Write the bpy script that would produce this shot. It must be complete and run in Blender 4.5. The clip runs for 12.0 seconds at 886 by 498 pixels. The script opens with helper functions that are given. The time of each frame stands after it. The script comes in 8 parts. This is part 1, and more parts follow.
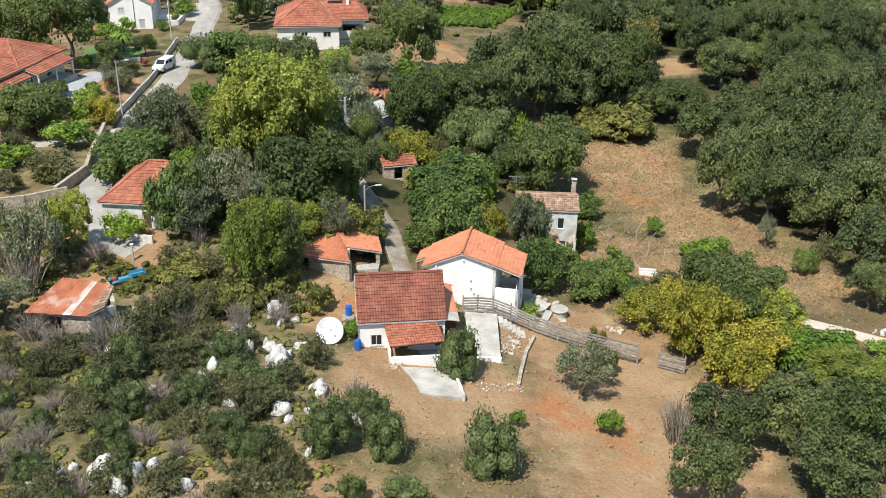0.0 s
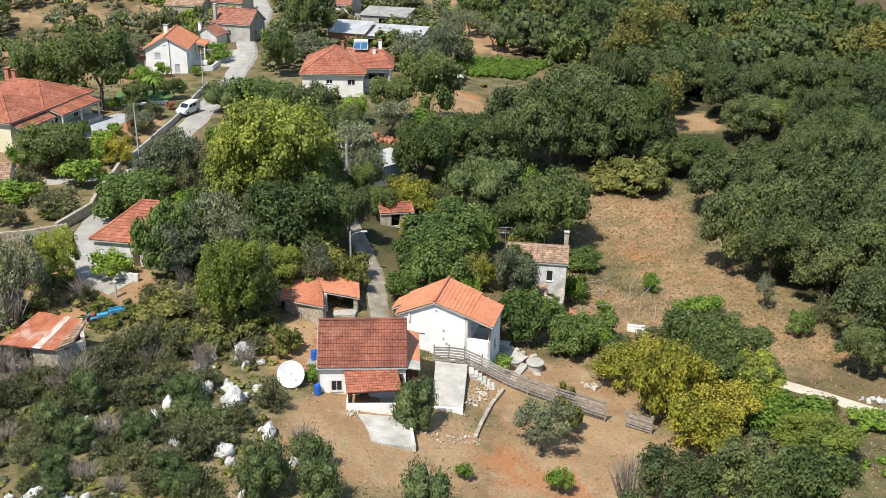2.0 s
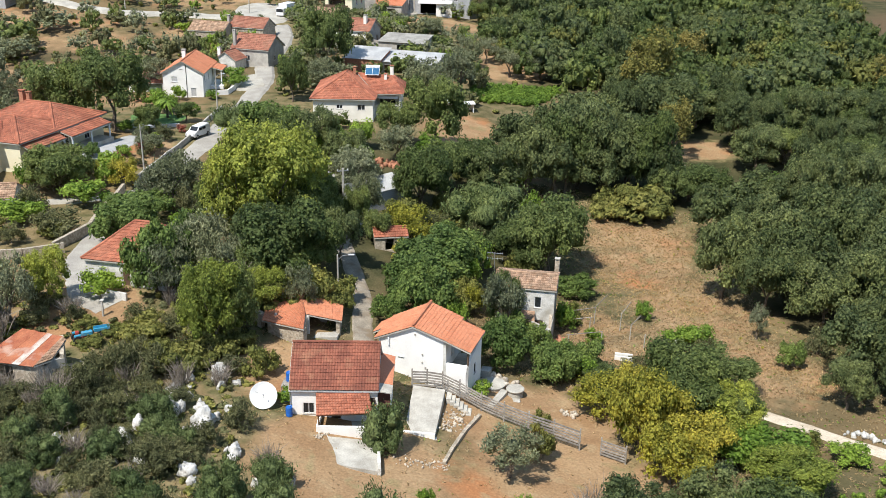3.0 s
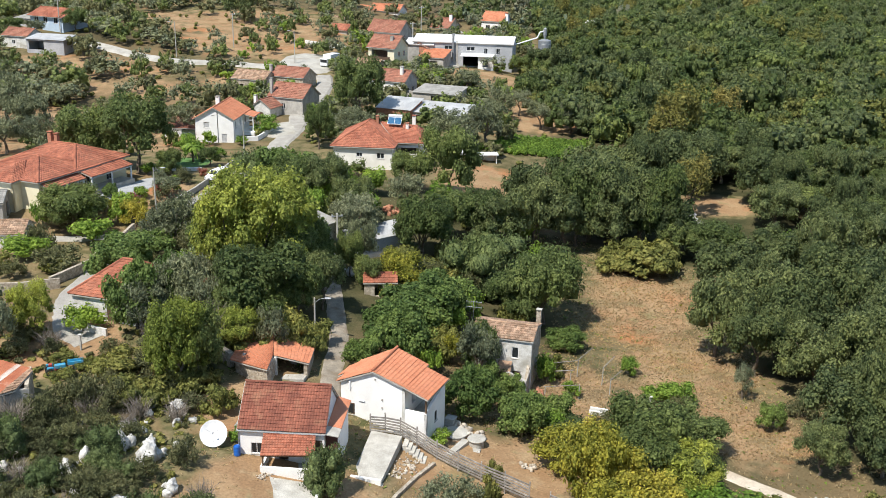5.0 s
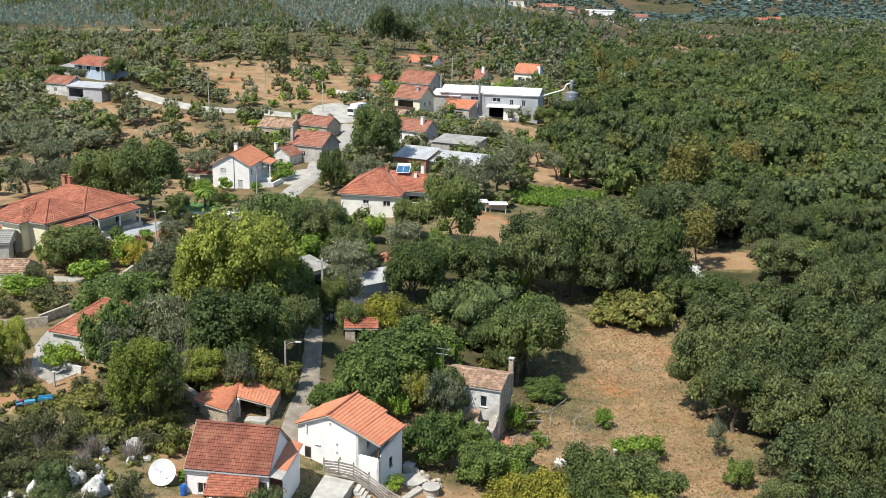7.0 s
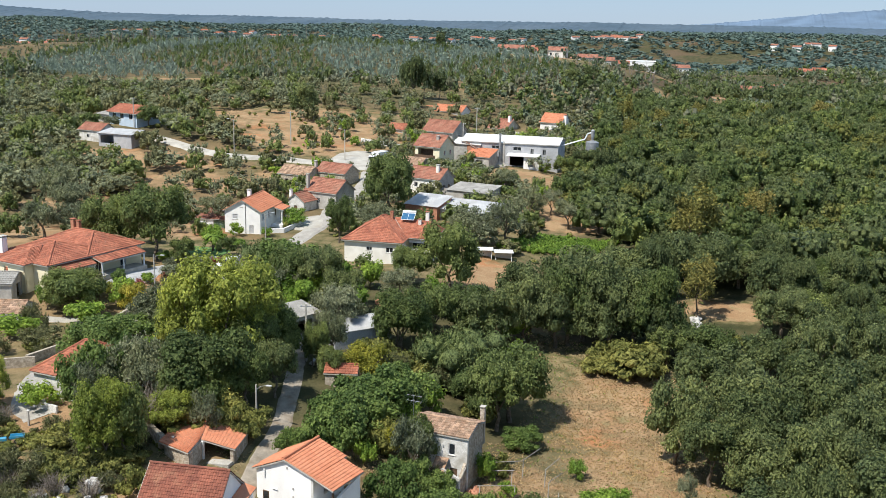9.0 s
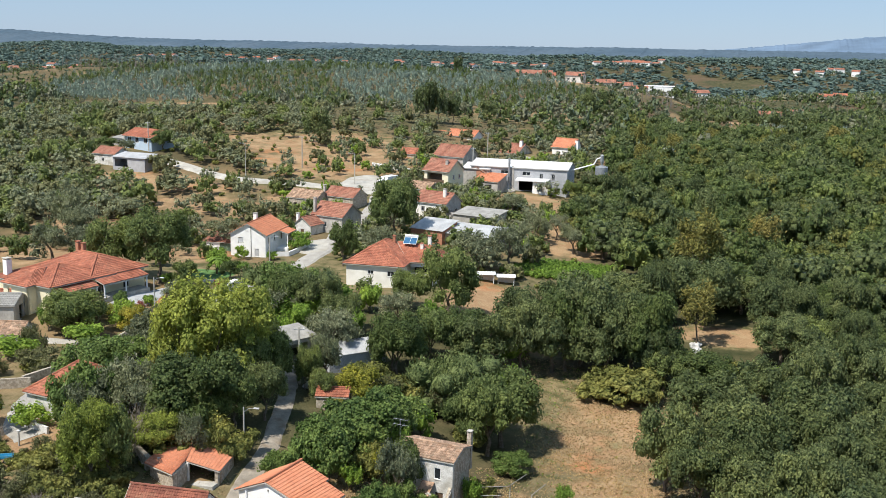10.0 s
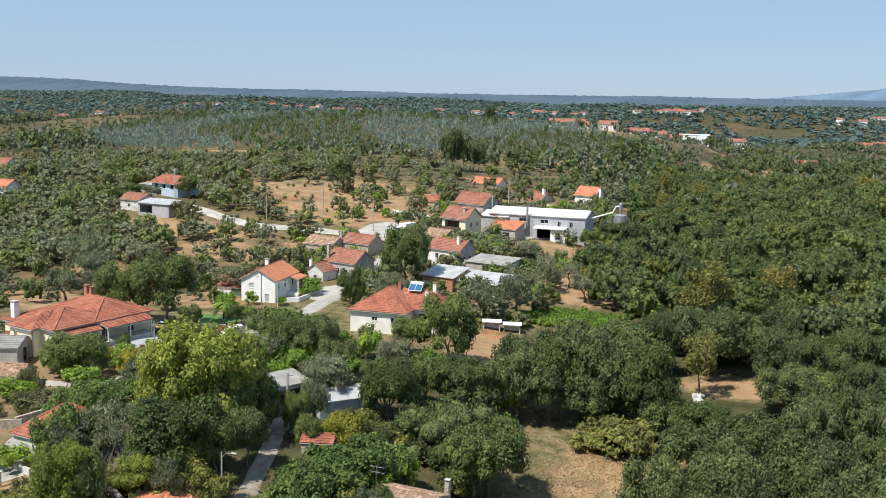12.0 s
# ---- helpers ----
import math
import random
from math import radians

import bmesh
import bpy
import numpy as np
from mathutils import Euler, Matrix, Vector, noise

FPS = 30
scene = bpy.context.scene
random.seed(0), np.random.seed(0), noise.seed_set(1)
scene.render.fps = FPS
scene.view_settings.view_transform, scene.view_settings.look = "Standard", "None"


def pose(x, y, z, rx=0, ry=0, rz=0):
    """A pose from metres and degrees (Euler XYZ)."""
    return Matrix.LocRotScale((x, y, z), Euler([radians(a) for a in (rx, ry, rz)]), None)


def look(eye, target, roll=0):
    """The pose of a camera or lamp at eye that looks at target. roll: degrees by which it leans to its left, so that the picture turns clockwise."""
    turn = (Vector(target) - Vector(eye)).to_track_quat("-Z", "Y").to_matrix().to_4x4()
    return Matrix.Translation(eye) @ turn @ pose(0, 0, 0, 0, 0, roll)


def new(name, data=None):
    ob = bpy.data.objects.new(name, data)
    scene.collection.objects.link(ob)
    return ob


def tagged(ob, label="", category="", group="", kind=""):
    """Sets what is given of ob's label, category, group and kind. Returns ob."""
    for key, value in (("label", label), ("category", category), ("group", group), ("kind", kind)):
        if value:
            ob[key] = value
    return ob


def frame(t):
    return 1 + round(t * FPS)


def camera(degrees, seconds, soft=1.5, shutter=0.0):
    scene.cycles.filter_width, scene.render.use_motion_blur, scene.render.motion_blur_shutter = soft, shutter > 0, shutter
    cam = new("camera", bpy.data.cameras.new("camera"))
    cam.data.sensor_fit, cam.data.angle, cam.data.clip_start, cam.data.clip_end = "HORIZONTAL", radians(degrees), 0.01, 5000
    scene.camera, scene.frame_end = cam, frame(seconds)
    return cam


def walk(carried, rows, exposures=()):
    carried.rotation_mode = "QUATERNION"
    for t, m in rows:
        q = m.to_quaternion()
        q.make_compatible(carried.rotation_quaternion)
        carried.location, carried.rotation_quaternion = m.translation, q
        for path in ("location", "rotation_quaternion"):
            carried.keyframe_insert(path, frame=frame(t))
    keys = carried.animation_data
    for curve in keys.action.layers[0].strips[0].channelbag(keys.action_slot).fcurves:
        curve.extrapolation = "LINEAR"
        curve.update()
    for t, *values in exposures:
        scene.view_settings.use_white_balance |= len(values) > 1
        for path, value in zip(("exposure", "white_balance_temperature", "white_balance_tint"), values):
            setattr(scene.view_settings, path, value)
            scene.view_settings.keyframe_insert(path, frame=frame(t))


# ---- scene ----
cam = camera(48.1, 12.0, soft=0.75)

PATH = [
    (0, (-4.563, -1.35, 43.682), (-4.476, 0.456, 42.825), 0.8),
    (0.5, (-3.018, -1.426, 43.793), (-2.958, 0.391, 42.957), 0.9),
    (1, (-0.984, -1.358, 43.747), (-0.959, 0.468, 42.934), 1.1),
    (1.5, (1.389, -1.359, 43.705), (1.377, 0.478, 42.914), 1.1),
    (2, (3.976, -1.28, 43.737), (3.925, 0.566, 42.968), 1.0),
    (2.5, (6.599, -1.191, 43.726), (6.509, 0.663, 42.98), 1.1),
    (3, (9.297, -1.101, 43.685), (9.166, 0.76, 42.964), 1.0),
    (5, (19.311, -0.22, 43.411), (19.025, 1.659, 42.786), 1.2),
    (5.5, (21.639, 0.115, 43.405), (21.318, 1.996, 42.804), 1.2),
    (6, (23.96, 0.488, 43.303), (23.608, 2.37, 42.727), 1.3),
    (6.5, (26.168, 0.675, 43.432), (25.79, 2.559, 42.878), 1.3),
    (7, (28.326, 0.771, 43.501), (27.919, 2.656, 42.97), 1.3),
    (9, (36.547, 2.358, 43.636), (36.033, 4.24, 43.197), 1.3),
    (9.5, (38.446, 2.677, 43.731), (37.908, 4.558, 43.316), 1.3),
    (10, (40.35, 2.901, 43.878), (39.787, 4.78, 43.485), 1.3),
    (10.5, (42.133, 3.34, 43.954), (41.549, 5.217, 43.585), 1.2),
    (11, (43.732, 3.885, 43.879), (43.127, 5.76, 43.533), 1.3),
    (11.5, (45.369, 4.373, 43.965), (44.741, 6.244, 43.641), 1.2),
    (12, (46.946, 4.787, 44.049), (46.293, 6.653, 43.748), 1.3),
]
walk(cam, [(t, look(eye, target, roll)) for t, eye, target, roll in PATH], exposures=[(0, 0.5), (12, 0.5)])

# world, sun and exposure
SUN_ELEVATION, SUN_ROTATION = radians(58), radians(212)
world = bpy.data.worlds.new("sky_world")
scene.world = world
world.use_nodes = True
sky = world.node_tree.nodes.new("ShaderNodeTexSky")
sky.sky_type = "NISHITA"
sky.sun_disc = False
sky.sun_elevation, sky.sun_rotation = SUN_ELEVATION, SUN_ROTATION
sky.altitude, sky.air_density, sky.dust_density, sky.ozone_density = 300, 1.0, 0.25, 3.0
world.node_tree.nodes["Background"].inputs["Strength"].default_value = 0.138
haze = world.node_tree.nodes.new("ShaderNodeMix")
haze.data_type = "RGBA"
haze.inputs[0].default_value = 0.82
haze.inputs[7].default_value = (1.50, 2.28, 3.42, 1)
world.node_tree.links.new(sky.outputs[0], haze.inputs[6])
world.node_tree.links.new(haze.outputs[2], world.node_tree.nodes["Background"].inputs["Color"])
sun = new("sun", bpy.data.lights.new("sun", "SUN"))
sun.data.energy, sun.data.angle, sun.data.color = 4.4, radians(0.53), (1.0, 0.95, 0.87)
to_sun = Vector((math.sin(SUN_ROTATION) * math.cos(SUN_ELEVATION), math.cos(SUN_ROTATION) * math.cos(SUN_ELEVATION), math.sin(SUN_ELEVATION)))
sun.matrix_world = look((0, 0, 200), Vector((0, 0, 200)) - to_sun)


# ---- materials ----
def material(name, low, high, scale=2.0, rough=0.85, bump=0.0, fine=None, metal=0.0, stain=None, stain_scale=0.4, stain_amount=0.5, island=0.0, each=0.0, grit=0.2):
    """A worn surface: two colours mixed by noise, finer grain, stains with a shape of their own, and relief."""
    m = bpy.data.materials.new(name)
    m.use_nodes = True
    nt = m.node_tree
    n, li = nt.nodes, nt.links
    bsdf = n["Principled BSDF"]
    bsdf.inputs["Roughness"].default_value = rough
    bsdf.inputs["Metallic"].default_value = metal
    geo = n.new("ShaderNodeNewGeometry")

    def tex(s, detail=4.0):
        t = n.new("ShaderNodeTexNoise")
        t.inputs["Scale"].default_value, t.inputs["Detail"].default_value = s, detail
        li.new(geo.outputs["Position"], t.inputs["Vector"])
        return t

    def ramp(src, a, b):
        r = n.new("ShaderNodeMapRange")
        r.inputs["From Min"].default_value, r.inputs["From Max"].default_value = a, b
        li.new(src, r.inputs["Value"])
        return r.outputs[0]

    def mix(fac, a, b, mode="MIX"):
        x = n.new("ShaderNodeMix")
        x.data_type, x.blend_type = "RGBA", mode
        for sock, v in ((x.inputs[0], fac), (x.inputs[6], a), (x.inputs[7], b)):
            if hasattr(v, "is_linked"):
                li.new(v, sock)
            else:
                sock.default_value = v if isinstance(v, float) else (*v, 1)
        return x.outputs[2]

    base = mix(ramp(tex(scale).outputs[0], 0.35, 0.65), low, high)
    fine = fine or scale * 9
    grain = tex(fine, 3.0)
    g = n.new("ShaderNodeMapRange")
    g.inputs["From Min"].default_value, g.inputs["From Max"].default_value = 0.3, 0.7
    g.inputs["To Min"].default_value, g.inputs["To Max"].default_value = 1 - grit, 1 + grit * 0.9
    li.new(grain.outputs[0], g.inputs["Value"])
    base = mix(1.0, base, g.outputs[0], "MULTIPLY")
    for src, amount in ((geo.outputs["Random Per Island"], island), (None, each)):
        if amount:
            if src is None:
                src = n.new("ShaderNodeObjectInfo").outputs["Random"]
            v = n.new("ShaderNodeMapRange")
            v.inputs["To Min"].default_value, v.inputs["To Max"].default_value = 1 - amount, 1 + amount
            li.new(src, v.inputs["Value"])
            base = mix(1.0, base, v.outputs[0], "MULTIPLY")
    if stain:
        s = ramp(tex(stain_scale, 6.0).outputs[0], 0.52, 0.68)
        k = n.new("ShaderNodeMath")
        k.operation = "MULTIPLY"
        k.inputs[1].default_value = stain_amount
        li.new(s, k.inputs[0])
        base = mix(k.outputs[0], base, stain)
    li.new(base, bsdf.inputs["Base Color"])
    if bump:
        b = n.new("ShaderNodeBump")
        b.inputs["Strength"].default_value, b.inputs["Distance"].default_value = 0.8, bump
        li.new(grain.outputs[0], b.inputs["Height"])
        li.new(b.outputs[0], bsdf.inputs["Normal"])
    return m


def leaf_material(name, dark, light, rough=0.5, glow=0.38, each=0.25):
    """Foliage: every leaf clump has its own tone, every plant its own shade; light comes through the leaves."""
    m = bpy.data.materials.new(name)
    m.use_nodes = True
    n, li = m.node_tree.nodes, m.node_tree.links
    bsdf, out = n["Principled BSDF"], n["Material Output"]
    geo, info = n.new("ShaderNodeNewGeometry"), n.new("ShaderNodeObjectInfo")
    noise_tex = n.new("ShaderNodeTexNoise")
    noise_tex.inputs["Scale"].default_value = 0.55
    li.new(geo.outputs["Position"], noise_tex.inputs["Vector"])
    add = n.new("ShaderNodeMath")
    add.operation = "MULTIPLY_ADD"
    li.new(geo.outputs["Random Per Island"], add.inputs[0])
    add.inputs[1].default_value = 0.62
    shift = n.new("ShaderNodeMapRange")
    shift.inputs["From Min"].default_value, shift.inputs["From Max"].default_value = 0.3, 0.7
    shift.inputs["To Min"].default_value, shift.inputs["To Max"].default_value = -0.1, 0.48
    li.new(noise_tex.outputs[0], shift.inputs["Value"])
    li.new(shift.outputs[0], add.inputs[2])
    ramp = n.new("ShaderNodeValToRGB")
    ramp.color_ramp.elements[0].color, ramp.color_ramp.elements[1].color = (dark[0] * 1.38, dark[1] * 1.36, dark[2] * 1.5, 1), (light[0] * 1.12, light[1] * 1.1, light[2] * 1.2, 1)
    li.new(add.outputs[0], ramp.inputs[0])
    hsv = n.new("ShaderNodeHueSaturation")
    tone = n.new("ShaderNodeMapRange")
    tone.inputs["To Min"].default_value, tone.inputs["To Max"].default_value = 1 - each, 1 + each
    li.new(info.outputs["Random"], tone.inputs["Value"])
    li.new(tone.outputs[0], hsv.inputs["Value"])
    hue = n.new("ShaderNodeMapRange")
    hue.inputs["To Min"].default_value, hue.inputs["To Max"].default_value = 0.512, 0.488
    li.new(info.outputs["Random"], hue.inputs["Value"])
    li.new(hue.outputs[0], hsv.inputs["Hue"])
    slow = n.new("ShaderNodeTexNoise")
    slow.inputs["Scale"].default_value = 0.138
    li.new(geo.outputs["Position"], slow.inputs["Vector"])
    warm = n.new("ShaderNodeMapRange")
    warm.inputs["From Min"].default_value, warm.inputs["From Max"].default_value = 0.42, 0.66
    warm.inputs["To Max"].default_value = 0.75
    li.new(slow.outputs[0], warm.inputs["Value"])
    drift = n.new("ShaderNodeMix")
    drift.data_type, drift.blend_type = "RGBA", "MULTIPLY"
    drift.inputs[7].default_value = (1.2, 1.15, 0.98, 1)
    li.new(warm.outputs[0], drift.inputs[0])
    li.new(ramp.outputs[0], drift.inputs[6])
    li.new(drift.outputs[2], hsv.inputs["Color"])
    fine = n.new("ShaderNodeTexNoise")
    fine.inputs["Scale"].default_value, fine.inputs["Detail"].default_value = 4.5, 5.0
    li.new(geo.outputs["Position"], fine.inputs["Vector"])
    speck = n.new("ShaderNodeMapRange")
    speck.inputs["From Min"].default_value, speck.inputs["From Max"].default_value = 0.36, 0.64
    speck.inputs["To Min"].default_value, speck.inputs["To Max"].default_value = 0.66, 1.36
    li.new(fine.outputs[0], speck.inputs["Value"])
    leafy = n.new("ShaderNodeMix")
    leafy.data_type, leafy.blend_type = "RGBA", "MULTIPLY"
    leafy.inputs[0].default_value = 1.0
    li.new(hsv.outputs[0], leafy.inputs[6])
    li.new(speck.outputs[0], leafy.inputs[7])
    relief = n.new("ShaderNodeBump")
    relief.inputs["Strength"].default_value, relief.inputs["Distance"].default_value = 1.0, 0.35
    li.new(fine.outputs[0], relief.inputs["Height"])
    li.new(relief.outputs[0], bsdf.inputs["Normal"])
    li.new(leafy.outputs[2], bsdf.inputs["Base Color"])
    bsdf.inputs["Roughness"].default_value = rough
    bsdf.inputs["Specular IOR Level"].default_value = 0.2
    trans = n.new("ShaderNodeBsdfTranslucent")
    li.new(leafy.outputs[2], trans.inputs["Color"])
    mix = n.new("ShaderNodeMixShader")
    mix.inputs[0].default_value = glow
    li.new(bsdf.outputs[0], mix.inputs[1])
    li.new(trans.outputs[0], mix.inputs[2])
    li.new(mix.outputs[0], out.inputs["Surface"])
    return m


WHITE = material("white_render", (0.80, 0.79, 0.77), (0.87, 0.86, 0.83), 0.8, 0.9, 0.01, 14, stain=(0.60, 0.58, 0.54), stain_scale=0.45, stain_amount=0.3, grit=0.06)
OLD_WHITE = material("weathered_white_render", (0.52, 0.51, 0.47), (0.72, 0.71, 0.68), 1.2, 0.9, 0.03, 12, stain=(0.34, 0.31, 0.25), stain_scale=0.7, stain_amount=0.75)
CREAM = material("cream_render", (0.72, 0.66, 0.46), (0.80, 0.74, 0.54), 0.8, 0.9, 0.01, 12, stain=(0.6, 0.54, 0.38), stain_amount=0.3, grit=0.06)
OFF_WHITE = material("off_white_render", (0.74, 0.72, 0.65), (0.82, 0.80, 0.74), 0.7, 0.9, 0.01, 12, stain=(0.5, 0.48, 0.42), stain_amount=0.3, grit=0.06)
GREY_RENDER = material("grey_cement_render", (0.34, 0.32, 0.29), (0.47, 0.445, 0.40), 0.9, 0.9, 0.02, 9, stain=(0.2, 0.19, 0.18), stain_amount=0.4)
LIGHT_GREY = material("pale_grey_block_render", (0.36, 0.365, 0.38), (0.45, 0.455, 0.465), 0.5, 0.9, 0.02, 8, stain=(0.36, 0.36, 0.36), stain_amount=0.4)
BLUE_WALL = material("pale_blue_render", (0.42, 0.52, 0.62), (0.5, 0.6, 0.7), 0.6, 0.9, 0.01, 9, grit=0.06)
STONE = material("rough_stone_wall", (0.30, 0.25, 0.19), (0.52, 0.46, 0.37), 3.2, 0.95, 0.10, 8, stain=(0.22, 0.18, 0.13), stain_scale=1.4)
BRICK = material("red_brick_wall", (0.34, 0.15, 0.09), (0.46, 0.22, 0.13), 3.0, 0.9, 0.04, 14)
CONCRETE = material("worn_concrete", (0.36, 0.34, 0.30), (0.50, 0.48, 0.43), 0.8, 0.95, 0.02, 11, stain=(0.26, 0.24, 0.2), stain_scale=0.9, stain_amount=0.5)
TILE_OLD = material("weathered_dark_red_roof_tile", (0.17, 0.055, 0.034), (0.27, 0.092, 0.055), 0.7, 0.85, 0.02, 9, stain=(0.36, 0.19, 0.11), stain_scale=0.9, stain_amount=0.45, island=0.15)
TILE_NEW = material("orange_clay_roof_tile", (0.46, 0.165, 0.082), (0.56, 0.225, 0.12), 0.6, 0.8, 0.015, 9, stain=(0.40, 0.15, 0.08), stain_scale=0.6, stain_amount=0.4, island=0.10)
TILE_RED = material("red_clay_roof_tile", (0.28, 0.090, 0.050), (0.41, 0.150, 0.086), 0.45, 0.85, 0.015, 6, stain=(0.22, 0.090, 0.055), stain_scale=0.8, stain_amount=0.6, island=0.24)
TILE_DULL = material("aged_brown_red_roof_tile", (0.25, 0.100, 0.064), (0.36, 0.155, 0.10), 0.5, 0.88, 0.02, 6, stain=(0.2, 0.12, 0.08), stain_scale=0.5, stain_amount=0.5, island=0.22)
TILE_ANCIENT = material("lichened_brown_barrel_tile", (0.26, 0.16, 0.10), (0.42, 0.28, 0.19), 1.4, 0.95, 0.03, 9, stain=(0.2, 0.15, 0.1), stain_scale=1.2, stain_amount=0.6, island=0.34)
RUST_PALE = material("flaking_pale_iron", (0.46, 0.36, 0.30), (0.60, 0.54, 0.49), 1.2, 0.7, 0.01, 10, metal=0.1, stain=(0.34, 0.11, 0.05), stain_scale=0.5, stain_amount=0.8)
RUST = material("rusted_corrugated_iron", (0.30, 0.085, 0.04), (0.42, 0.15, 0.07), 1.0, 0.75, 0.01, 10, metal=0.1, stain=(0.52, 0.40, 0.32), stain_scale=0.7, stain_amount=0.7)
TIN = material("galvanised_roof_sheet", (0.36, 0.365, 0.37), (0.48, 0.485, 0.48), 0.5, 0.6, 0.004, 8, metal=0.1, stain=(0.40, 0.36, 0.32), stain_scale=0.3, stain_amount=0.5)
WHITE_SHEET = material("white_roof_sheet", (0.62, 0.62, 0.61), (0.72, 0.72, 0.71), 0.4, 0.6, 0.004, 6, stain=(0.6, 0.6, 0.58), stain_amount=0.3, grit=0.06)
FIBRE = material("grey_fibre_cement_sheet", (0.24, 0.23, 0.21), (0.34, 0.33, 0.30), 0.7, 0.9, 0.01, 8, stain=(0.17, 0.16, 0.14), stain_amount=0.5)
WOOD = material("silvered_timber", (0.19, 0.17, 0.15), (0.34, 0.315, 0.285), 3.0, 0.9, 0.02, 20, each=0.25)
DARK_WOOD = material("dark_timber", (0.08, 0.05, 0.03), (0.15, 0.09, 0.055), 3.0, 0.8, 0.01, 18)
BARK = material("tree_bark", (0.10, 0.075, 0.05), (0.20, 0.16, 0.12), 3.0, 0.95, 0.05, 12)
GREY_TWIG = material("grey_dead_twigs", (0.16, 0.13, 0.10), (0.30, 0.26, 0.22), 3.0, 0.95, 0.0, 12, island=0.3)
LIMESTONE = material("white_limestone_boulder", (0.40, 0.39, 0.365), (0.66, 0.65, 0.62), 1.6, 0.95, 0.09, 6, stain=(0.30, 0.29, 0.26), stain_scale=1.1, stain_amount=0.7)
RUBBLE = material("dusty_pale_rubble", (0.36, 0.30, 0.23), (0.56, 0.50, 0.42), 2.0, 0.95, 0.03, 9, each=0.2)
ASPHALT = material("sunbleached_road", (0.30, 0.28, 0.25), (0.38, 0.36, 0.32), 0.5, 0.95, 0.01, 9, stain=(0.24, 0.22, 0.19), stain_scale=0.4)
LANE = material("worn_concrete_lane", (0.21, 0.18, 0.14), (0.33, 0.285, 0.225), 0.9, 0.95, 0.01, 9, stain=(0.20, 0.145, 0.09), stain_scale=0.6, stain_amount=0.8)
PALE_GRAVEL = material("pale_gravel_yard", (0.33, 0.31, 0.27), (0.44, 0.42, 0.37), 0.4, 0.95, 0.02, 8, stain=(0.29, 0.25, 0.19), stain_scale=0.3)
DIRT_TRACK = material("pale_dirt_track", (0.48, 0.40, 0.30), (0.62, 0.54, 0.43), 0.6, 0.95, 0.03, 7, stain=(0.36, 0.27, 0.17), stain_scale=0.5)
WHITE_PAINT = material("white_paint", (0.74, 0.75, 0.76), (0.8, 0.8, 0.8), 2.0, 0.4)
DISH_WHITE = material("white_dish_enamel", (0.70, 0.70, 0.70), (0.80, 0.80, 0.79), 1.2, 0.45, 0.0, 9, stain=(0.6, 0.59, 0.56), stain_scale=1.5, stain_amount=0.3, grit=0.06)
METAL = material("galvanised_steel", (0.32, 0.33, 0.34), (0.42, 0.43, 0.44), 2.0, 0.5, 0.0, 12, metal=0.6)
DARK_METAL = material("dark_iron", (0.03, 0.03, 0.03), (0.07, 0.06, 0.05), 3.0, 0.6)
BLUE_PLASTIC = material("blue_plastic", (0.01, 0.10, 0.42), (0.015, 0.13, 0.5), 2.0, 0.45)
BLUE_PAINT = material("faded_blue_paint", (0.03, 0.25, 0.42), (0.06, 0.34, 0.52), 2.0, 0.55, stain=(0.3, 0.2, 0.12), stain_scale=2.0, stain_amount=0.4)
RED_PAINT = material("faded_red_paint", (0.35, 0.04, 0.03), (0.45, 0.07, 0.05), 2.0, 0.5)
BLACK = material("black_rubber", (0.02, 0.02, 0.02), (0.035, 0.035, 0.035), 3.0, 0.8)
GLASS = material("dark_window_glass", (0.015, 0.018, 0.022), (0.03, 0.035, 0.04), 1.0, 0.08)
SHUTTER = material("pale_grey_shutter", (0.42, 0.43, 0.44), (0.5, 0.5, 0.5), 2.0, 0.6)
GREEN_PAINT = material("dull_green_door_paint", (0.10, 0.16, 0.10), (0.15, 0.21, 0.14), 2.0, 0.6)
LIME_PAINT = material("bright_green_panel", (0.42, 0.55, 0.10), (0.5, 0.63, 0.15), 2.0, 0.6)
LEAF_OAK = leaf_material("oak_leaf", (0.047, 0.074, 0.021), (0.205, 0.256, 0.080))
LEAF_DARK = leaf_material("holm_oak_leaf", (0.043, 0.066, 0.025), (0.202, 0.242, 0.090))
LEAF_OLIVE = leaf_material("olive_leaf", (0.078, 0.096, 0.048), (0.275, 0.30, 0.165), 0.5, 0.2)
LEAF_LIME = leaf_material("walnut_leaf", (0.090, 0.124, 0.022), (0.36, 0.41, 0.080))
LEAF_FIG = leaf_material("fig_leaf", (0.050, 0.088, 0.022), (0.205, 0.285, 0.078), 0.55)
LEAF_YELLOW = leaf_material("yellowing_leaf", (0.105, 0.125, 0.020), (0.50, 0.46, 0.070))
LEAF_SHRUB = leaf_material("shrub_leaf", (0.050, 0.058, 0.024), (0.192, 0.200, 0.088), 0.6, 0.25, 0.3)
LEAF_BRAMBLE = leaf_material("bramble_leaf", (0.068, 0.084, 0.020), (0.262, 0.262, 0.070), 0.6, 0.25)
LEAF_PINE = leaf_material("pine_needle", (0.09, 0.097, 0.025), (0.315, 0.277, 0.075), 0.6, 0.2)
LEAF_EUC = leaf_material("eucalyptus_leaf", (0.095, 0.135, 0.105), (0.30, 0.375, 0.275), 0.55, 0.2)
LEAF_BRIGHT = leaf_material("fresh_green_leaf", (0.068, 0.128, 0.016), (0.285, 0.412, 0.069))
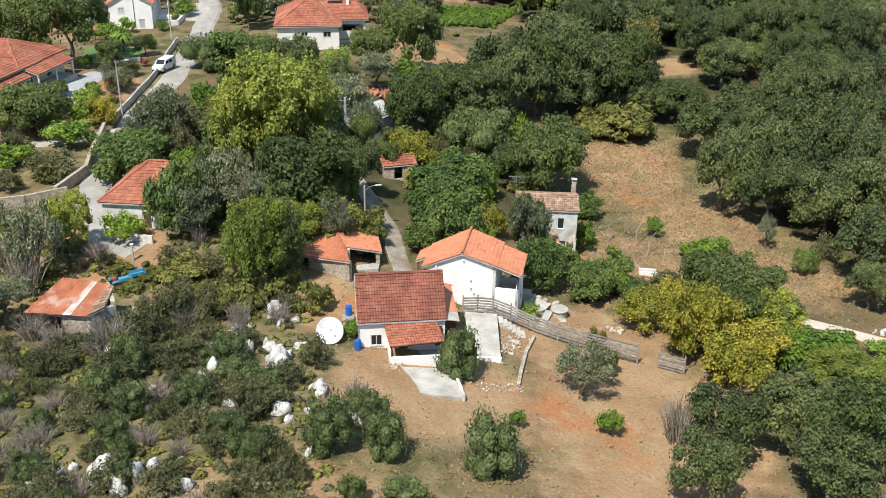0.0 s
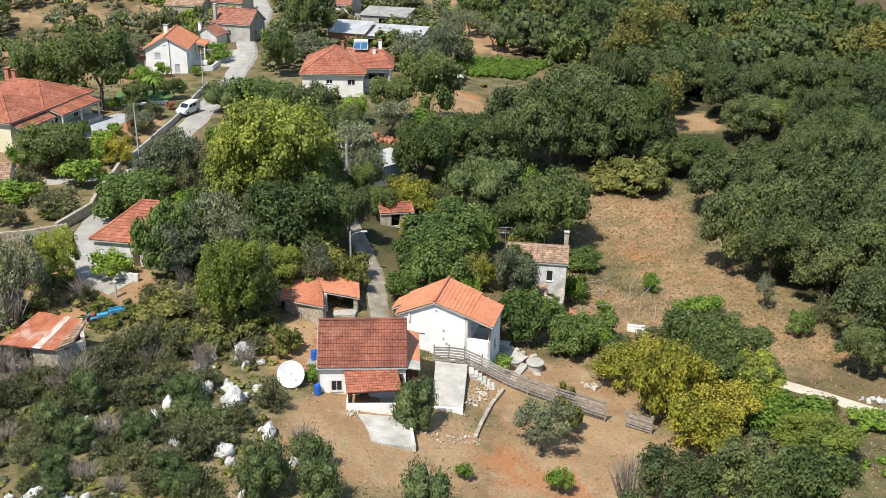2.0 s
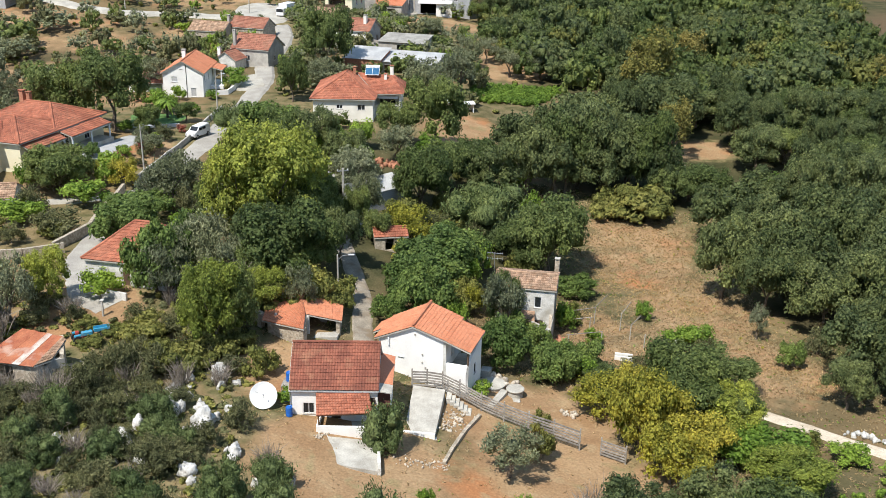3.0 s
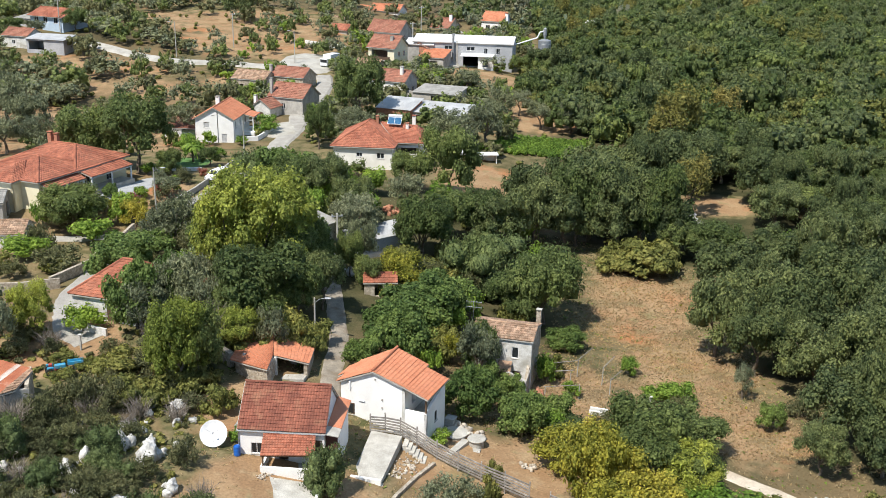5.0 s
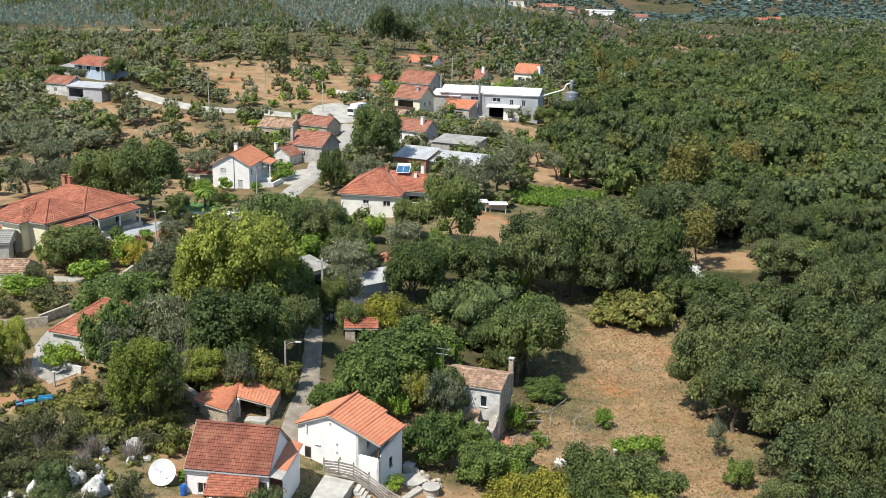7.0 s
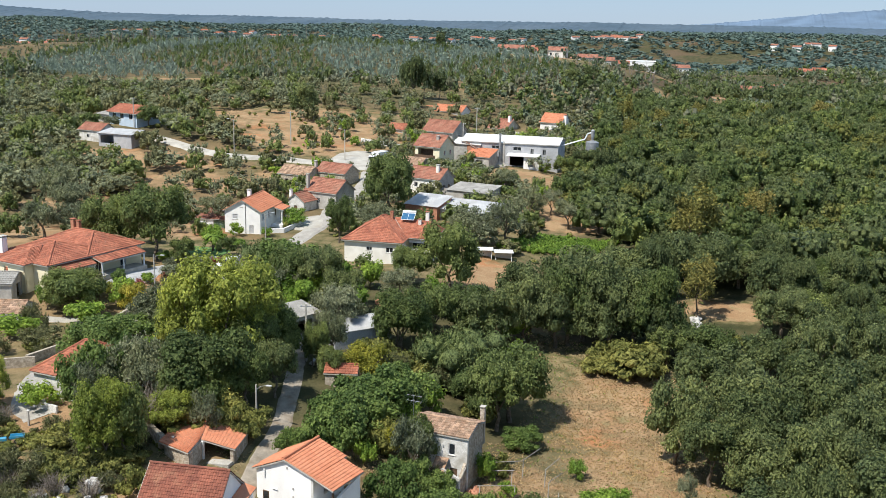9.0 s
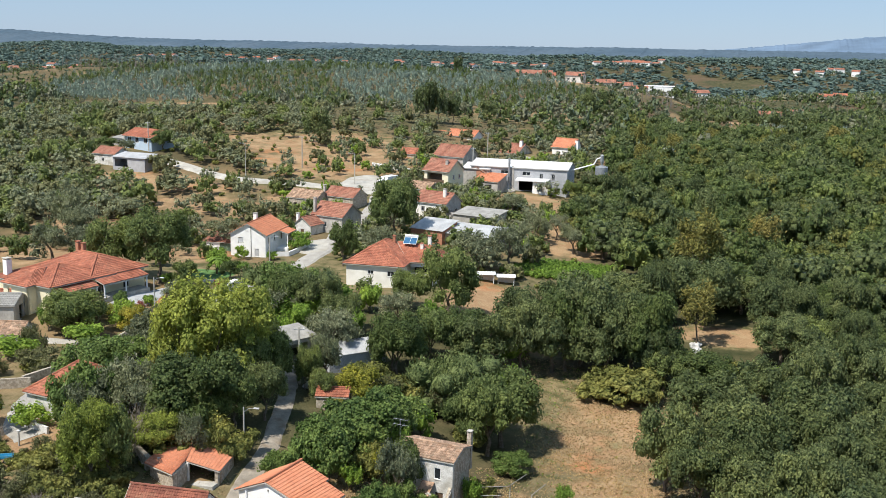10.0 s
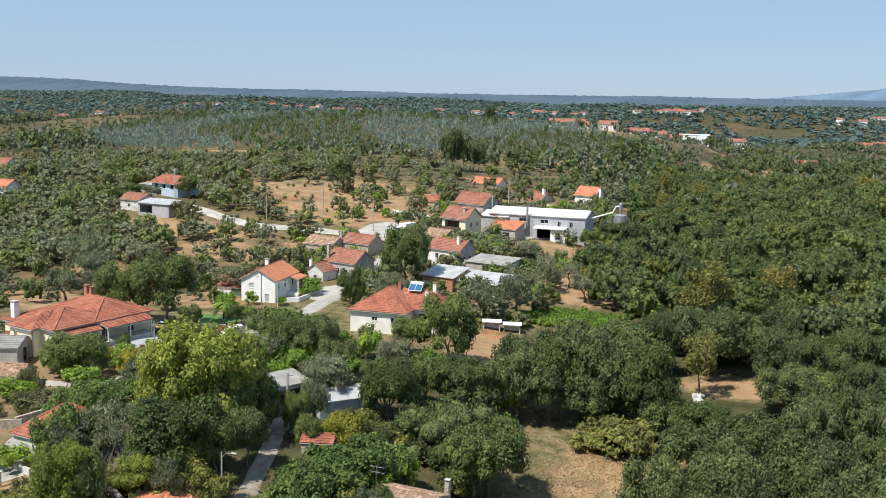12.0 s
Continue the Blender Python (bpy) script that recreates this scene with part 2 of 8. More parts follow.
LEAF_DRY = leaf_material("dry_grass_blade", (0.37, 0.27, 0.14), (0.55, 0.42, 0.24), 0.9, 0.45)
# distance haze is put into this leaf colour as a bluish tint
LEAF_FAR_HAZE = leaf_material("distant_leaf_haze_tint", (0.056, 0.090, 0.076), (0.105, 0.150, 0.120), 0.8, 0.25)
# hill leaf made paler and bluer in its colour to carry mid-distance haze
LEAF_HILL_HAZE = leaf_material("hill_leaf_haze_tint", (0.052, 0.078, 0.044), (0.18, 0.222, 0.128), 0.6, 0.15)
LEAF_HEATH = leaf_material("hill_heath_leaf", (0.070, 0.080, 0.046), (0.215, 0.225, 0.135), 0.6, 0.15)
LEAF_FRESH = leaf_material("young_oak_leaf", (0.045, 0.075, 0.020), (0.205, 0.255, 0.075))
LEAF_RED = leaf_material("oleander_blossom", (0.15, 0.071, 0.046), (0.45, 0.142, 0.115))


# ---- shape of the land ----
def smooth01(u):
    u = np.clip(u, 0.0, 1.0)
    return u * u * (3 - 2 * u)


def ground_z(x, y):
    """Height of the land: a shallow valley, rising to the left and to a hill behind the village."""
    x, y = np.asarray(x, float), np.asarray(y, float)
    valley = np.interp(y, [-300, 40, 60, 80, 120, 135, 163, 200, 255, 300, 420, 600, 760, 900, 1200, 1450, 1650, 1900, 2300, 2700, 4900],
                       [3, -0.5, -1.6, -2.9, -4.7, -3.2, -0.8, 1.6, 6.3, 7.5, 9, 8, 7, -4, 2, 14, 25, 30, 31, 0, -20])
    left = np.interp(y, [-300, 40, 75, 90, 110, 146, 172, 216, 250, 280, 400, 600, 800, 1000, 1500],
                     [4, 3.6, 4.2, 6.3, 7.0, 5.8, 3.2, 2.4, 4.6, 6.5, 8, 9, 4, 1, 0])
    z = valley + left * smooth01((18 - x) / 34)
    # the heath dome behind the village, the plantation hill and the burnt ridge beyond it
    z = z + 4.5 * np.exp(-((x + 88) / 55) ** 2 - ((y - 345) / 45) ** 2)
    z = z + 15 * np.exp(-((x + 175) / 105) ** 2 - ((y - 530) / 85) ** 2)
    z = z + 9 * np.exp(-((x + 350) / 130) ** 2 - ((y - 590) / 110) ** 2)
    z = z + 7 * np.exp(-((x + 60) / 60) ** 2 - ((y - 620) / 70) ** 2)
    z = z + 6 * np.exp(-((x - 95) / 70) ** 2 - ((y - 440) / 70) ** 2)
    z = z + 14 * np.exp(-((x - 150) / 150) ** 2 - ((y - 900) / 170) ** 2)
    z = z + 12 * np.exp(-((x + 720) / 260) ** 2 - ((y - 1250) / 160) ** 2)
    z = z - 3.2 * np.exp(-((x + 25) / 50) ** 2 - ((y - 262) / 25) ** 2)
    z = z - 3.6 * np.exp(-((x + 28) / 50) ** 2 - ((y - 322) / 55) ** 2)
    z = z + 1.9 * np.exp(-((x + 60) / 13) ** 2 - ((y - 133) / 13) ** 2)
    return z


def rough_z(x, y):
    """The land with its small unevenness."""
    x, y = np.asarray(x, float), np.asarray(y, float)
    far = smooth01((y - 150) / 500)
    bumps = np.sin(x * 0.61 + 1.3 * np.sin(y * 0.37)) * np.sin(y * 0.53 + 1.1 * np.sin(x * 0.29))
    swell = np.sin(x * 0.021 + 2 * np.sin(y * 0.011)) * np.sin(y * 0.017 + 1.0)
    spurs = np.sin(x * 0.0071 + 1.5 * np.sin(y * 0.0031)) * np.sin(y * 0.0062 + 0.8 * np.sin(x * 0.004) + 0.6)
    return ground_z(x, y) + 0.10 * bumps * (1 - far) + 2.2 * swell * far + 7.0 * spurs * smooth01((y - 850) / 500)


def land(x, y):
    return float(rough_z(x, y))


# ---- building helpers ----
BUILT, WAYS = [], []  # footprints of houses, and the middle lines of roads with their half widths


def is_free(x, y, margin=1.5):
    """Whether no house and no road stands on a spot."""
    for hx, hy, c, s, w, d in BUILT:
        u, v = (x - hx) * c + (y - hy) * s, -(x - hx) * s + (y - hy) * c
        if -margin < u < w + margin and -margin < v < d + margin:
            return False
    for wx, wy, half in WAYS:
        if (x - wx) ** 2 + (y - wy) ** 2 < (half + margin) ** 2:
            return False
    return True


def empty(name, m, label, category, group="", kind=""):
    ob = new(name)
    ob.matrix_world = m
    return tagged(ob, label, category, group, kind)


def part(name, shape, mat, parent=None, label=""):
    """Links a bmesh, or (points, faces), as one mesh object under a thing or a part."""
    me = bpy.data.meshes.new(name)
    if isinstance(shape, tuple):
        me.from_pydata([tuple(p) for p in shape[0]], [], [tuple(f) for f in shape[1]])
    else:
        bmesh.ops.recalc_face_normals(shape, faces=shape.faces)
        shape.to_mesh(me)
        shape.free()
    me.materials.append(mat)
    ob = new(name, me)
    ob.parent = parent
    if label:
        tagged(ob, label)
    return ob


def quad_mesh(name, verts, quads, mat):
    """A mesh from arrays of points and four-cornered faces."""
    verts, quads = np.asarray(verts, np.float32), np.asarray(quads, np.int32)
    me = bpy.data.meshes.new(name)
    me.vertices.add(len(verts))
    me.vertices.foreach_set("co", verts.ravel())
    me.loops.add(quads.size)
    me.loops.foreach_set("vertex_index", quads.ravel())
    me.polygons.add(len(quads))
    me.polygons.foreach_set("loop_start", np.arange(0, quads.size, 4, dtype=np.int32))
    me.update(calc_edges=True)
    me.materials.append(mat)
    return me


def box(bm, x0, y0, z0, x1, y1, z1, bevel=0.0, m=None):
    """Adds a box, with worn edges if bevel is given."""
    r = bmesh.ops.create_cube(bm, size=1)
    vs = r["verts"]
    bmesh.ops.scale(bm, vec=(x1 - x0, y1 - y0, z1 - z0), verts=vs)
    bmesh.ops.translate(bm, vec=((x0 + x1) / 2, (y0 + y1) / 2, (z0 + z1) / 2), verts=vs)
    if m is not None:
        bmesh.ops.transform(bm, matrix=m, verts=vs)
    if bevel:
        edges = list({e for v in vs for e in v.link_edges})
        bmesh.ops.bevel(bm, geom=edges, offset=bevel, segments=1, affect="EDGES", profile=0.5)
    return bm


def rod(bm, a, b, r0, r1=None, seg=8):
    """Adds a tapered round bar from a to b."""
    a, b = Vector(a), Vector(b)
    length = (b - a).length
    res = bmesh.ops.create_cone(bm, cap_ends=True, segments=seg, radius1=r0, radius2=r0 if r1 is None else r1, depth=length)
    turn = (b - a).to_track_quat("Z", "Y").to_matrix().to_4x4()
    bmesh.ops.transform(bm, matrix=Matrix.Translation((a + b) / 2) @ turn, verts=res["verts"])
    return bm


def turned(bm, profile, seg=20, m=None):
    """Adds a shape turned about z from (radius, height) pairs."""
    rings = []
    for r, z in profile:
        rings.append([bm.verts.new((r * math.cos(2 * math.pi * i / seg), r * math.sin(2 * math.pi * i / seg), z)) for i in range(seg)])
    for low, high in zip(rings, rings[1:]):
        for i in range(seg):
            j = (i + 1) % seg
            bm.faces.new((low[i], low[j], high[j], high[i]))
    if m is not None:
        bmesh.ops.transform(bm, matrix=m, verts=[v for ring in rings for v in ring])
    return bm


def wall_shape(p0, p1, z0, top, thick, holes=()):
    """A wall from p0 to p1 (the outside on the right hand), with real openings. top: (distance, height) pairs; holes: (s0, z0, s1, z1)."""
    p0, p1 = Vector(p0), Vector(p1)
    along = (p1 - p0).normalized()
    inward = Vector((-along.y, along.x))
    length = (p1 - p0).length
    ss = sorted({round(s, 3) for s in (0.0, length, *(min(max(s, 0), length) for s, _ in top), *(h[0] for h in holes), *(h[2] for h in holes))})
    ts, tz = [t[0] for t in top], [t[1] for t in top]
    low = min(tz)
    zs = sorted({z0, *(h[1] for h in holes), *(h[3] for h in holes)})
    zs = [z for z in zs if z < low - 0.01]
    bm = bmesh.new()
    pts = {}

    def corner(s, z, deep):
        key = (round(s, 4), round(z, 4), deep)
        if key not in pts:
            q = p0 + along * s + inward * (thick if deep else 0)
            pts[key] = bm.verts.new((q.x, q.y, z))
        return pts[key]

    cells = {}
    for i in range(len(ss) - 1):
        a, b = ss[i], ss[i + 1]
        for j in range(len(zs)):
            lo = zs[j]
            his = (zs[j + 1],) * 2 if j + 1 < len(zs) else (float(np.interp(a, ts, tz)), float(np.interp(b, ts, tz)))
            mid = (a + b) / 2, (lo + min(his)) / 2
            if not any(h[0] < mid[0] < h[2] and h[1] < mid[1] < h[3] for h in holes):
                cells[i, j] = (a, b, lo, *his)
    for (i, j), (a, b, lo, ha, hb) in cells.items():
        out = [corner(a, lo, 0), corner(b, lo, 0), corner(b, hb, 0), corner(a, ha, 0)]
        inn = [corner(a, lo, 1), corner(b, lo, 1), corner(b, hb, 1), corner(a, ha, 1)]
        bm.faces.new(out)
        bm.faces.new(inn[::-1])
        for near, (k, l) in (((i, j - 1), (0, 1)), ((i + 1, j), (1, 2)), ((i, j + 1), (2, 3)), ((i - 1, j), (3, 0))):
            if near not in cells:
                bm.faces.new((out[l], out[k], inn[k], inn[l]))
    return bm


def tile_slope(c0, c1, c2, c3, width=0.23, length=0.36, rise=0.045):
    """Overlapping curved tiles over a roof slope: eave left, eave right, ridge right, ridge left. Points and faces."""
    c0, c1, c2, c3 = (np.array(c, float) for c in (c0, c1, c2, c3))
    up = np.cross(c1 - c0, (c3 + c2) / 2 - c0)
    up = up / np.linalg.norm(up)
    rows = max(2, int(round(np.linalg.norm((c3 + c2) / 2 - (c0 + c1) / 2) / length)))
    full = max(np.linalg.norm(c1 - c0), np.linalg.norm(c2 - c3))
    rng = np.random.default_rng(int(abs(c0[0] * 131 + c1[1] * 17)) + 5)
    verts, quads = [], []
    for r in range(rows):
        ta, tb = r / rows, min(1.0, (r + 1.12) / rows)
        la, ra = c0 + (c3 - c0) * ta, c1 + (c2 - c1) * ta
        lb, rb = c0 + (c3 - c0) * tb, c1 + (c2 - c1) * tb
        mid = (np.linalg.norm(ra - la) + np.linalg.norm(rb - lb)) / 2
        cols = max(1, int(round(mid / width)))
        for c in range(cols):
            s0, s1, s2 = c / cols, (c + 0.55) / cols, (c + 1) / cols
            lift = 0.065 + rng.normal(0, 0.008)
            base = len(verts)
            for lo, hi, extra in ((la, ra, lift), (lb, rb, 0.01)):
                for s, bulge in ((s0, 0.0), (s1, rise), (s2, 0.0)):
                    verts.append(lo + (hi - lo) * s + up * (extra + bulge))
            for s, bulge in ((s0, 0.0), (s1, rise), (s2, 0.0)):
                verts.append(la + (ra - la) * s - up * 0.01)
            quads += [(base, base + 1, base + 4, base + 3), (base + 1, base + 2, base + 5, base + 4),
                      (base + 6, base + 7, base + 1, base), (base + 7, base + 8, base + 2, base + 1)]
    return verts, quads


def slab_shape(corners, thick):
    """A thin slab under a roof slope, or any flat plate, from its top corners."""
    n = len(corners)
    cs = [Vector(c) for c in corners]
    pts = [tuple(c) for c in cs] + [(c.x, c.y, c.z - thick) for c in cs]
    faces = [tuple(range(n)), tuple(range(2 * n - 1, n - 1, -1))] + [(i, i + n, (i + 1) % n + n, (i + 1) % n) for i in range(n)]
    return pts, faces


def ridge_shape(a, b, r=0.13, step=0.4):
    """A row of half-round ridge tiles from a to b."""
    a, b = Vector(a), Vector(b)
    count = max(1, int((b - a).length / step))
    side = (b - a).cross(Vector((0, 0, 1))).normalized()
    up = side.cross(b - a).normalized()
    verts, quads = [], []
    for i in range(count):
        base = len(verts)
        for t, k in ((i / count, 1.12), ((i + 1.08) / count, 0.95)):
            c = a + (b - a) * min(t, 1.0)
            for ang in (0, 45, 90, 135, 180):
                verts.append(tuple(c + side * math.cos(radians(ang)) * r * k + up * (math.sin(radians(ang)) * r * k + 0.02)))
        quads += [(base + j, base + j + 1, base + j + 6, base + j + 5) for j in range(4)]
    return verts, quads


def roof_slope(parent, c0, c1, c2, c3, mat, width=0.23, length=0.36, under=None, label=""):
    """A roof part: a slab with its covering of tiles as a sub-part."""
    slab = part("roof", slab_shape([(c[0], c[1], c[2] - 0.06) for c in (c0, c1, c2, c3)], 0.1), under or CONCRETE, parent, label)
    part("roof_tiles", tile_slope(c0, c1, c2, c3, width, length), mat, slab)
    return slab


def sheet_slope(parent, c0, c1, c2, c3, mat, pitch=0.3, label=""):
    """A corrugated sheet roof part from the eave's and the ridge's corners."""
    c0, c1, c2, c3 = (np.array(c, float) for c in (c0, c1, c2, c3))
    up = np.cross(c1 - c0, c3 - c0)
    up = up / np.linalg.norm(up)
    n = max(4, int(np.linalg.norm(c1 - c0) / pitch) * 2)
    verts, quads = [], []
    for low, high, d in ((c0, c1, 0.0), (c3, c2, 0.0), (c3, c2, -0.05), (c0, c1, -0.05)):
        for i in range(n + 1):
            verts.append(low + (high - low) * i / n + up * ((0.035 if i % 2 else 0.0) + d))
    for i in range(n):
        for k in range(4):
            a, b = k * (n + 1), ((k + 1) % 4) * (n + 1)
            quads.append((a + i, a + i + 1, b + i + 1, b + i))
    return part("roof_sheet", (verts, quads), mat, parent, label)


def opening_parts(parent, side, w, d, s, z, ww, hh, kind, thick, frame_mat):
    """A window or door in the wall of a house: its frame, panes or leaf, and sill."""
    org, along, out = {0: ((0, 0), (1, 0), (0, -1)), 1: ((w, 0), (0, 1), (1, 0)), 2: ((w, d), (-1, 0), (0, 1)), 3: ((0, d), (0, -1), (-1, 0))}[side]
    o = Vector((org[0] + along[0] * s, org[1] + along[1] * s, z))
    m = Matrix.Translation(o) @ Matrix(((along[0], -out[0], 0, 0), (along[1], -out[1], 0, 0), (0, 0, 1, 0), (0, 0, 0, 1)))
    name = {"door": "door", "garage": "garage_door", "open": "opening"}.get(kind, "window")
    if kind == "open":
        return
    f = 0.07
    bm = bmesh.new()
    for x0, z0, x1, z1 in ((0, 0, f, hh), (ww - f, 0, ww, hh), (f, 0, ww - f, f), (f, hh - f, ww - f, hh)):
        box(bm, x0, 0.05, z0, x1, 0.13, z1, 0.008, m)
    if kind in ("window", "barred") and ww > 0.8:
        box(bm, ww / 2 - 0.03, 0.06, f, ww / 2 + 0.03, 0.12, hh - f, 0, m)
    unit = part(name, bm, frame_mat, parent)
    leaf = {"door": DARK_WOOD, "garage": GREEN_PAINT, "shutter": SHUTTER}.get(kind, GLASS)
    if kind in ("shutter", "garage"):
        bm = bmesh.new()
        rows = int((hh - 2 * f) / 0.16)
        for i in range(rows):
            box(bm, f, 0.08, f + i * 0.16, ww - f, 0.105, f + i * 0.16 + 0.15, 0, m)
        part("slatted_leaf", bm, leaf, unit)
    else:
        halves = ((f, ww / 2 - 0.03), (ww / 2 + 0.03, ww - f)) if ww > 0.8 and kind != "door" else ((f, ww - f),)
        for x0, x1 in halves:
            part("door_leaf" if kind == "door" else "pane", box(bmesh.new(), x0, 0.085, f, x1, 0.1, hh - f, 0, m), leaf, unit)
    if kind != "door" and kind != "garage":
        part("sill", box(bmesh.new(), -0.08, -0.06, -0.07, ww + 0.08, 0.05, -0.001, 0.01, m), CONCRETE, unit)
    if kind == "barred":
        bm = bmesh.new()
        for i in range(6):
            rod(bm, m @ Vector((ww * (i + 0.5) / 6, -0.03, 0)), m @ Vector((ww * (i + 0.5) / 6, -0.03, hh)), 0.012, seg=5)
        part("grille", bm, DARK_METAL, unit)


def chimney(parent, x, y, z0, z1, w=0.55, mat=None, cap=None):
    bm = bmesh.new()
    box(bm, x - w / 2, y - w / 2, z0, x + w / 2, y + w / 2, z1 - 0.3, 0.02)
    for dx in (-1, 1):
        for dy in (-1, 1):
            box(bm, x + dx * w * 0.38 - 0.06, y + dy * w * 0.38 - 0.06, z1 - 0.3, x + dx * w * 0.38 + 0.06, y + dy * w * 0.38 + 0.06, z1 - 0.08)
    ob = part("chimney", bm, mat or WHITE, parent)
    part("chimney_cap", box(bmesh.new(), x - w * 0.62, y - w * 0.62, z1 - 0.08, x + w * 0.62, y + w * 0.62, z1, 0.015), cap or TILE_RED, ob)


def house(label, x, y, turn, w, d, z0, eave, ridge, roof="along", walls=None, tiles=None, holes=(), over=0.3, thick=0.3, tile=(0.3, 0.42), frames=None, name="house", hip=None, split=0.5, group="", sides=None):
    """A house with its front wall along its own x axis. roof: along, across, hip, back (single slope rising to the back) or flat.
    holes: (side, distance, height above the base, width, height, kind)."""
    walls, tiles, frames = walls or WHITE, tiles or TILE_RED, frames or WHITE_PAINT
    BUILT.append((x, y, math.cos(radians(turn)), math.sin(radians(turn)), w, d))
    root = empty(name, pose(x, y, z0, 0, 0, turn), label, "house" if name == "house" else name.replace("_", " "), group)
    e, r = eave - z0, ridge - z0
    lens = {0: w, 1: d, 2: w, 3: d}
    tops = {k: [(0, e), (lens[k], e)] for k in range(4)}
    if roof == "along":
        tops[1], tops[3] = [(0, e), (d * split, r), (d, e)], [(0, e), (d * (1 - split), r), (d, e)]
    if roof == "across":
        tops[0], tops[2] = [(0, e), (w * split, r), (w, e)], [(0, e), (w * (1 - split), r), (w, e)]
    if roof == "back":
        tops[1], tops[2], tops[3] = [(0, e), (d, r)], [(0, r), (w, r)], [(0, r), (d, e)]
    cs = [(0, 0), (w, 0), (w, d), (0, d)]
    inset = {0: (0, 0), 1: (thick, -thick), 2: (0, 0), 3: (thick, -thick)}
    for k in range(4):
        a, b = Vector(cs[k]), Vector(cs[(k + 1) % 4])
        u = (b - a).normalized()
        a2, b2 = a + u * inset[k][0], b + u * inset[k][1]
        off = inset[k][0]
        top = [(max(0.0, min(s - off, (b2 - a2).length)), z) for s, z in tops[k]]
        cut = [(s - off, z, s + ww - off, z + hh) for sd, s, z, ww, hh, kind in holes if sd == k]
        part("wall", wall_shape(a2, b2, -1.5, top, thick, cut), (sides or {}).get(k, walls), root)
    for sd, s, z, ww, hh, kind in holes:
        opening_parts(root, sd, w, d, s, z, ww, hh, kind, thick, frames)
    o = over
    g = 0.06
    if roof == "along":
        vr = d * split
        sl = (r - e) / vr
        sb = (r - e) / (d - vr)
        roof_slope(root, (-o, -o, e - o * sl + g), (w + o, -o, e - o * sl + g), (w + o, vr, r + g), (-o, vr, r + g), tiles, *tile)
        roof_slope(root, (w + o, d + o, e - o * sb + g), (-o, d + o, e - o * sb + g), (-o, vr, r + g), (w + o, vr, r + g), tiles, *tile)
        part("ridge_tiles", ridge_shape((-o, vr, r + g + 0.03), (w + o, vr, r + g + 0.03)), tiles, root)
    elif roof == "across":
        ur = w * split
        sl, sb = (r - e) / ur, (r - e) / (w - ur)
        roof_slope(root, (-o, d + o, e - o * sl + g), (-o, -o, e - o * sl + g), (ur, -o, r + g), (ur, d + o, r + g), tiles, *tile)
        roof_slope(root, (w + o, -o, e - o * sb + g), (w + o, d + o, e - o * sb + g), (ur, d + o, r + g), (ur, -o, r + g), tiles, *tile)
        part("ridge_tiles", ridge_shape((ur, -o, r + g + 0.03), (ur, d + o, r + g + 0.03)), tiles, root)
    elif roof == "hip":
        k = hip if hip is not None else min(w, d) / 2
        if w >= d:
            a, b = Vector((k, d / 2, r + g)), Vector((w - k, d / 2, r + g))
        else:
            a, b = Vector((w / 2, k, r + g)), Vector((w / 2, d - k, r + g))
        z = e - o * (r - e) / k + g
        q = [Vector((-o, -o, z)), Vector((w + o, -o, z)), Vector((w + o, d + o, z)), Vector((-o, d + o, z))]
        if w >= d:
            slopes = ((q[0], q[1], b, a), (q[1], q[2], b, b), (q[2], q[3], a, b), (q[3], q[0], a, a))
            hips = ((q[0], a), (q[3], a), (q[1], b), (q[2], b), (a, b))
        else:
            slopes = ((q[0], q[1], a, a), (q[1], q[2], b, a), (q[2], q[3], b, b), (q[3], q[0], a, b))
            hips = ((q[0], a), (q[1], a), (q[2], b), (q[3], b), (a, b))
        for s in slopes:
            if s[2] == s[3]:
                s = (s[0], s[1], s[2] + (s[1] - s[0]).normalized() * 0.05, s[3] - (s[1] - s[0]).normalized() * 0.05)
            roof_slope(root, *s, tiles, *tile)
        for p, q2 in hips:
            if (q2 - p).length > 0.3:
                part("ridge_tiles", ridge_shape(p + Vector((0, 0, 0.05)), q2 + Vector((0, 0, 0.05))), tiles, root)
    elif roof == "back":
        sl = (r - e) / d
        c = ((-o, -o, e - o * sl + g), (w + o, -o, e - o * sl + g), (w + o, d + o, r + o * sl + g), (-o, d + o, r + o * sl + g))
        if tiles in (TIN, RUST, FIBRE, WHITE_SHEET):
            sheet_slope(root, *c, tiles)
        else:
            roof_slope(root, *c, tiles, *tile)
    return root


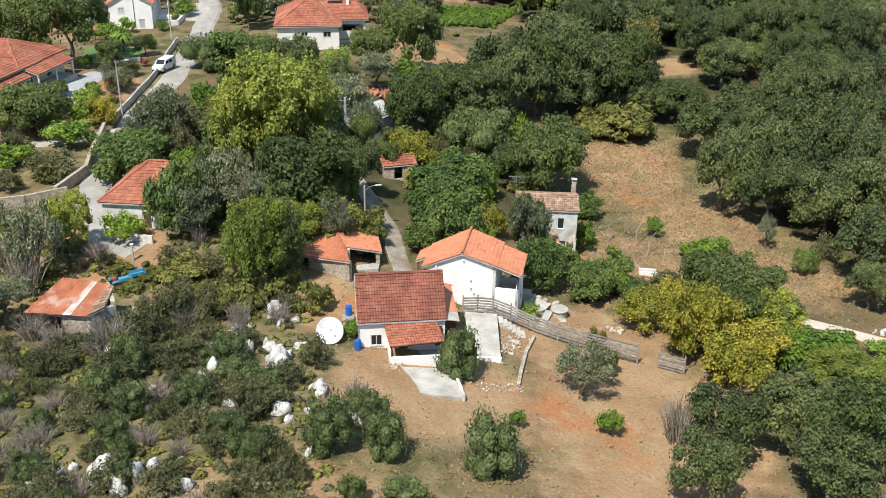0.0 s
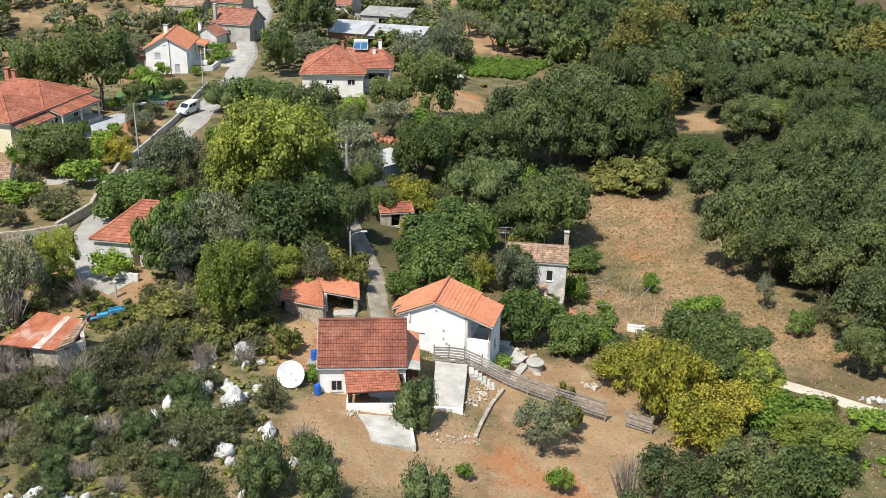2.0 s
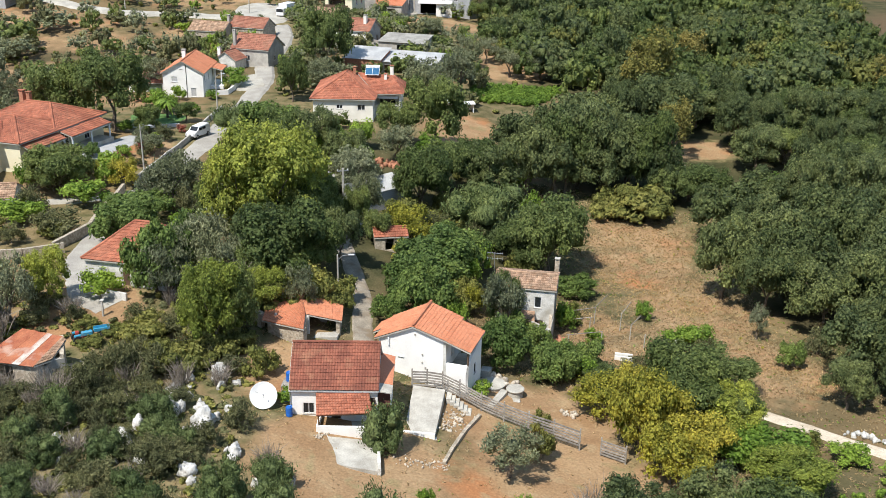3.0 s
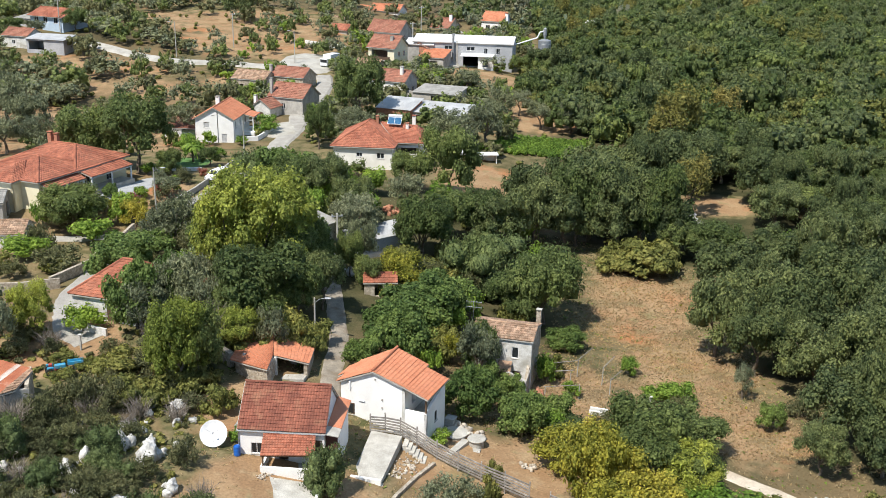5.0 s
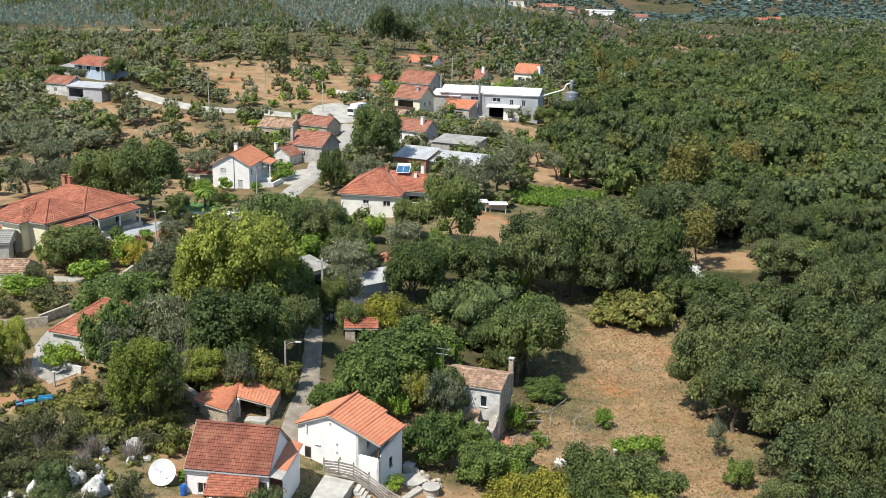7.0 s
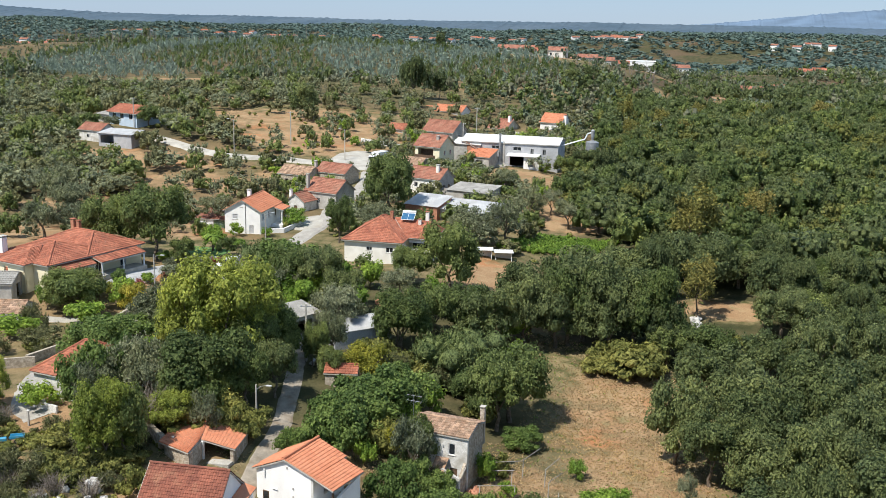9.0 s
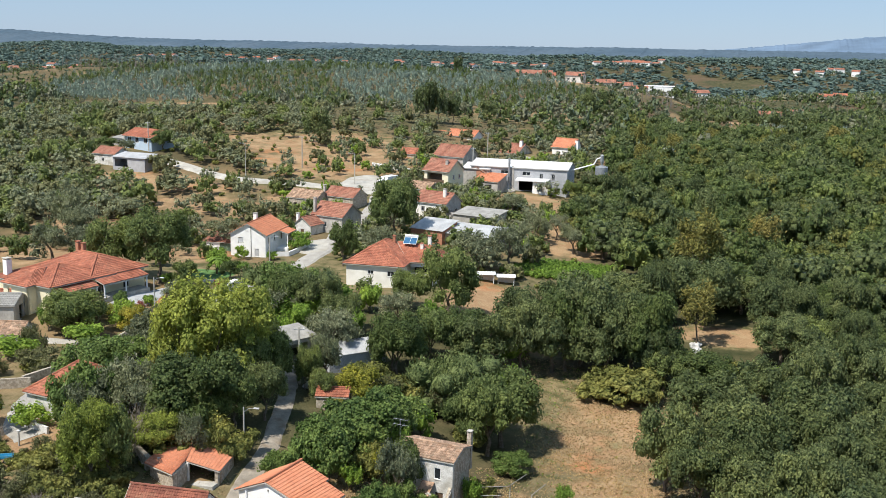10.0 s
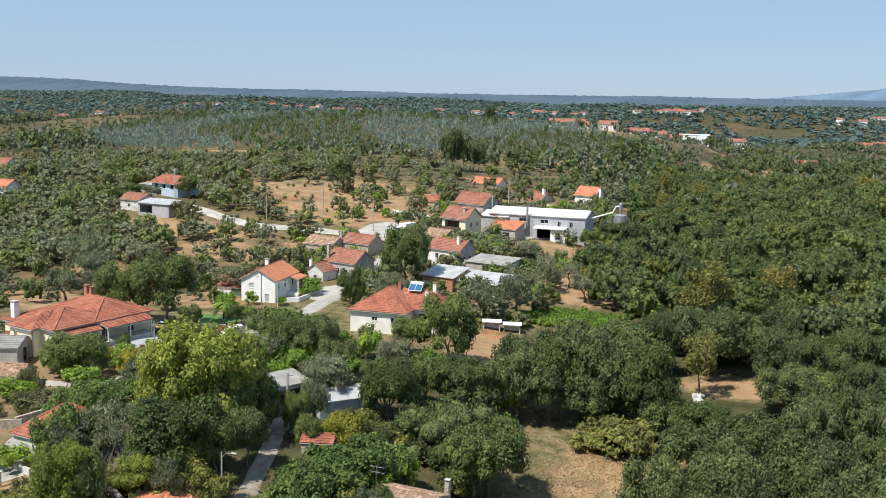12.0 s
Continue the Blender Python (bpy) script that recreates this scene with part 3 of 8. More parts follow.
def ribbon(name, points, width, mat, lift=0.05, label="", category="road", step=1.5):
    """A strip of road laid over the land along smooth bends."""
    pts = [Vector(p) for p in points]
    ext = [pts[0] * 2 - pts[1]] + pts + [pts[-1] * 2 - pts[-2]]
    line = []
    for i in range(1, len(ext) - 2):
        n = max(2, int((ext[i + 1] - ext[i]).length / step))
        for k in range(n):
            t = k / n
            a, b, c, d = ext[i - 1], ext[i], ext[i + 1], ext[i + 2]
            line.append(0.5 * (2 * b + (c - a) * t + (2 * a - 5 * b + 4 * c - d) * t * t + (3 * b - a - 3 * c + d) * t ** 3))
    line.append(pts[-1])
    WAYS.extend((p.x, p.y, width / 2) for p in line)
    rng = np.random.default_rng(len(line))
    verts, quads = [], []
    across = 6
    for i, p in enumerate(line):
        q = line[min(i + 1, len(line) - 1)] - line[max(i - 1, 0)]
        side = Vector((q.y, -q.x)).normalized()
        wob = rng.normal(0, 0.05, 2) * width / 3
        for k in range(across + 1):
            f = k / across - 0.5
            e = p + side * (f * width + (wob[0] if k == 0 else wob[1] if k == across else 0))
            edge = -0.12 if k in (0, across) else 0.0
            verts.append((e.x, e.y, float(rough_z(e.x, e.y)) + lift + 0.3 * float(smooth01((e.y - 150) / 60)) + edge * (1 + 3 * float(smooth01((e.y - 150) / 60)))))
    for i in range(len(line) - 1):
        for k in range(across):
            a = i * (across + 1) + k
            quads.append((a, a + 1, a + across + 2, a + across + 1))
    return tagged(part(name, (verts, quads), mat), label, category, kind="structure")


def patch(name, cx, cy, rx, ry, turn, mat, lift=0.04, label="", category="ground", uneven=0.12, seed=1):
    """An uneven-edged flat area laid over the land."""
    lift = lift + 0.3 * float(smooth01((cy - 150) / 60))
    rng = np.random.default_rng(seed)
    rings, seg = 6, 36
    WAYS.append((cx, cy, min(rx, ry)))
    ph = rng.uniform(0, 6.28, 5)
    verts, faces = [(cx, cy, float(rough_z(cx, cy)) + lift)], []
    ca, sa = math.cos(radians(turn)), math.sin(radians(turn))
    for r in range(1, rings + 1):
        for i in range(seg):
            a = 2 * math.pi * i / seg
            k = 1 + uneven * sum(math.sin((j + 2) * a + ph[j]) / (j + 1) for j in range(5))
            # a squarish outline
            c, s = math.cos(a), math.sin(a)
            sq = (abs(c) ** 4 + abs(s) ** 4) ** -0.25
            u, v = c * sq * k * rx * r / rings, s * sq * k * ry * r / rings
            px, py = cx + ca * u - sa * v, cy + sa * u + ca * v
            verts.append((px, py, float(rough_z(px, py)) + lift - (lift + 0.15 if r == rings else 0)))
    for i in range(seg):
        j = (i + 1) % seg
        faces.append((0, 1 + i, 1 + j))
        for r in range(rings - 1):
            a, b = 1 + r * seg, 1 + (r + 1) * seg
            faces.append((a + i, b + i, b + j, a + j))
    return tagged(part(name, (verts, faces), mat), label, category, kind="structure")


# ---- the land ----
def spread_axis(fine0, fine1, step, far0, far1, grow=1.09):
    mid = list(np.arange(fine0, fine1 + step / 2, step))
    up, s = [], step
    while (up[-1] if up else fine1) < far1:
        s *= grow
        up.append((up[-1] if up else fine1) + s)
    down, s = [], step
    while (down[-1] if down else fine0) > far0:
        s *= grow
        down.append((down[-1] if down else fine0) - s)
    return np.array(down[::-1] + mid + up)


def ground_material():
    m = bpy.data.materials.new("dry_land")
    m.use_nodes = True
    n, li = m.node_tree.nodes, m.node_tree.links
    bsdf = n["Principled BSDF"]
    bsdf.inputs["Roughness"].default_value = 0.97
    bsdf.inputs["Specular IOR Level"].default_value = 0.1
    geo = n.new("ShaderNodeNewGeometry")
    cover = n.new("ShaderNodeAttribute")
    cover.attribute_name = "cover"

    def tex(scale, detail=5.0):
        t = n.new("ShaderNodeTexNoise")
        t.inputs["Scale"].default_value, t.inputs["Detail"].default_value = scale, detail
        li.new(geo.outputs["Position"], t.inputs["Vector"])
        return t.outputs[0]

    def band(src, a, b):
        r = n.new("ShaderNodeMapRange")
        r.inputs["From Min"].default_value, r.inputs["From Max"].default_value = a, b
        li.new(src, r.inputs["Value"])
        return r.outputs[0]

    def mix(f, a, b, mode="MIX"):
        x = n.new("ShaderNodeMix")
        x.data_type, x.blend_type = "RGBA", mode
        for s, v in ((x.inputs[0], f), (x.inputs[6], a), (x.inputs[7], b)):
            if hasattr(v, "is_linked"):
                li.new(v, s)
            else:
                s.default_value = v if isinstance(v, float) else (*v, 1)
        return x.outputs[2]

    def math_node(op, a, b):
        k = n.new("ShaderNodeMath")
        k.operation = op
        for s, v in ((k.inputs[0], a), (k.inputs[1], b)):
            if hasattr(v, "is_linked"):
                li.new(v, s)
            else:
                s.default_value = v
        return k.outputs[0]

    soil = mix(band(tex(0.22), 0.35, 0.65), (0.27, 0.165, 0.088), (0.34, 0.23, 0.13))
    soil = mix(band(tex(0.09), 0.56, 0.68), soil, (0.36, 0.165, 0.075))
    soil = mix(math_node("MULTIPLY", band(tex(0.7, 7.0), 0.52, 0.66), 0.6), soil, (0.36, 0.265, 0.155))
    soil = mix(math_node("MULTIPLY", band(tex(0.35, 8.0), 0.58, 0.70), 0.6), soil, (0.17, 0.16, 0.07))
    herb = mix(band(tex(0.5, 7.0), 0.38, 0.62), (0.082, 0.084, 0.034), (0.225, 0.180, 0.096))
    herb = mix(band(tex(0.16), 0.55, 0.66), herb, (0.23, 0.155, 0.082))
    herb = mix(band(tex(0.014, 3.0), 0.46, 0.60), herb, (0.090, 0.075, 0.040))
    herb = mix(math_node("MULTIPLY", band(tex(0.03, 4.0), 0.54, 0.64), 0.7), herb, (0.26, 0.175, 0.095))
    edge = math_node("ADD", cover.outputs["Fac"], math_node("MULTIPLY", math_node("SUBTRACT", tex(0.3, 6.0), 0.5), 1.1))
    base = mix(band(edge, 0.35, 0.65), soil, herb)
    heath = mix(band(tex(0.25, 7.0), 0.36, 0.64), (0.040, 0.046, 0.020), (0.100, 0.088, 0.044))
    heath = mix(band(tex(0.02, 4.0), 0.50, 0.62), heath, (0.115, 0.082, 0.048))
    # cover above 1 mixes in the darker floor colour
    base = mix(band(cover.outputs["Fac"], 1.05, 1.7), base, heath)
    grain = tex(5.0, 6.0)
    base = mix(1.0, base, math_node("ADD", math_node("MULTIPLY", grain, 0.9), 0.55), "MULTIPLY")
    li.new(base, bsdf.inputs["Base Color"])
    b = n.new("ShaderNodeBump")
    b.inputs["Strength"].default_value, b.inputs["Distance"].default_value = 0.7, 0.15
    li.new(tex(2.6, 8.0), b.inputs["Height"])
    li.new(b.outputs[0], bsdf.inputs["Normal"])
    return m


WOOD_Y = [50, 70, 84, 96, 107, 120, 135, 142, 150, 165, 172, 186, 196, 204, 214, 234, 248, 256, 262, 272, 280, 300, 350, 430]
WOOD_X = [17, 21, 44, 46, 39, 39, 42, 24, 14, 10, 26, 22, 18, 12, 6, -1, 0, 3, 8, 11, 9, 2, -4, -12]


def hill_zone(x, y):
    """Slow wave that tells woods (above 0) from clearings on the hills."""
    return np.sin(x * 0.017 + 1.7 * np.sin(y * 0.009 + 0.4)) * np.sin(y * 0.013 + 1.3 * np.sin(x * 0.012)) + 0.35 * np.sin(x * 0.041 + 0.7) * np.sin(y * 0.037) + 0.3


def green_cover(x, y):
    """1 where herbs and scrub cover the soil, 0 on bare dry fields; above 1 the floor colour turns darker."""
    def blob(cx, cy, rx, ry, turn=0.0):
        c, s = math.cos(radians(turn)), math.sin(radians(turn))
        u, v = (x - cx) * c + (y - cy) * s, -(x - cx) * s + (y - cy) * c
        return np.clip(1.6 - 1.1 * np.sqrt((u / rx) ** 2 + (v / ry) ** 2), 0, 1)
    bare = np.maximum.reduce([blob(14, 62, 9, 16), blob(12, 76, 9, 7), blob(17, 96, 9, 9) * 0.62, blob(24, 88, 12, 8) * 0.6, blob(2, 92, 4, 5) * 0.7, blob(-2, 64, 8, 7), blob(27, 125, 9, 16) * 0.64, blob(31, 104, 8, 16) * 0.66, blob(36, 90, 8, 8) * 0.64,
                              blob(0, 165, 7, 10), blob(40, 165, 7, 5), blob(-75, 265, 24, 18) * 0.75, blob(-10, 249, 15, 7), blob(8, 212, 9, 10) * 0.8, blob(-85, 215, 24, 10) * 0.6,
                              blob(-12, 47, 12, 7) * 0.7, blob(-45.5, 137, 5, 7), blob(-32, 84, 6, 6), blob(-10, 76, 5, 5), blob(-70, 195, 12, 8) * 0.6, blob(-88, 286, 58, 22) * 0.62, blob(-60, 420, 60, 40) * 0.45, blob(40, 520, 50, 60) * 0.4, blob(130, 640, 60, 40) * 0.5,
                              blob(-150, 326, 30, 6, -12), blob(-118, 318, 14, 5), blob(-84, 300, 20, 9, 10) * 0.9, blob(-78, 600, 34, 30), blob(62, 470, 42, 34, 10) * 0.55, blob(40, 590, 30, 16) * 0.8, blob(-5, 655, 30, 14) * 0.7, blob(-250, 560, 40, 9, 20) * 0.8, blob(-330, 545, 60, 12, -8) * 0.7, blob(-195, 395, 30, 7, 10) * 0.8, blob(30, 830, 50, 30) * 0.8, blob(-84, 158, 22, 12, -14) * 0.62, blob(-92, 188, 26, 12) * 0.6, blob(-62, 172, 12, 10) * 0.6, blob(-112, 232, 34, 9) * 0.75, blob(-66, 226, 9, 7) * 0.7, blob(4, 226, 8, 14) * 0.8, blob(-20, 205, 10, 5) * 0.7])
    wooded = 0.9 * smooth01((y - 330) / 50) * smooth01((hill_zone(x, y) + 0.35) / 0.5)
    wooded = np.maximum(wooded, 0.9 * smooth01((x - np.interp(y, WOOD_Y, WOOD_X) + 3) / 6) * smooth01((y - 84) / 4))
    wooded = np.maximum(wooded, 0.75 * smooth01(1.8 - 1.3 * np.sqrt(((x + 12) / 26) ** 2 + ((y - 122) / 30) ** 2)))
    # everything beyond y 318 gets the darker floor colour too
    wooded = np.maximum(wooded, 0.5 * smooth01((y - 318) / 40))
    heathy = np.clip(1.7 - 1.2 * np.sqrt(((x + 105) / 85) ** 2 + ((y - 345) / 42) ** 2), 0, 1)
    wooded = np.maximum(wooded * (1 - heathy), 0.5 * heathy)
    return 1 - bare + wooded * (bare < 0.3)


gx, gy = spread_axis(-50, 52, 1.0, -3900, 3900), spread_axis(44, 150, 1.0, -350, 4950, 1.055)
XX, YY = np.meshgrid(gx, gy)
ZZ = rough_z(XX, YY)
cols = len(gx)
idx = np.arange(len(gx) * len(gy)).reshape(len(gy), cols)
ground_mesh = quad_mesh("ground", np.stack([XX.ravel(), YY.ravel(), ZZ.ravel()], 1),
                        np.stack([idx[:-1, :-1].ravel(), idx[:-1, 1:].ravel(), idx[1:, 1:].ravel(), idx[1:, :-1].ravel()], 1), ground_material())
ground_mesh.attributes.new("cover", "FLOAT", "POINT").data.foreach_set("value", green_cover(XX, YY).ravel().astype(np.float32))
ground_mesh.polygons.foreach_set("use_smooth", np.ones(len(ground_mesh.polygons), bool))
ground = tagged(new("ground", ground_mesh), "dry tan and reddish soil with scrub and herbs", "ground", kind="structure")


def hill_crest(x, height, rise, seed, shoulder=(0.0, 1.0, 0.0)):
    rng = np.random.default_rng(seed)
    ph, am = rng.uniform(0, 6.28, 9), rng.uniform(0.4, 1.0, 9)
    cx, width, lift = shoulder
    height = height * (1.0 + lift * math.exp(-((x - cx) / width) ** 2))
    return height + rise * sum(am[k] * math.sin(x * (0.0011 * 1.75 ** k) + ph[k]) / 1.75 ** k for k in range(9))


def far_hills(name, distance, height, rise, mat, seed, label, shoulder=(0.0, 1.0, 0.0)):
    """A far wooded ridge that closes the view."""
    rng = np.random.default_rng(seed + 100)
    verts, quads = [], []
    n = 700
    for i in range(n + 1):
        x = -3600 + 6600 * i / n
        crest = hill_crest(x, height, rise, seed, shoulder)
        top = crest + abs(rng.normal(0, 1)) * distance * 0.0004
        for dy, z in ((-700, -45), (-300, crest * 0.45), (0, top), (250, crest * 0.6)):
            verts.append((x, distance + dy, z))
    for i in range(n):
        for k in range(3):
            a = i * 4 + k
            quads.append((a, a + 4, a + 5, a + 1))
    ob = part(name, (verts, quads), mat)
    return tagged(ob, label, "hills", kind="structure")


# horizon haze is painted into the blue base colours of these ridges
FAR_2 = material("far_ridge_haze_blue", (0.046, 0.080, 0.112), (0.068, 0.102, 0.134), 0.006, 1.0, 0, 0.06)
FAR_3 = material("farthest_ridge_haze_blue", (0.105, 0.160, 0.232), (0.115, 0.170, 0.242), 0.003, 1.0, 0, 0.01)
far_hills("backdrop_far", 3500, 59, 8, FAR_2, 8, "long wooded ridge along the horizon, coloured hazy blue", (-3200, 650, 0.68))
far_hills("backdrop_farthest", 4600, 46, 9, FAR_3, 21, "hills on the horizon, coloured pale hazy blue", (950, 950, 2.6))

# roads, yards and tracks
ribbon("road", [(-29.5, 85.6), (-31.0, 86.6), (-33.1, 88.1), (-36.6, 95), (-37.8, 101), (-38.6, 108), (-39.2, 117), (-39.4, 126), (-38.4, 135), (-37.6, 143), (-37.9, 153), (-38.6, 164), (-39.2, 178), (-40, 190), (-43, 203), (-43, 215), (-44, 226), (-47, 236)], 4.4, ASPHALT, label="pale sunbleached village road beside garden walls", category="road")
ribbon("road_lane", [(-3.0, 78.5), (-4.6, 86), (-5.6, 92.5), (-7.6, 99), (-10.2, 107), (-12.9, 114), (-15.0, 119), (-16.6, 123)], 2.5, LANE, label="narrow worn concrete lane through trees", category="lane")
ribbon("road_far", [(-150, 262), (-118, 252), (-92, 240.5), (-70, 241), (-56, 241)], 4.6, PALE_GRAVEL, label="pale country road along a dry field", category="road")
ribbon("road_hill", [(-38, 270), (-35.7, 277.5), (-34.3, 287), (-29.4, 294.7), (-24, 306)], 4.0, PALE_GRAVEL, label="pale road climbing out of the village", category="road")
ribbon("track", [(29, 83.5), (34, 80.2), (39.7, 75.9), (47, 70.5), (60, 62)], 2.3, DIRT_TRACK, label="pale dirt track through scrub", category="track")
ribbon("road_side", [(-40, 122), (-48, 117), (-56, 114), (-64, 113)], 3.4, PALE_GRAVEL, label="pale dusty side lane to a yard", category="lane")
patch("pavement_plaza", -55, 248.5, 8.0, 12.0, 12, PALE_GRAVEL, 0.06, "wide pale gravel square in the village", "square", seed=4)
patch("pavement_yard", -42.5, 187, 4.0, 5.5, 20, PALE_GRAVEL, 0.07, "pale paved forecourt beside a white house", "forecourt", seed=5)
patch("pavement_patio", -49.6, 136.0, 2.7, 8.0, -14, material("grey_paving", (0.32, 0.33, 0.34), (0.40, 0.41, 0.41), 0.8, 0.85, 0.01, 8), 0.07, "grey paved patio before a yellow house", "patio", 0.2, seed=6)
patch("lawn", -50, 157, 5.5, 4.2, 0, material("watered_lawn", (0.06, 0.13, 0.03), (0.10, 0.20, 0.05), 0.8, 0.9, 0.05, 8), 0.06, "green watered garden lawn", "lawn", seed=7)


# ---- plants ----
def ball_quads(n=3):
    """A unit ball of four-cornered faces."""
    verts, quads, seen = [], [], {}
    for axis in range(3):
        for sign in (-1, 1):
            grid = []
            for i in range(n + 1):
                for j in range(n + 1):
                    p = [0.0, 0.0, 0.0]
                    p[axis] = float(sign)
                    p[(axis + 1) % 3] = (2 * i / n - 1) * sign
                    p[(axis + 2) % 3] = 2 * j / n - 1
                    v = np.array(p)
                    v = v / np.linalg.norm(v)
                    key = tuple(np.round(v, 4))
                    if key not in seen:
                        seen[key] = len(verts)
                        verts.append(v)
                    grid.append(seen[key])
            for i in range(n):
                for j in range(n):
                    a = i * (n + 1) + j
                    quads.append((grid[a], grid[a + n + 1], grid[a + n + 2], grid[a + 1]))
    return np.array(verts), np.array(quads)


BALL = ball_quads(3)


def crown_arrays(seed, lobes, leaves, size, fill=0.84, narrow=0.55, ragged=0.10, droop=0.0, core=True, ball=3, upright=0.0):
    """A crown of many leaf clumps in a deep layer over uneven lobes (x, y, z, radius, half height). Points and faces."""
    rng = np.random.default_rng(seed)
    lobes = np.array(lobes, float)
    weight = lobes[:, 3] ** 1.6 * lobes[:, 4] ** 0.5
    pick = rng.choice(len(lobes), leaves, p=weight / weight.sum())
    d = rng.normal(0, 1, (leaves, 3))
    d[:, 2] = np.where(d[:, 2] < -0.5, -d[:, 2], d[:, 2])
    d = d / np.linalg.norm(d, axis=1)[:, None]
    lob = lobes[pick]
    # clumps: shoots stand out where two waves over the lobe are high, and hollows open between them
    wave = np.sin(d[:, 0] * 7 + pick * 1.7) * np.sin(d[:, 1] * 6 + pick) * np.sin(d[:, 2] * 7 + 1 + pick)
    sprig = np.sin(d[:, 0] * 15 + pick * 2.3) * np.sin(d[:, 1] * 14 + pick * 0.7) * np.sin(d[:, 2] * 16 + pick)
    reach = 0.86 + 0.18 * wave + 0.10 * sprig + rng.normal(0, ragged, leaves) - 0.12 * rng.random(leaves)
    c = lob[:, :3] + d * np.stack([lob[:, 3], lob[:, 3], lob[:, 4]], 1) * reach[:, None]
    c[:, 2] -= droop * rng.random(leaves)
    nrm = d + rng.normal(0, 0.42, (leaves, 3))
    nrm[:, 2] += 0.25
    nrm = nrm / np.linalg.norm(nrm, axis=1)[:, None]
    t = np.cross(nrm, rng.normal(0, 1, (leaves, 3)))
    t = t / np.linalg.norm(t, axis=1)[:, None]
    if upright:
        t = t * (1 - upright) + (d * 0.35 + np.array([0, 0, 0.9]) + rng.normal(0, 0.25, (leaves, 3))) * upright
        t = t / np.linalg.norm(t, axis=1)[:, None]
        nrm = np.cross(t, rng.normal(0, 1, (leaves, 3)))
        nrm = nrm / np.linalg.norm(nrm, axis=1)[:, None]
    b = np.cross(nrm, t)
    s = size * rng.uniform(0.6, 1.4, leaves)[:, None]
    k = rng.uniform(0.7, 1.3, leaves)[:, None] * narrow
    v = np.stack([c - t * s * 0.5, c + b * s * k * 0.5 + t * s * 0.08, c + t * s * 0.5 - nrm * s * 0.12, c - b * s * k * 0.5 + t * s * 0.05], 1).reshape(-1, 3)
    q = np.arange(leaves * 4).reshape(-1, 4)
    vs, qs = [v], [q]
    base = len(v)
    if core:
        bv, bq = ball_quads(ball)
        for i, l in enumerate(lobes):
            k = 1 + 0.16 * np.sin(bv[:, 0] * 7 + i * 1.7) * np.sin(bv[:, 1] * 6 + i) * np.sin(bv[:, 2] * 7 + 1 + i) + rng.normal(0, 0.07, len(bv))
            vs.append(l[:3] + bv * np.array([l[3], l[3], l[4]]) * fill * k[:, None])
            qs.append(bq + base)
            base += len(bv)
    return np.concatenate(vs), np.concatenate(qs)


def lobes_round(seed, count=9, width=1.0, tall=1.0, base=0.35, spread=0.62, lobe=0.48):
    """Lobes of a rounded crown about one metre in radius, standing from base upwards."""
    rng = np.random.default_rng(seed)
    out = [(0, 0, base + tall * 0.5, 0.58 * width, 0.48 * tall)]
    for i in range(count):
        a = 2 * math.pi * (i + rng.uniform(-0.3, 0.3)) / count * 1.618 * 2
        h = rng.uniform(0.18, 0.85)
        r = spread * width * (1 - 0.55 * abs(h - 0.4)) * rng.uniform(0.75, 1.1)
        k = lobe * rng.uniform(0.65, 1.1)
        out.append((r * math.cos(a), r * math.sin(a), base + tall * h, k * width, k * tall * 0.85))
    return out


def tube(bm, points, radii, seg, tie=None):
    """A bent, tapering tube as one skin, grown out of the ring tie if one is given. Returns its last ring."""
    rings = []
    for k, (p, r) in enumerate(zip(points, radii)):
        d = (points[min(k + 1, len(points) - 1)] - points[max(k - 1, 0)]).normalized()
        u = d.orthogonal().normalized()
        w = d.cross(u)
        rings.append([bm.verts.new(p + u * math.cos(2 * math.pi * i / seg) * r + w * math.sin(2 * math.pi * i / seg) * r) for i in range(seg)])
    for low, high in zip(rings, rings[1:]):
        for i in range(seg):
            bm.faces.new((low[i], low[(i + 1) % seg], high[(i + 1) % seg], high[i]))
    bm.faces.new(rings[-1])
    if tie:
        near = min(tie, key=lambda v: (v.co - rings[0][0].co).length)
        bm.faces.new((near, rings[0][0], rings[0][1]))
    return rings[-1]


def trunk_shape(seed, height, radius, limbs=4, reach=0.55, top=0.9):
    """A tapered, slightly crooked trunk with limbs that go up into the crown."""
    rng = np.random.default_rng(seed)
    bm = bmesh.new()
    line = [Vector((0, 0, -0.15))] + [Vector((rng.uniform(-0.06, 0.06), rng.uniform(-0.06, 0.06), height * (i + 1) / 3)) for i in range(3)]
    radii = [radius * 0.78 ** i for i in range(4)]
    crotch = tube(bm, line, radii, 6)
    p, r = line[-1], radii[-1]
    for i in range(limbs):
        a = 2 * math.pi * (i + rng.uniform(-0.2, 0.2)) / limbs
        mid = p + Vector((math.cos(a) * reach * 0.45, math.sin(a) * reach * 0.45, (top - height) * 0.4))
        end = p + Vector((math.cos(a) * reach, math.sin(a) * reach, (top - height) * rng.uniform(0.6, 1.0)))
        tube(bm, [p - Vector((0, 0, 0.03)), mid, end], [r * 0.75, r * 0.5, r * 0.2], 5, crotch)
    return bm


PLANTS = {}


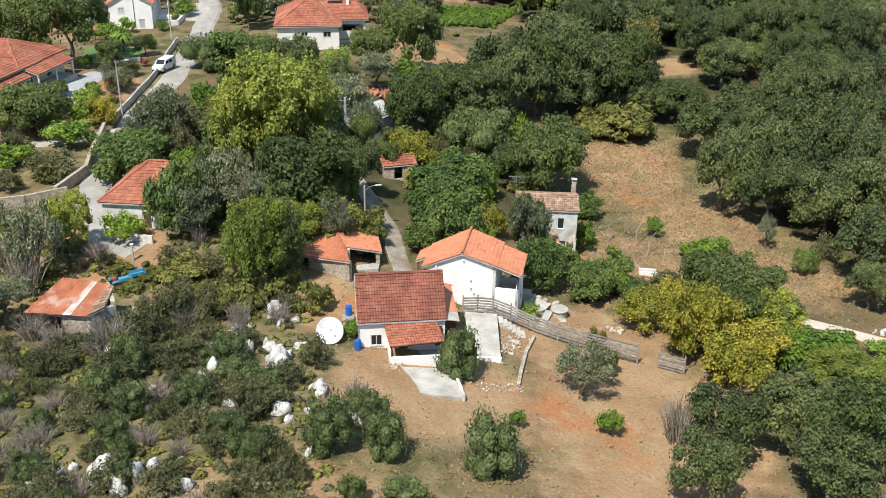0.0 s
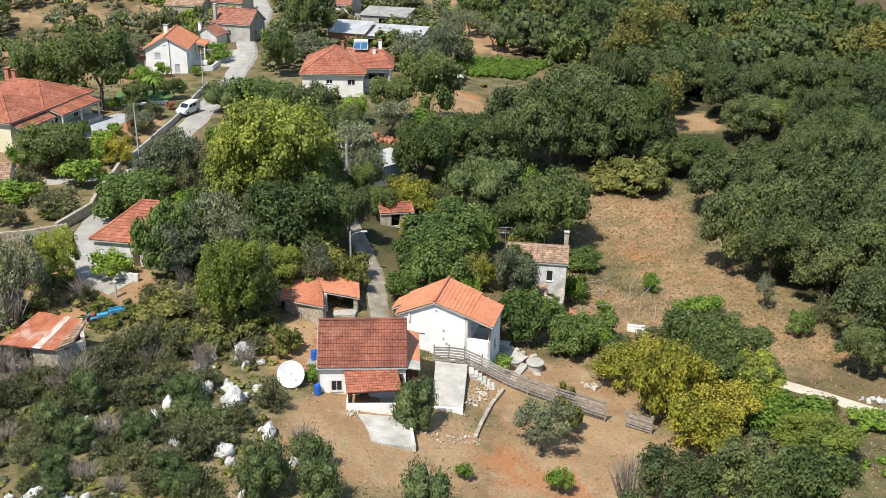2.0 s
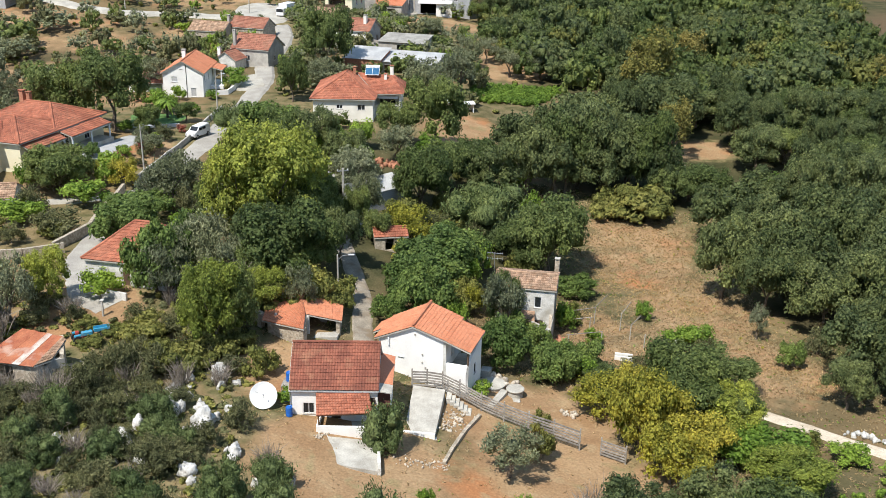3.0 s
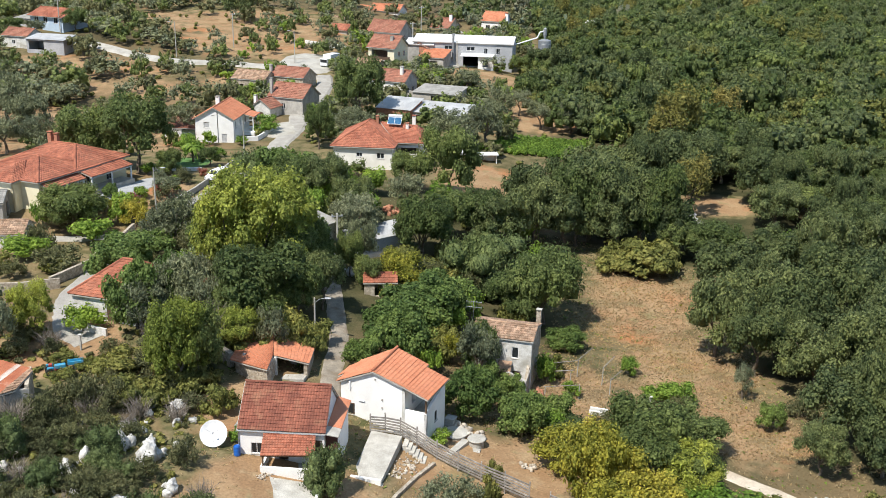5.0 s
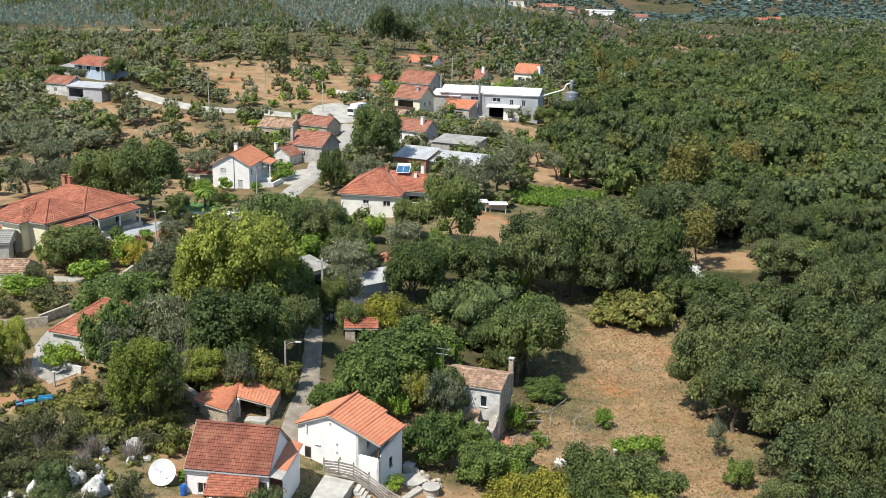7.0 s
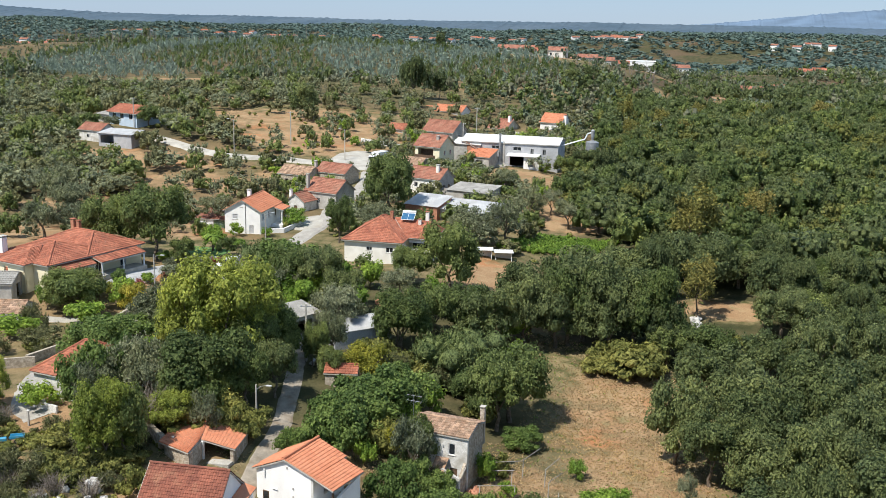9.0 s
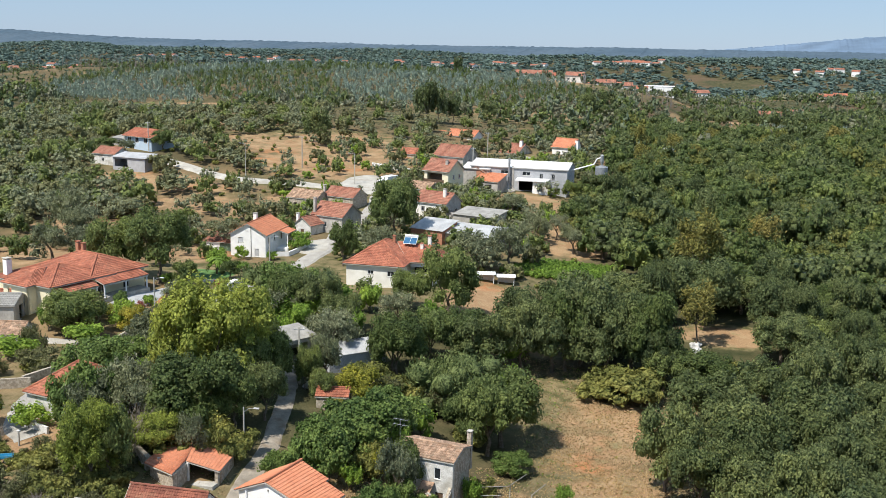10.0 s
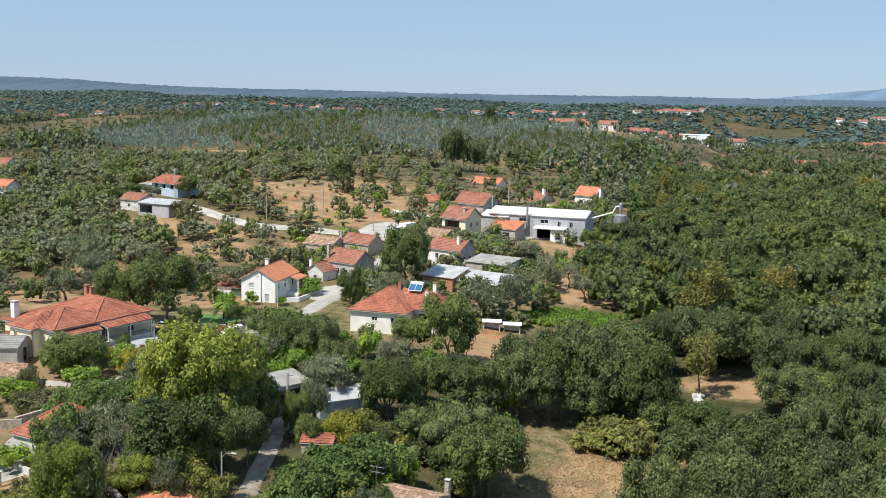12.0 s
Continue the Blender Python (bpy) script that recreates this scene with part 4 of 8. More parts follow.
def species(key, name, label, category, leaf, bark, variants, leaves, size, group, trunk=(0.4, 0.07), limbs=4, **kw):
    """Makes the meshes of a kind of plant, about two metres across and two high, and keeps them to be planted many times."""
    shape = {k: kw.pop(k) for k in ("count", "tall", "base", "spread", "lobe") if k in kw}
    out = []
    for i in range(variants):
        seed = len(PLANTS) * 10 + i + 1
        cm = quad_mesh("crown", *crown_arrays(seed, lobes_round(seed, **shape), leaves, size, ball=1 if shape.get("count", 9) > 14 else 2, **kw), leaf)
        tm = None
        if trunk:
            bm = trunk_shape(seed, trunk[0], trunk[1], limbs, top=shape.get("base", 0.35) + shape.get("tall", 1.0) * 0.75)
            tm = bpy.data.meshes.new("trunk")
            bm.to_mesh(tm)
            bm.free()
            tm.materials.append(bark)
        out.append((cm, tm))
    PLANTS[key] = dict(name=name, label=label, category=category, group=group, meshes=out, used=0)


def plant(key, x, y, height, radius, sink=0.0, label=""):
    """Plants one tree or shrub on the land, of that height and crown radius."""
    s = PLANTS[key]
    i = s["used"]
    s["used"] += 1
    rng = random.Random(hash_seed(x, y))
    cm, tm = s["meshes"][i % len(s["meshes"])]
    root = new(s["name"])
    tops = s.setdefault("tops", {})
    if cm.name not in tops:
        co = np.empty(len(cm.vertices) * 3, np.float32)
        cm.vertices.foreach_get("co", co)
        co = co.reshape(-1, 3)
        tops[cm.name] = float(np.percentile(co[:, 2], 99.5)), float(np.percentile(np.hypot(co[:, 0], co[:, 1]), 98))
    top, rad = tops[cm.name]
    k = radius / rad
    root.matrix_world = Matrix.Translation((x, y, float(rough_z(x, y)) - sink)) @ Matrix.Rotation(rng.uniform(0, 6.28), 4, "Z") @ Matrix.Diagonal((k, k, height / top, 1))
    tagged(root, label or s["label"], s["category"], s["group"])
    for part_name, me in (("trunk", tm), ("crown", cm)):
        if me:
            ob = new(part_name, me)
            ob.parent = root
    return root


def hash_seed(x, y):
    return int(abs(x * 7919.3 + y * 104.729) * 10) % 1000003


species("oak", "oak_tree", "dark green oak with a dense rounded crown", "tree", LEAF_OAK, BARK, 4, 6200, 0.061, "broadleaf trees", count=24, spread=0.74, lobe=0.32, base=0.30, tall=1.1, narrow=0.7, fill=0.66, ragged=0.11)
species("holm", "holm_oak", "dusky evergreen oak with a broad dense crown", "tree", LEAF_DARK, BARK, 5, 6200, 0.059, "woodland oaks", count=26, spread=0.78, lobe=0.29, base=0.28, tall=1.0, narrow=0.7, fill=0.66, ragged=0.11)
species("olive", "olive_tree", "grey-green olive tree with a loose crown", "tree", LEAF_OLIVE, BARK, 3, 3000, 0.085, "olive trees", trunk=(0.5, 0.09), count=18, spread=0.7, lobe=0.28, base=0.42, tall=1.0, narrow=0.42, ragged=0.2, fill=0.5, upright=0.4)
species("walnut", "walnut_tree", "large light green walnut tree in full leaf", "tree", LEAF_LIME, BARK, 2, 7500, 0.055, "broadleaf trees", count=30, spread=0.76, lobe=0.26, base=0.3, tall=1.3, narrow=0.65, fill=0.64, ragged=0.13)
species("fig", "fig_tree", "dense fig tree with large glossy green leaves", "tree", LEAF_FIG, BARK, 3, 4200, 0.082, "fig trees", trunk=(0.25, 0.07), count=22, spread=0.74, lobe=0.3, base=0.06, tall=1.1, narrow=0.78, ragged=0.1, fill=0.62)
species("bright", "fresh_shrub", "bright green leafy shrub", "shrub", LEAF_BRIGHT, BARK, 3, 1100, 0.13, "garden shrubs", trunk=(0.2, 0.05), count=12, base=0.04, tall=1.1, narrow=0.6, ragged=0.18, fill=0.55, lobe=0.36, spread=0.68)
species("yellow", "yellowing_tree", "broad tree with yellowing leaves", "tree", LEAF_YELLOW, BARK, 3, 4600, 0.07, "broadleaf trees", count=22, spread=0.76, lobe=0.28, base=0.15, tall=1.1, narrow=0.7, ragged=0.18, fill=0.55)
species("shrub", "scrub_bush", "grey-green scrub bush on stony ground", "shrub", LEAF_SHRUB, BARK, 6, 1700, 0.125, "scrub bushes", trunk=(0.15, 0.05), count=12, base=0.0, tall=1.0, narrow=0.36, ragged=0.26, fill=0.46, lobe=0.34, spread=0.7, upright=0.35)
species("bramble", "bramble_bush", "sprawling yellow-green bramble thicket", "shrub", LEAF_BRAMBLE, BARK, 3, 1200, 0.12, "bramble thickets", trunk=(0.12, 0.04), count=14, base=0.0, tall=0.7, narrow=0.5, ragged=0.14, fill=0.65, lobe=0.36, spread=0.72)
species("pine", "pine_tree", "tall sparse pine with a yellowish crown", "tree", LEAF_PINE, BARK, 2, 1700, 0.13, "pine trees", trunk=(0.9, 0.05), count=16, spread=0.6, lobe=0.28, base=0.7, tall=1.7, narrow=0.4, ragged=0.22, fill=0.35, upright=0.3)
species("broom", "broom_bush", "fine green feathery broom bush", "shrub", leaf_material("broom_twig", (0.040, 0.064, 0.020), (0.155, 0.200, 0.072), 0.6, 0.2), BARK, 3, 2600, 0.11, "broom bushes", trunk=(0.15, 0.05), count=14, base=0.0, tall=1.1, narrow=0.32, ragged=0.16, fill=0.62, upright=0.5)


species("tall_pine", "pine_tree", "tall dark pine with a ragged crown", "tree", LEAF_DARK, BARK, 2, 1300, 0.15, "pine trees", trunk=(0.5, 0.05), count=18, spread=0.6, lobe=0.3, base=0.25, tall=2.0, narrow=0.5, ragged=0.2, fill=0.5, upright=0.3)


def twig_shape(seed, n=70):
    """A bare thicket: many thin upward twigs."""
    rng = np.random.default_rng(seed)
    bm = bmesh.new()
    for i in range(n):
        a, r = rng.uniform(0, 6.28), rng.uniform(0.02, 0.35)
        p = Vector((r * math.cos(a), r * math.sin(a), 0))
        lean = Vector((math.cos(a), math.sin(a), 0)) * rng.uniform(0.2, 0.9)
        q = p + lean * 0.45 + Vector((0, 0, rng.uniform(0.4, 0.75)))
        e = q + lean * 0.3 + Vector((rng.uniform(-0.2, 0.2), rng.uniform(-0.2, 0.2), rng.uniform(0.1, 0.45)))
        rod(bm, p, q, 0.018, 0.012, 3)
        rod(bm, q, e, 0.012, 0.003, 3)
        for _ in range(2):
            f = q + Vector((rng.uniform(-0.3, 0.3), rng.uniform(-0.3, 0.3), rng.uniform(0.0, 0.3)))
            rod(bm, p.lerp(q, rng.uniform(0.4, 1.0)), f, 0.008, 0.002, 3)
    return bm


def twig_species():
    out = []
    for i in range(3):
        bm = twig_shape(90 + i)
        me = bpy.data.meshes.new("twigs")
        bm.to_mesh(me)
        bm.free()
        me.materials.append(GREY_TWIG)
        out.append((me, None))
    PLANTS["dead"] = dict(name="dead_bush", label="bare grey leafless bush of thin twigs", category="shrub", group="dead bushes", meshes=out, used=0)


twig_species()


def wood_stuff(name, label, leaf, spots, seed, leaves=110, size=0.26, tall=1.15, base=0.15, lobes=6, fill=0.72, ball=2, spread=0.6, lobe=0.5, narrow=0.6, **kw):
    """Many far trees that nobody could count, as one mesh. spots: rows of x, y, height, radius."""
    rng = np.random.default_rng(seed)
    forms = []
    for i in range(6):
        v, q = crown_arrays(seed * 7 + i, lobes_round(seed * 7 + i, count=lobes, spread=spread, lobe=lobe, base=base, tall=tall), leaves, size, narrow=narrow, ball=ball, fill=fill, **kw)
        forms.append((v / np.array([1.0, 1.0, np.percentile(v[:, 2], 99)]), q))
    vs, qs, n = [], [], 0
    for k, (x, y, h, r) in enumerate(spots):
        v, q = forms[k % 6]
        a = rng.uniform(0, 6.28)
        c, s = math.cos(a), math.sin(a)
        p = np.stack([(v[:, 0] * c - v[:, 1] * s) * r + x, (v[:, 0] * s + v[:, 1] * c) * r + y, v[:, 2] * h + float(rough_z(x, y)) - 0.2], 1)
        vs.append(p)
        qs.append(q + n)
        n += len(v)
    me = quad_mesh(name, np.concatenate(vs), np.concatenate(qs), leaf)
    return tagged(new(name, me), label, "trees", kind="stuff")


def scatter(x0, x1, y0, y1, step, keep, seed, jitter=0.45):
    """Spots on a shaken grid, where keep(x, y) is true."""
    rng = np.random.default_rng(seed)
    out = []
    for y in np.arange(y0, y1, step):
        for x in np.arange(x0, x1, step):
            px, py = x + rng.uniform(-jitter, jitter) * step, y + rng.uniform(-jitter, jitter) * step
            if keep(px, py):
                out.append((px, py, rng.random(), rng.random()))
    return out


# ---- the white farmhouse ----
def farmhouse():
    w, d, z0 = 7.1, 6.2, 0.55
    root = house("white rendered farmhouse with weathered red tile roof", -7.95, 69.35, 4.8, w, d, z0, 3.62, 6.28, "along", WHITE, TILE_OLD,
                 [(0, 0.95, 0.75, 0.95, 1.0, "barred"), (0, 6.2, 0.3, 0.75, 2.0, "door"), (0, 3.2, 0.2, 0.9, 2.0, "door"), (3, 2.4, 1.0, 0.8, 0.9, "window")], over=0.14, thick=0.35, tile=(0.23, 0.31), split=0.49)
    # porch with a lean-to roof on posts and a low front wall
    porch = part("porch_roof", slab_shape([(2.35, -2.45, 2.0), (6.75, -2.45, 2.25), (6.4, -0.02, 2.85), (2.05, -0.02, 2.75)], 0.1), DARK_WOOD, root)
    part("roof_tiles", tile_slope((2.35, -2.5, 2.02), (6.8, -2.5, 2.27), (6.4, 0.0, 2.87), (2.05, 0.0, 2.77), 0.23, 0.3), TILE_RED, porch)
    for x in (2.5, 6.5):
        part("porch_post", box(bmesh.new(), x - 0.06, -2.35, -0.6, x + 0.06, -2.23, 2.0 + (x - 2.5) * 0.05, 0.01), DARK_WOOD, root)
    part("porch_wall", wall_shape((2.3, -2.5), (6.7, -2.5), -1.2, [(0, 1.02), (4.4, 0.98)], 0.2), WHITE, root)
    part("porch_side_wall", wall_shape((2.3, -0.1), (2.3, -2.3), -1.2, [(0, 1.02), (2.2, 1.02)], 0.2), WHITE, root)
    part("porch_floor", slab_shape([(2.4, -2.3, 0.08), (6.7, -2.3, 0.08), (6.7, -0.02, 0.08), (2.4, -0.02, 0.08)], 0.5), CONCRETE, root)
    # awning strip along the side and its dark store below
    awn = part("side_roof", slab_shape([(8.3, -0.1, 2.75), (8.35, 6.0, 2.95), (7.12, 6.0, 3.3), (7.12, -0.1, 2.95)], 0.09), CONCRETE, root)
    part("side_roof_tiles", slab_shape([(8.3, 1.2, 2.84), (8.35, 6.0, 3.0), (7.14, 6.0, 3.36), (7.14, 1.2, 3.02)], 0.05), TILE_NEW, awn)
    part("side_store", wall_shape((7.12, 0.4), (8.1, 0.4), -1.4, [(0, 2.55), (0.98, 2.55)], 0.2), material("brown_painted_wall", (0.09, 0.035, 0.025), (0.13, 0.05, 0.04), 1.5, 0.8), root)
    part("side_store_wall", wall_shape((8.1, 0.6), (8.1, 5.8), -1.4, [(0, 2.55), (5.2, 2.75)], 0.2), WHITE, root)
    # parapet of the gable, gutter and downpipe, lamp
    part("verge_band", slab_shape([(-0.17, -0.2, 2.98), (-0.02, -0.2, 2.98), (-0.02, 3.04, 5.84), (-0.17, 3.04, 5.84)], 0.12), CONCRETE, root)
    part("gutter", rod(rod(bmesh.new(), (-0.1, -0.2, 2.88), (7.2, -0.2, 2.88), 0.06), (-0.05, -0.1, 2.85), (-0.05, -0.1, 0.1), 0.04), METAL, root)
    part("wall_lamp", box(bmesh.new(), 6.75, -0.16, 1.9, 6.88, 0.0, 2.2, 0.02), DARK_METAL, root)
    part("meter_shelf", box(bmesh.new(), 6.55, -0.2, 1.6, 7.0, 0.0, 1.68, 0.02), TILE_NEW, root)


farmhouse()

terrace = tagged(part("terrace_slab", slab_shape([(-4.7, 63.4, 0.98), (-2.2, 62.75, 0.86), (0.35, 62.6, 0.66), (-0.45, 66.6, 0.78), (-5.3, 66.7, 1.0)], 0.9), CONCRETE), "cracked pale concrete terrace slab before the porch", "terrace", kind="structure")
part("terrace_kerb", slab_shape([(0.15, 62.6, 0.92), (0.4, 62.6, 0.92), (-0.2, 66.2, 1.02), (-0.42, 66.2, 1.02)], 0.6), OLD_WHITE, terrace)
drive = tagged(part("driveway", slab_shape([(1.3, 70.4, -0.35), (3.9, 70.1, -0.4), (4.2, 77.2, -0.15), (1.3, 77.6, -0.1)], 1.2), CONCRETE), "worn grey concrete yard slab beside the farmhouse", "yard", kind="structure")
part("tank_side", slab_shape([(1.25, 68.2, -1.25), (3.85, 67.9, -1.25), (3.85, 70.05, -1.25), (1.25, 70.35, -1.25)], 0.9), CONCRETE, drive)
part("tank_rim", wall_shape((1.25, 68.0), (3.9, 67.7), -2.2, [(0, -0.75), (2.66, -0.75)], 0.22), OLD_WHITE, drive)
part("tank_rim", wall_shape((1.25, 69.9), (3.9, 69.65), -1.0, [(0, -0.2), (2.66, -0.2)], 0.25), WHITE, drive)
part("tank_rim", wall_shape((3.9, 67.3), (4.1, 70.1), -1.6, [(0, -0.8), (2.8, -0.7)], 0.22), CONCRETE, drive)


# ---- the white gabled house ----
def gabled_house():
    z0 = -0.9
    root = empty("house", pose(-2.35, 80.15, z0, 0, 0, -13), "white gabled house with bright orange tile roof", "house")
    top = [(0, 4.15), (3.45, 5.65), (6.45, 4.78)]
    part("wall", wall_shape((0.15, 0.12), (6.6, 0.12), -1.6, top, 0.4, [(0.75, 1.05, 1.4, 2.15)]), WHITE, root)
    opening_parts(root, 0, 9, 5, 0.9, 1.05, 0.65, 1.1, "window", 0.4, DARK_WOOD)
    part("wall", wall_shape((6.6, 0.5), (6.6, 5.0), -1.6, [(0, 4.75), (4.5, 4.75)], 0.35, [(1.2, 2.4, 2.1, 4.2)]), WHITE, root)
    part("wall", wall_shape((6.6, 5.0), (0.15, 5.0), -1.6, [(0, 4.75), (3.1, 5.65), (6.45, 4.15)], 0.35), WHITE, root)
    part("wall", wall_shape((0.15, 4.65), (0.15, 0.5), -1.6, [(0, 4.15), (4.15, 4.15)], 0.35, [(1.0, 1.8, 1.9, 3.8)]), OLD_WHITE, root)
    # open veranda under the long side of the roof
    part("veranda_wall", wall_shape((6.62, 0.1), (8.75, 0.1), -1.8, [(0, 2.55), (2.13, 2.55)], 0.25), WHITE, root)
    part("veranda_wall", wall_shape((8.75, 0.1), (8.75, 4.5), -1.8, [(0, 2.55), (1.0, 2.95), (4.4, 3.75)], 0.25, [(1.9, 0.9, 2.5, 1.9)]), WHITE, root)
    opening_parts(root, 1, 8.75, 5, 2.0, 0.9, 0.6, 1.0, "window", 0.25, DARK_METAL)
    part("veranda_floor", slab_shape([(6.6, 0.35, 1.6), (8.5, 0.35, 1.6), (8.5, 4.4, 1.6), (6.6, 4.4, 1.6)], 0.2), CONCRETE, root)
    part("veranda_post", box(bmesh.new(), 8.58, 0.14, 2.55, 8.72, 0.3, 3.95, 0.01), DARK_WOOD, root)
    for x0, z0b, x1, z1b in ((6.62, 2.6, 6.66, 4.6),):
        part("quoin", box(bmesh.new(), 6.35, 0.08, -1.2, 6.62, 0.14, 4.7, 0.01), OLD_WHITE, root)
    roof_slope(root, (-0.2, 5.2, 4.05), (-0.2, -0.12, 4.15), (3.5, -0.15, 5.85), (3.5, 5.25, 6.0), TILE_NEW, 0.23, 0.36)
    roof_slope(root, (9.0, -0.25, 4.15), (9.0, 4.75, 4.05), (6.75, 4.78, 4.82), (6.75, -0.22, 4.9), TILE_NEW, 0.23, 0.36)
    roof_slope(root, (6.75, -0.2, 4.9), (6.75, 5.3, 4.84), (3.5, 5.25, 6.0), (3.5, -0.15, 5.85), TILE_NEW, 0.23, 0.36)
    part("ridge_tiles", ridge_shape((3.5, -0.2, 5.93), (3.5, 5.3, 6.08), 0.14), TILE_NEW, root)
    # low lean-to roof at the back of the left side
    roof_slope(root, (-1.3, 4.9, 3.35), (-1.3, 2.4, 3.4), (-0.15, 2.4, 4.05), (-0.15, 4.9, 4.05), TILE_NEW, 0.23, 0.36)
    part("lean_to_post", box(bmesh.new(), -1.15, 2.5, -0.6, -1.0, 2.65, 3.35, 0.01), DARK_WOOD, root)
    # pipe and small vents on the gable wall
    part("wall_vent", box(bmesh.new(), 1.05, -0.02, 3.55, 1.2, 0.12, 4.35, 0.02), WHITE_PAINT, root)
    for x, z in ((3.6, 4.9), (4.3, 3.0), (4.3, 2.2), (4.6, 1.7)):
        part("wall_vent", box(bmesh.new(), x, 0.04, z, x + 0.14, 0.12, z + 0.18, 0.01), GREY_RENDER, root)
    part("wall_ledge", box(bmesh.new(), 2.0, 0.0, 2.55, 2.6, 0.12, 2.62, 0.01), WHITE_PAINT, root)


gabled_house()


# ---- the open stone shed ----
def stone_shed():
    root = empty("shed", pose(-9.2, 80.1, 0.9), "open stone shed with orange tile roof", "shed")
    part("wall", wall_shape((-3.9, 2.3), (0.0, 0.15), -1.5, [(0, 2.35), (4.45, 2.75)], 0.45), STONE, root)
    part("wall", wall_shape((-4.3, 7.0), (-3.95, 2.8), -1.5, [(0, 2.6), (4.2, 2.4)], 0.45), STONE, root)
    part("wall", wall_shape((2.2, 8.0), (-4.0, 7.2), -1.5, [(0, 2.1), (4.0, 3.2), (6.25, 2.7)], 0.4), STONE, root)
    part("wall", wall_shape((2.75, 4.4), (2.25, 7.9), -1.5, [(0, 1.9), (3.5, 2.0)], 0.35), STONE, root)
    part("wall", wall_shape((0.0, 0.25), (-0.25, 3.1), -1.5, [(0, 2.75), (2.8, 2.7)], 0.4), STONE, root)
    part("post", box(bmesh.new(), -0.3, 3.05, -1.0, -0.05, 3.3, 2.75, 0.03), OLD_WHITE, root)
    part("post", box(bmesh.new(), 2.35, 3.85, -1.0, 2.75, 4.2, 1.95, 0.04), STONE, root)
    part("front_ledge", slab_shape([(-0.05, 2.5, 0.75), (2.6, 3.0, 0.7), (2.7, 4.1, 0.75), (-0.1, 3.5, 0.8)], 1.6), CONCRETE, root)
    part("floor", slab_shape([(-0.2, 3.3, 0.6), (2.4, 4.0, 0.6), (2.1, 7.6, 0.6), (-3.8, 6.9, 0.6)], 0.4), CONCRETE, root)
    part("hay_box", box(bmesh.new(), 0.5, 5.6, 0.6, 1.1, 6.0, 1.3, 0.02), WOOD, root)
    roof_slope(root, (2.95, 3.8, 2.02), (2.4, 8.15, 2.15), (-1.7, 7.3, 3.3), (-0.35, 3.15, 2.88), TILE_NEW, 0.23, 0.36)
    roof_slope(root, (-4.3, 2.05, 2.55), (0.1, -0.1, 2.9), (-0.4, 3.2, 2.92), (-1.7, 7.3, 3.3), TILE_NEW, 0.23, 0.36)
    roof_slope(root, (-4.75, 6.9, 2.75), (-4.3, 2.05, 2.55), (-1.75, 7.25, 3.3), (-1.8, 7.35, 3.3), TILE_NEW, 0.23, 0.36)
    part("roof_vent", box(bmesh.new(), -3.3, 2.7, 2.6, -3.05, 2.95, 3.0, 0.02), METAL, root)


stone_shed()


# ---- the ruined cottage ----
def ruined_cottage():
    root = house("ruined two-storey cottage with peeling white walls", 8.0, 95.6, -6, 6.4, 4.8, -3.3, 2.35, 3.0, "along", OLD_WHITE, TILE_ANCIENT,
                 [(0, 4.3, 3.5, 0.75, 1.25, "window"), (0, 1.5, 3.5, 0.75, 1.25, "window"), (0, 4.4, 0.2, 1.0, 1.9, "door")], over=0.18, thick=0.45, tile=(0.22, 0.4), split=0.52, sides={1: STONE, 2: STONE, 3: STONE})
    part("lean_to_wall", wall_shape((3.2, -1.9), (6.3, -1.9), -1.2, [(0, 2.1), (1.2, 2.7), (3.1, 1.9)], 0.3, [(1.35, 0.0, 2.5, 1.7)]), OLD_WHITE, root)
    part("lean_to_wall", wall_shape((6.3, -1.6), (6.3, -0.02), -1.2, [(0, 1.7), (1.58, 2.9)], 0.3), STONE, root)
    part("lean_to_roof", slab_shape([(3.0, -2.1, 2.2), (4.6, -2.1, 2.55), (4.4, -0.05, 3.15), (3.0, -0.05, 3.15)], 0.1), TILE_ANCIENT, root)
    part("lean_to_door", box(bmesh.new(), 4.6, -1.86, -0.4, 5.7, -1.78, 1.7, 0.02), WHITE_PAINT, root)
    part("broken_beam", rod(bmesh.new(), (6.0, -3.2, 0.3), (6.4, -0.3, 2.6), 0.07, 0.05), WOOD, root)
    chimney(root, 6.2, 5.2, 3.0, 7.3, 0.5, STONE, CONCRETE)


ruined_cottage()

# tumbled terrace wall of red earth and rubble below the cottage
def rubble(name, label, x, y, length, width, turn, mat, count, size, seed, group=""):
    """A heap or broken wall of single stones."""
    rng = np.random.default_rng(seed)
    root = empty(name, pose(x, y, float(rough_z(x, y)), 0, 0, turn), label, "wall" if "wall" in name else "rubble", group)
    forms = []
    for i in range(4):
        v = BALL[0] * (1 + rng.normal(0, 0.13, (len(BALL[0]), 1)))
        forms.append(quad_mesh("stone", v, BALL[1], mat))
    for i in range(count):
        ob = new("stone", forms[i % 4])
        s = size * rng.uniform(0.55, 1.3)
        ob.parent = root
        lx, ly = rng.uniform(-0.5, 0.5) * length, rng.normal(0, 0.28) * width
        wx, wy = (root.matrix_world @ Vector((lx, ly, 0))).xy
        lz = float(rough_z(wx, wy)) - root.location.z + abs(rng.normal(0.1, 0.2)) * size + s * 0.25
        ob.matrix_basis = Matrix.Translation((lx, ly, lz)) @ Euler((rng.uniform(0, 3), rng.uniform(0, 3), rng.uniform(0, 3))).to_matrix().to_4x4() @ Matrix.Diagonal((s, s * rng.uniform(0.6, 0.9), s * 0.6, 1))
    return root


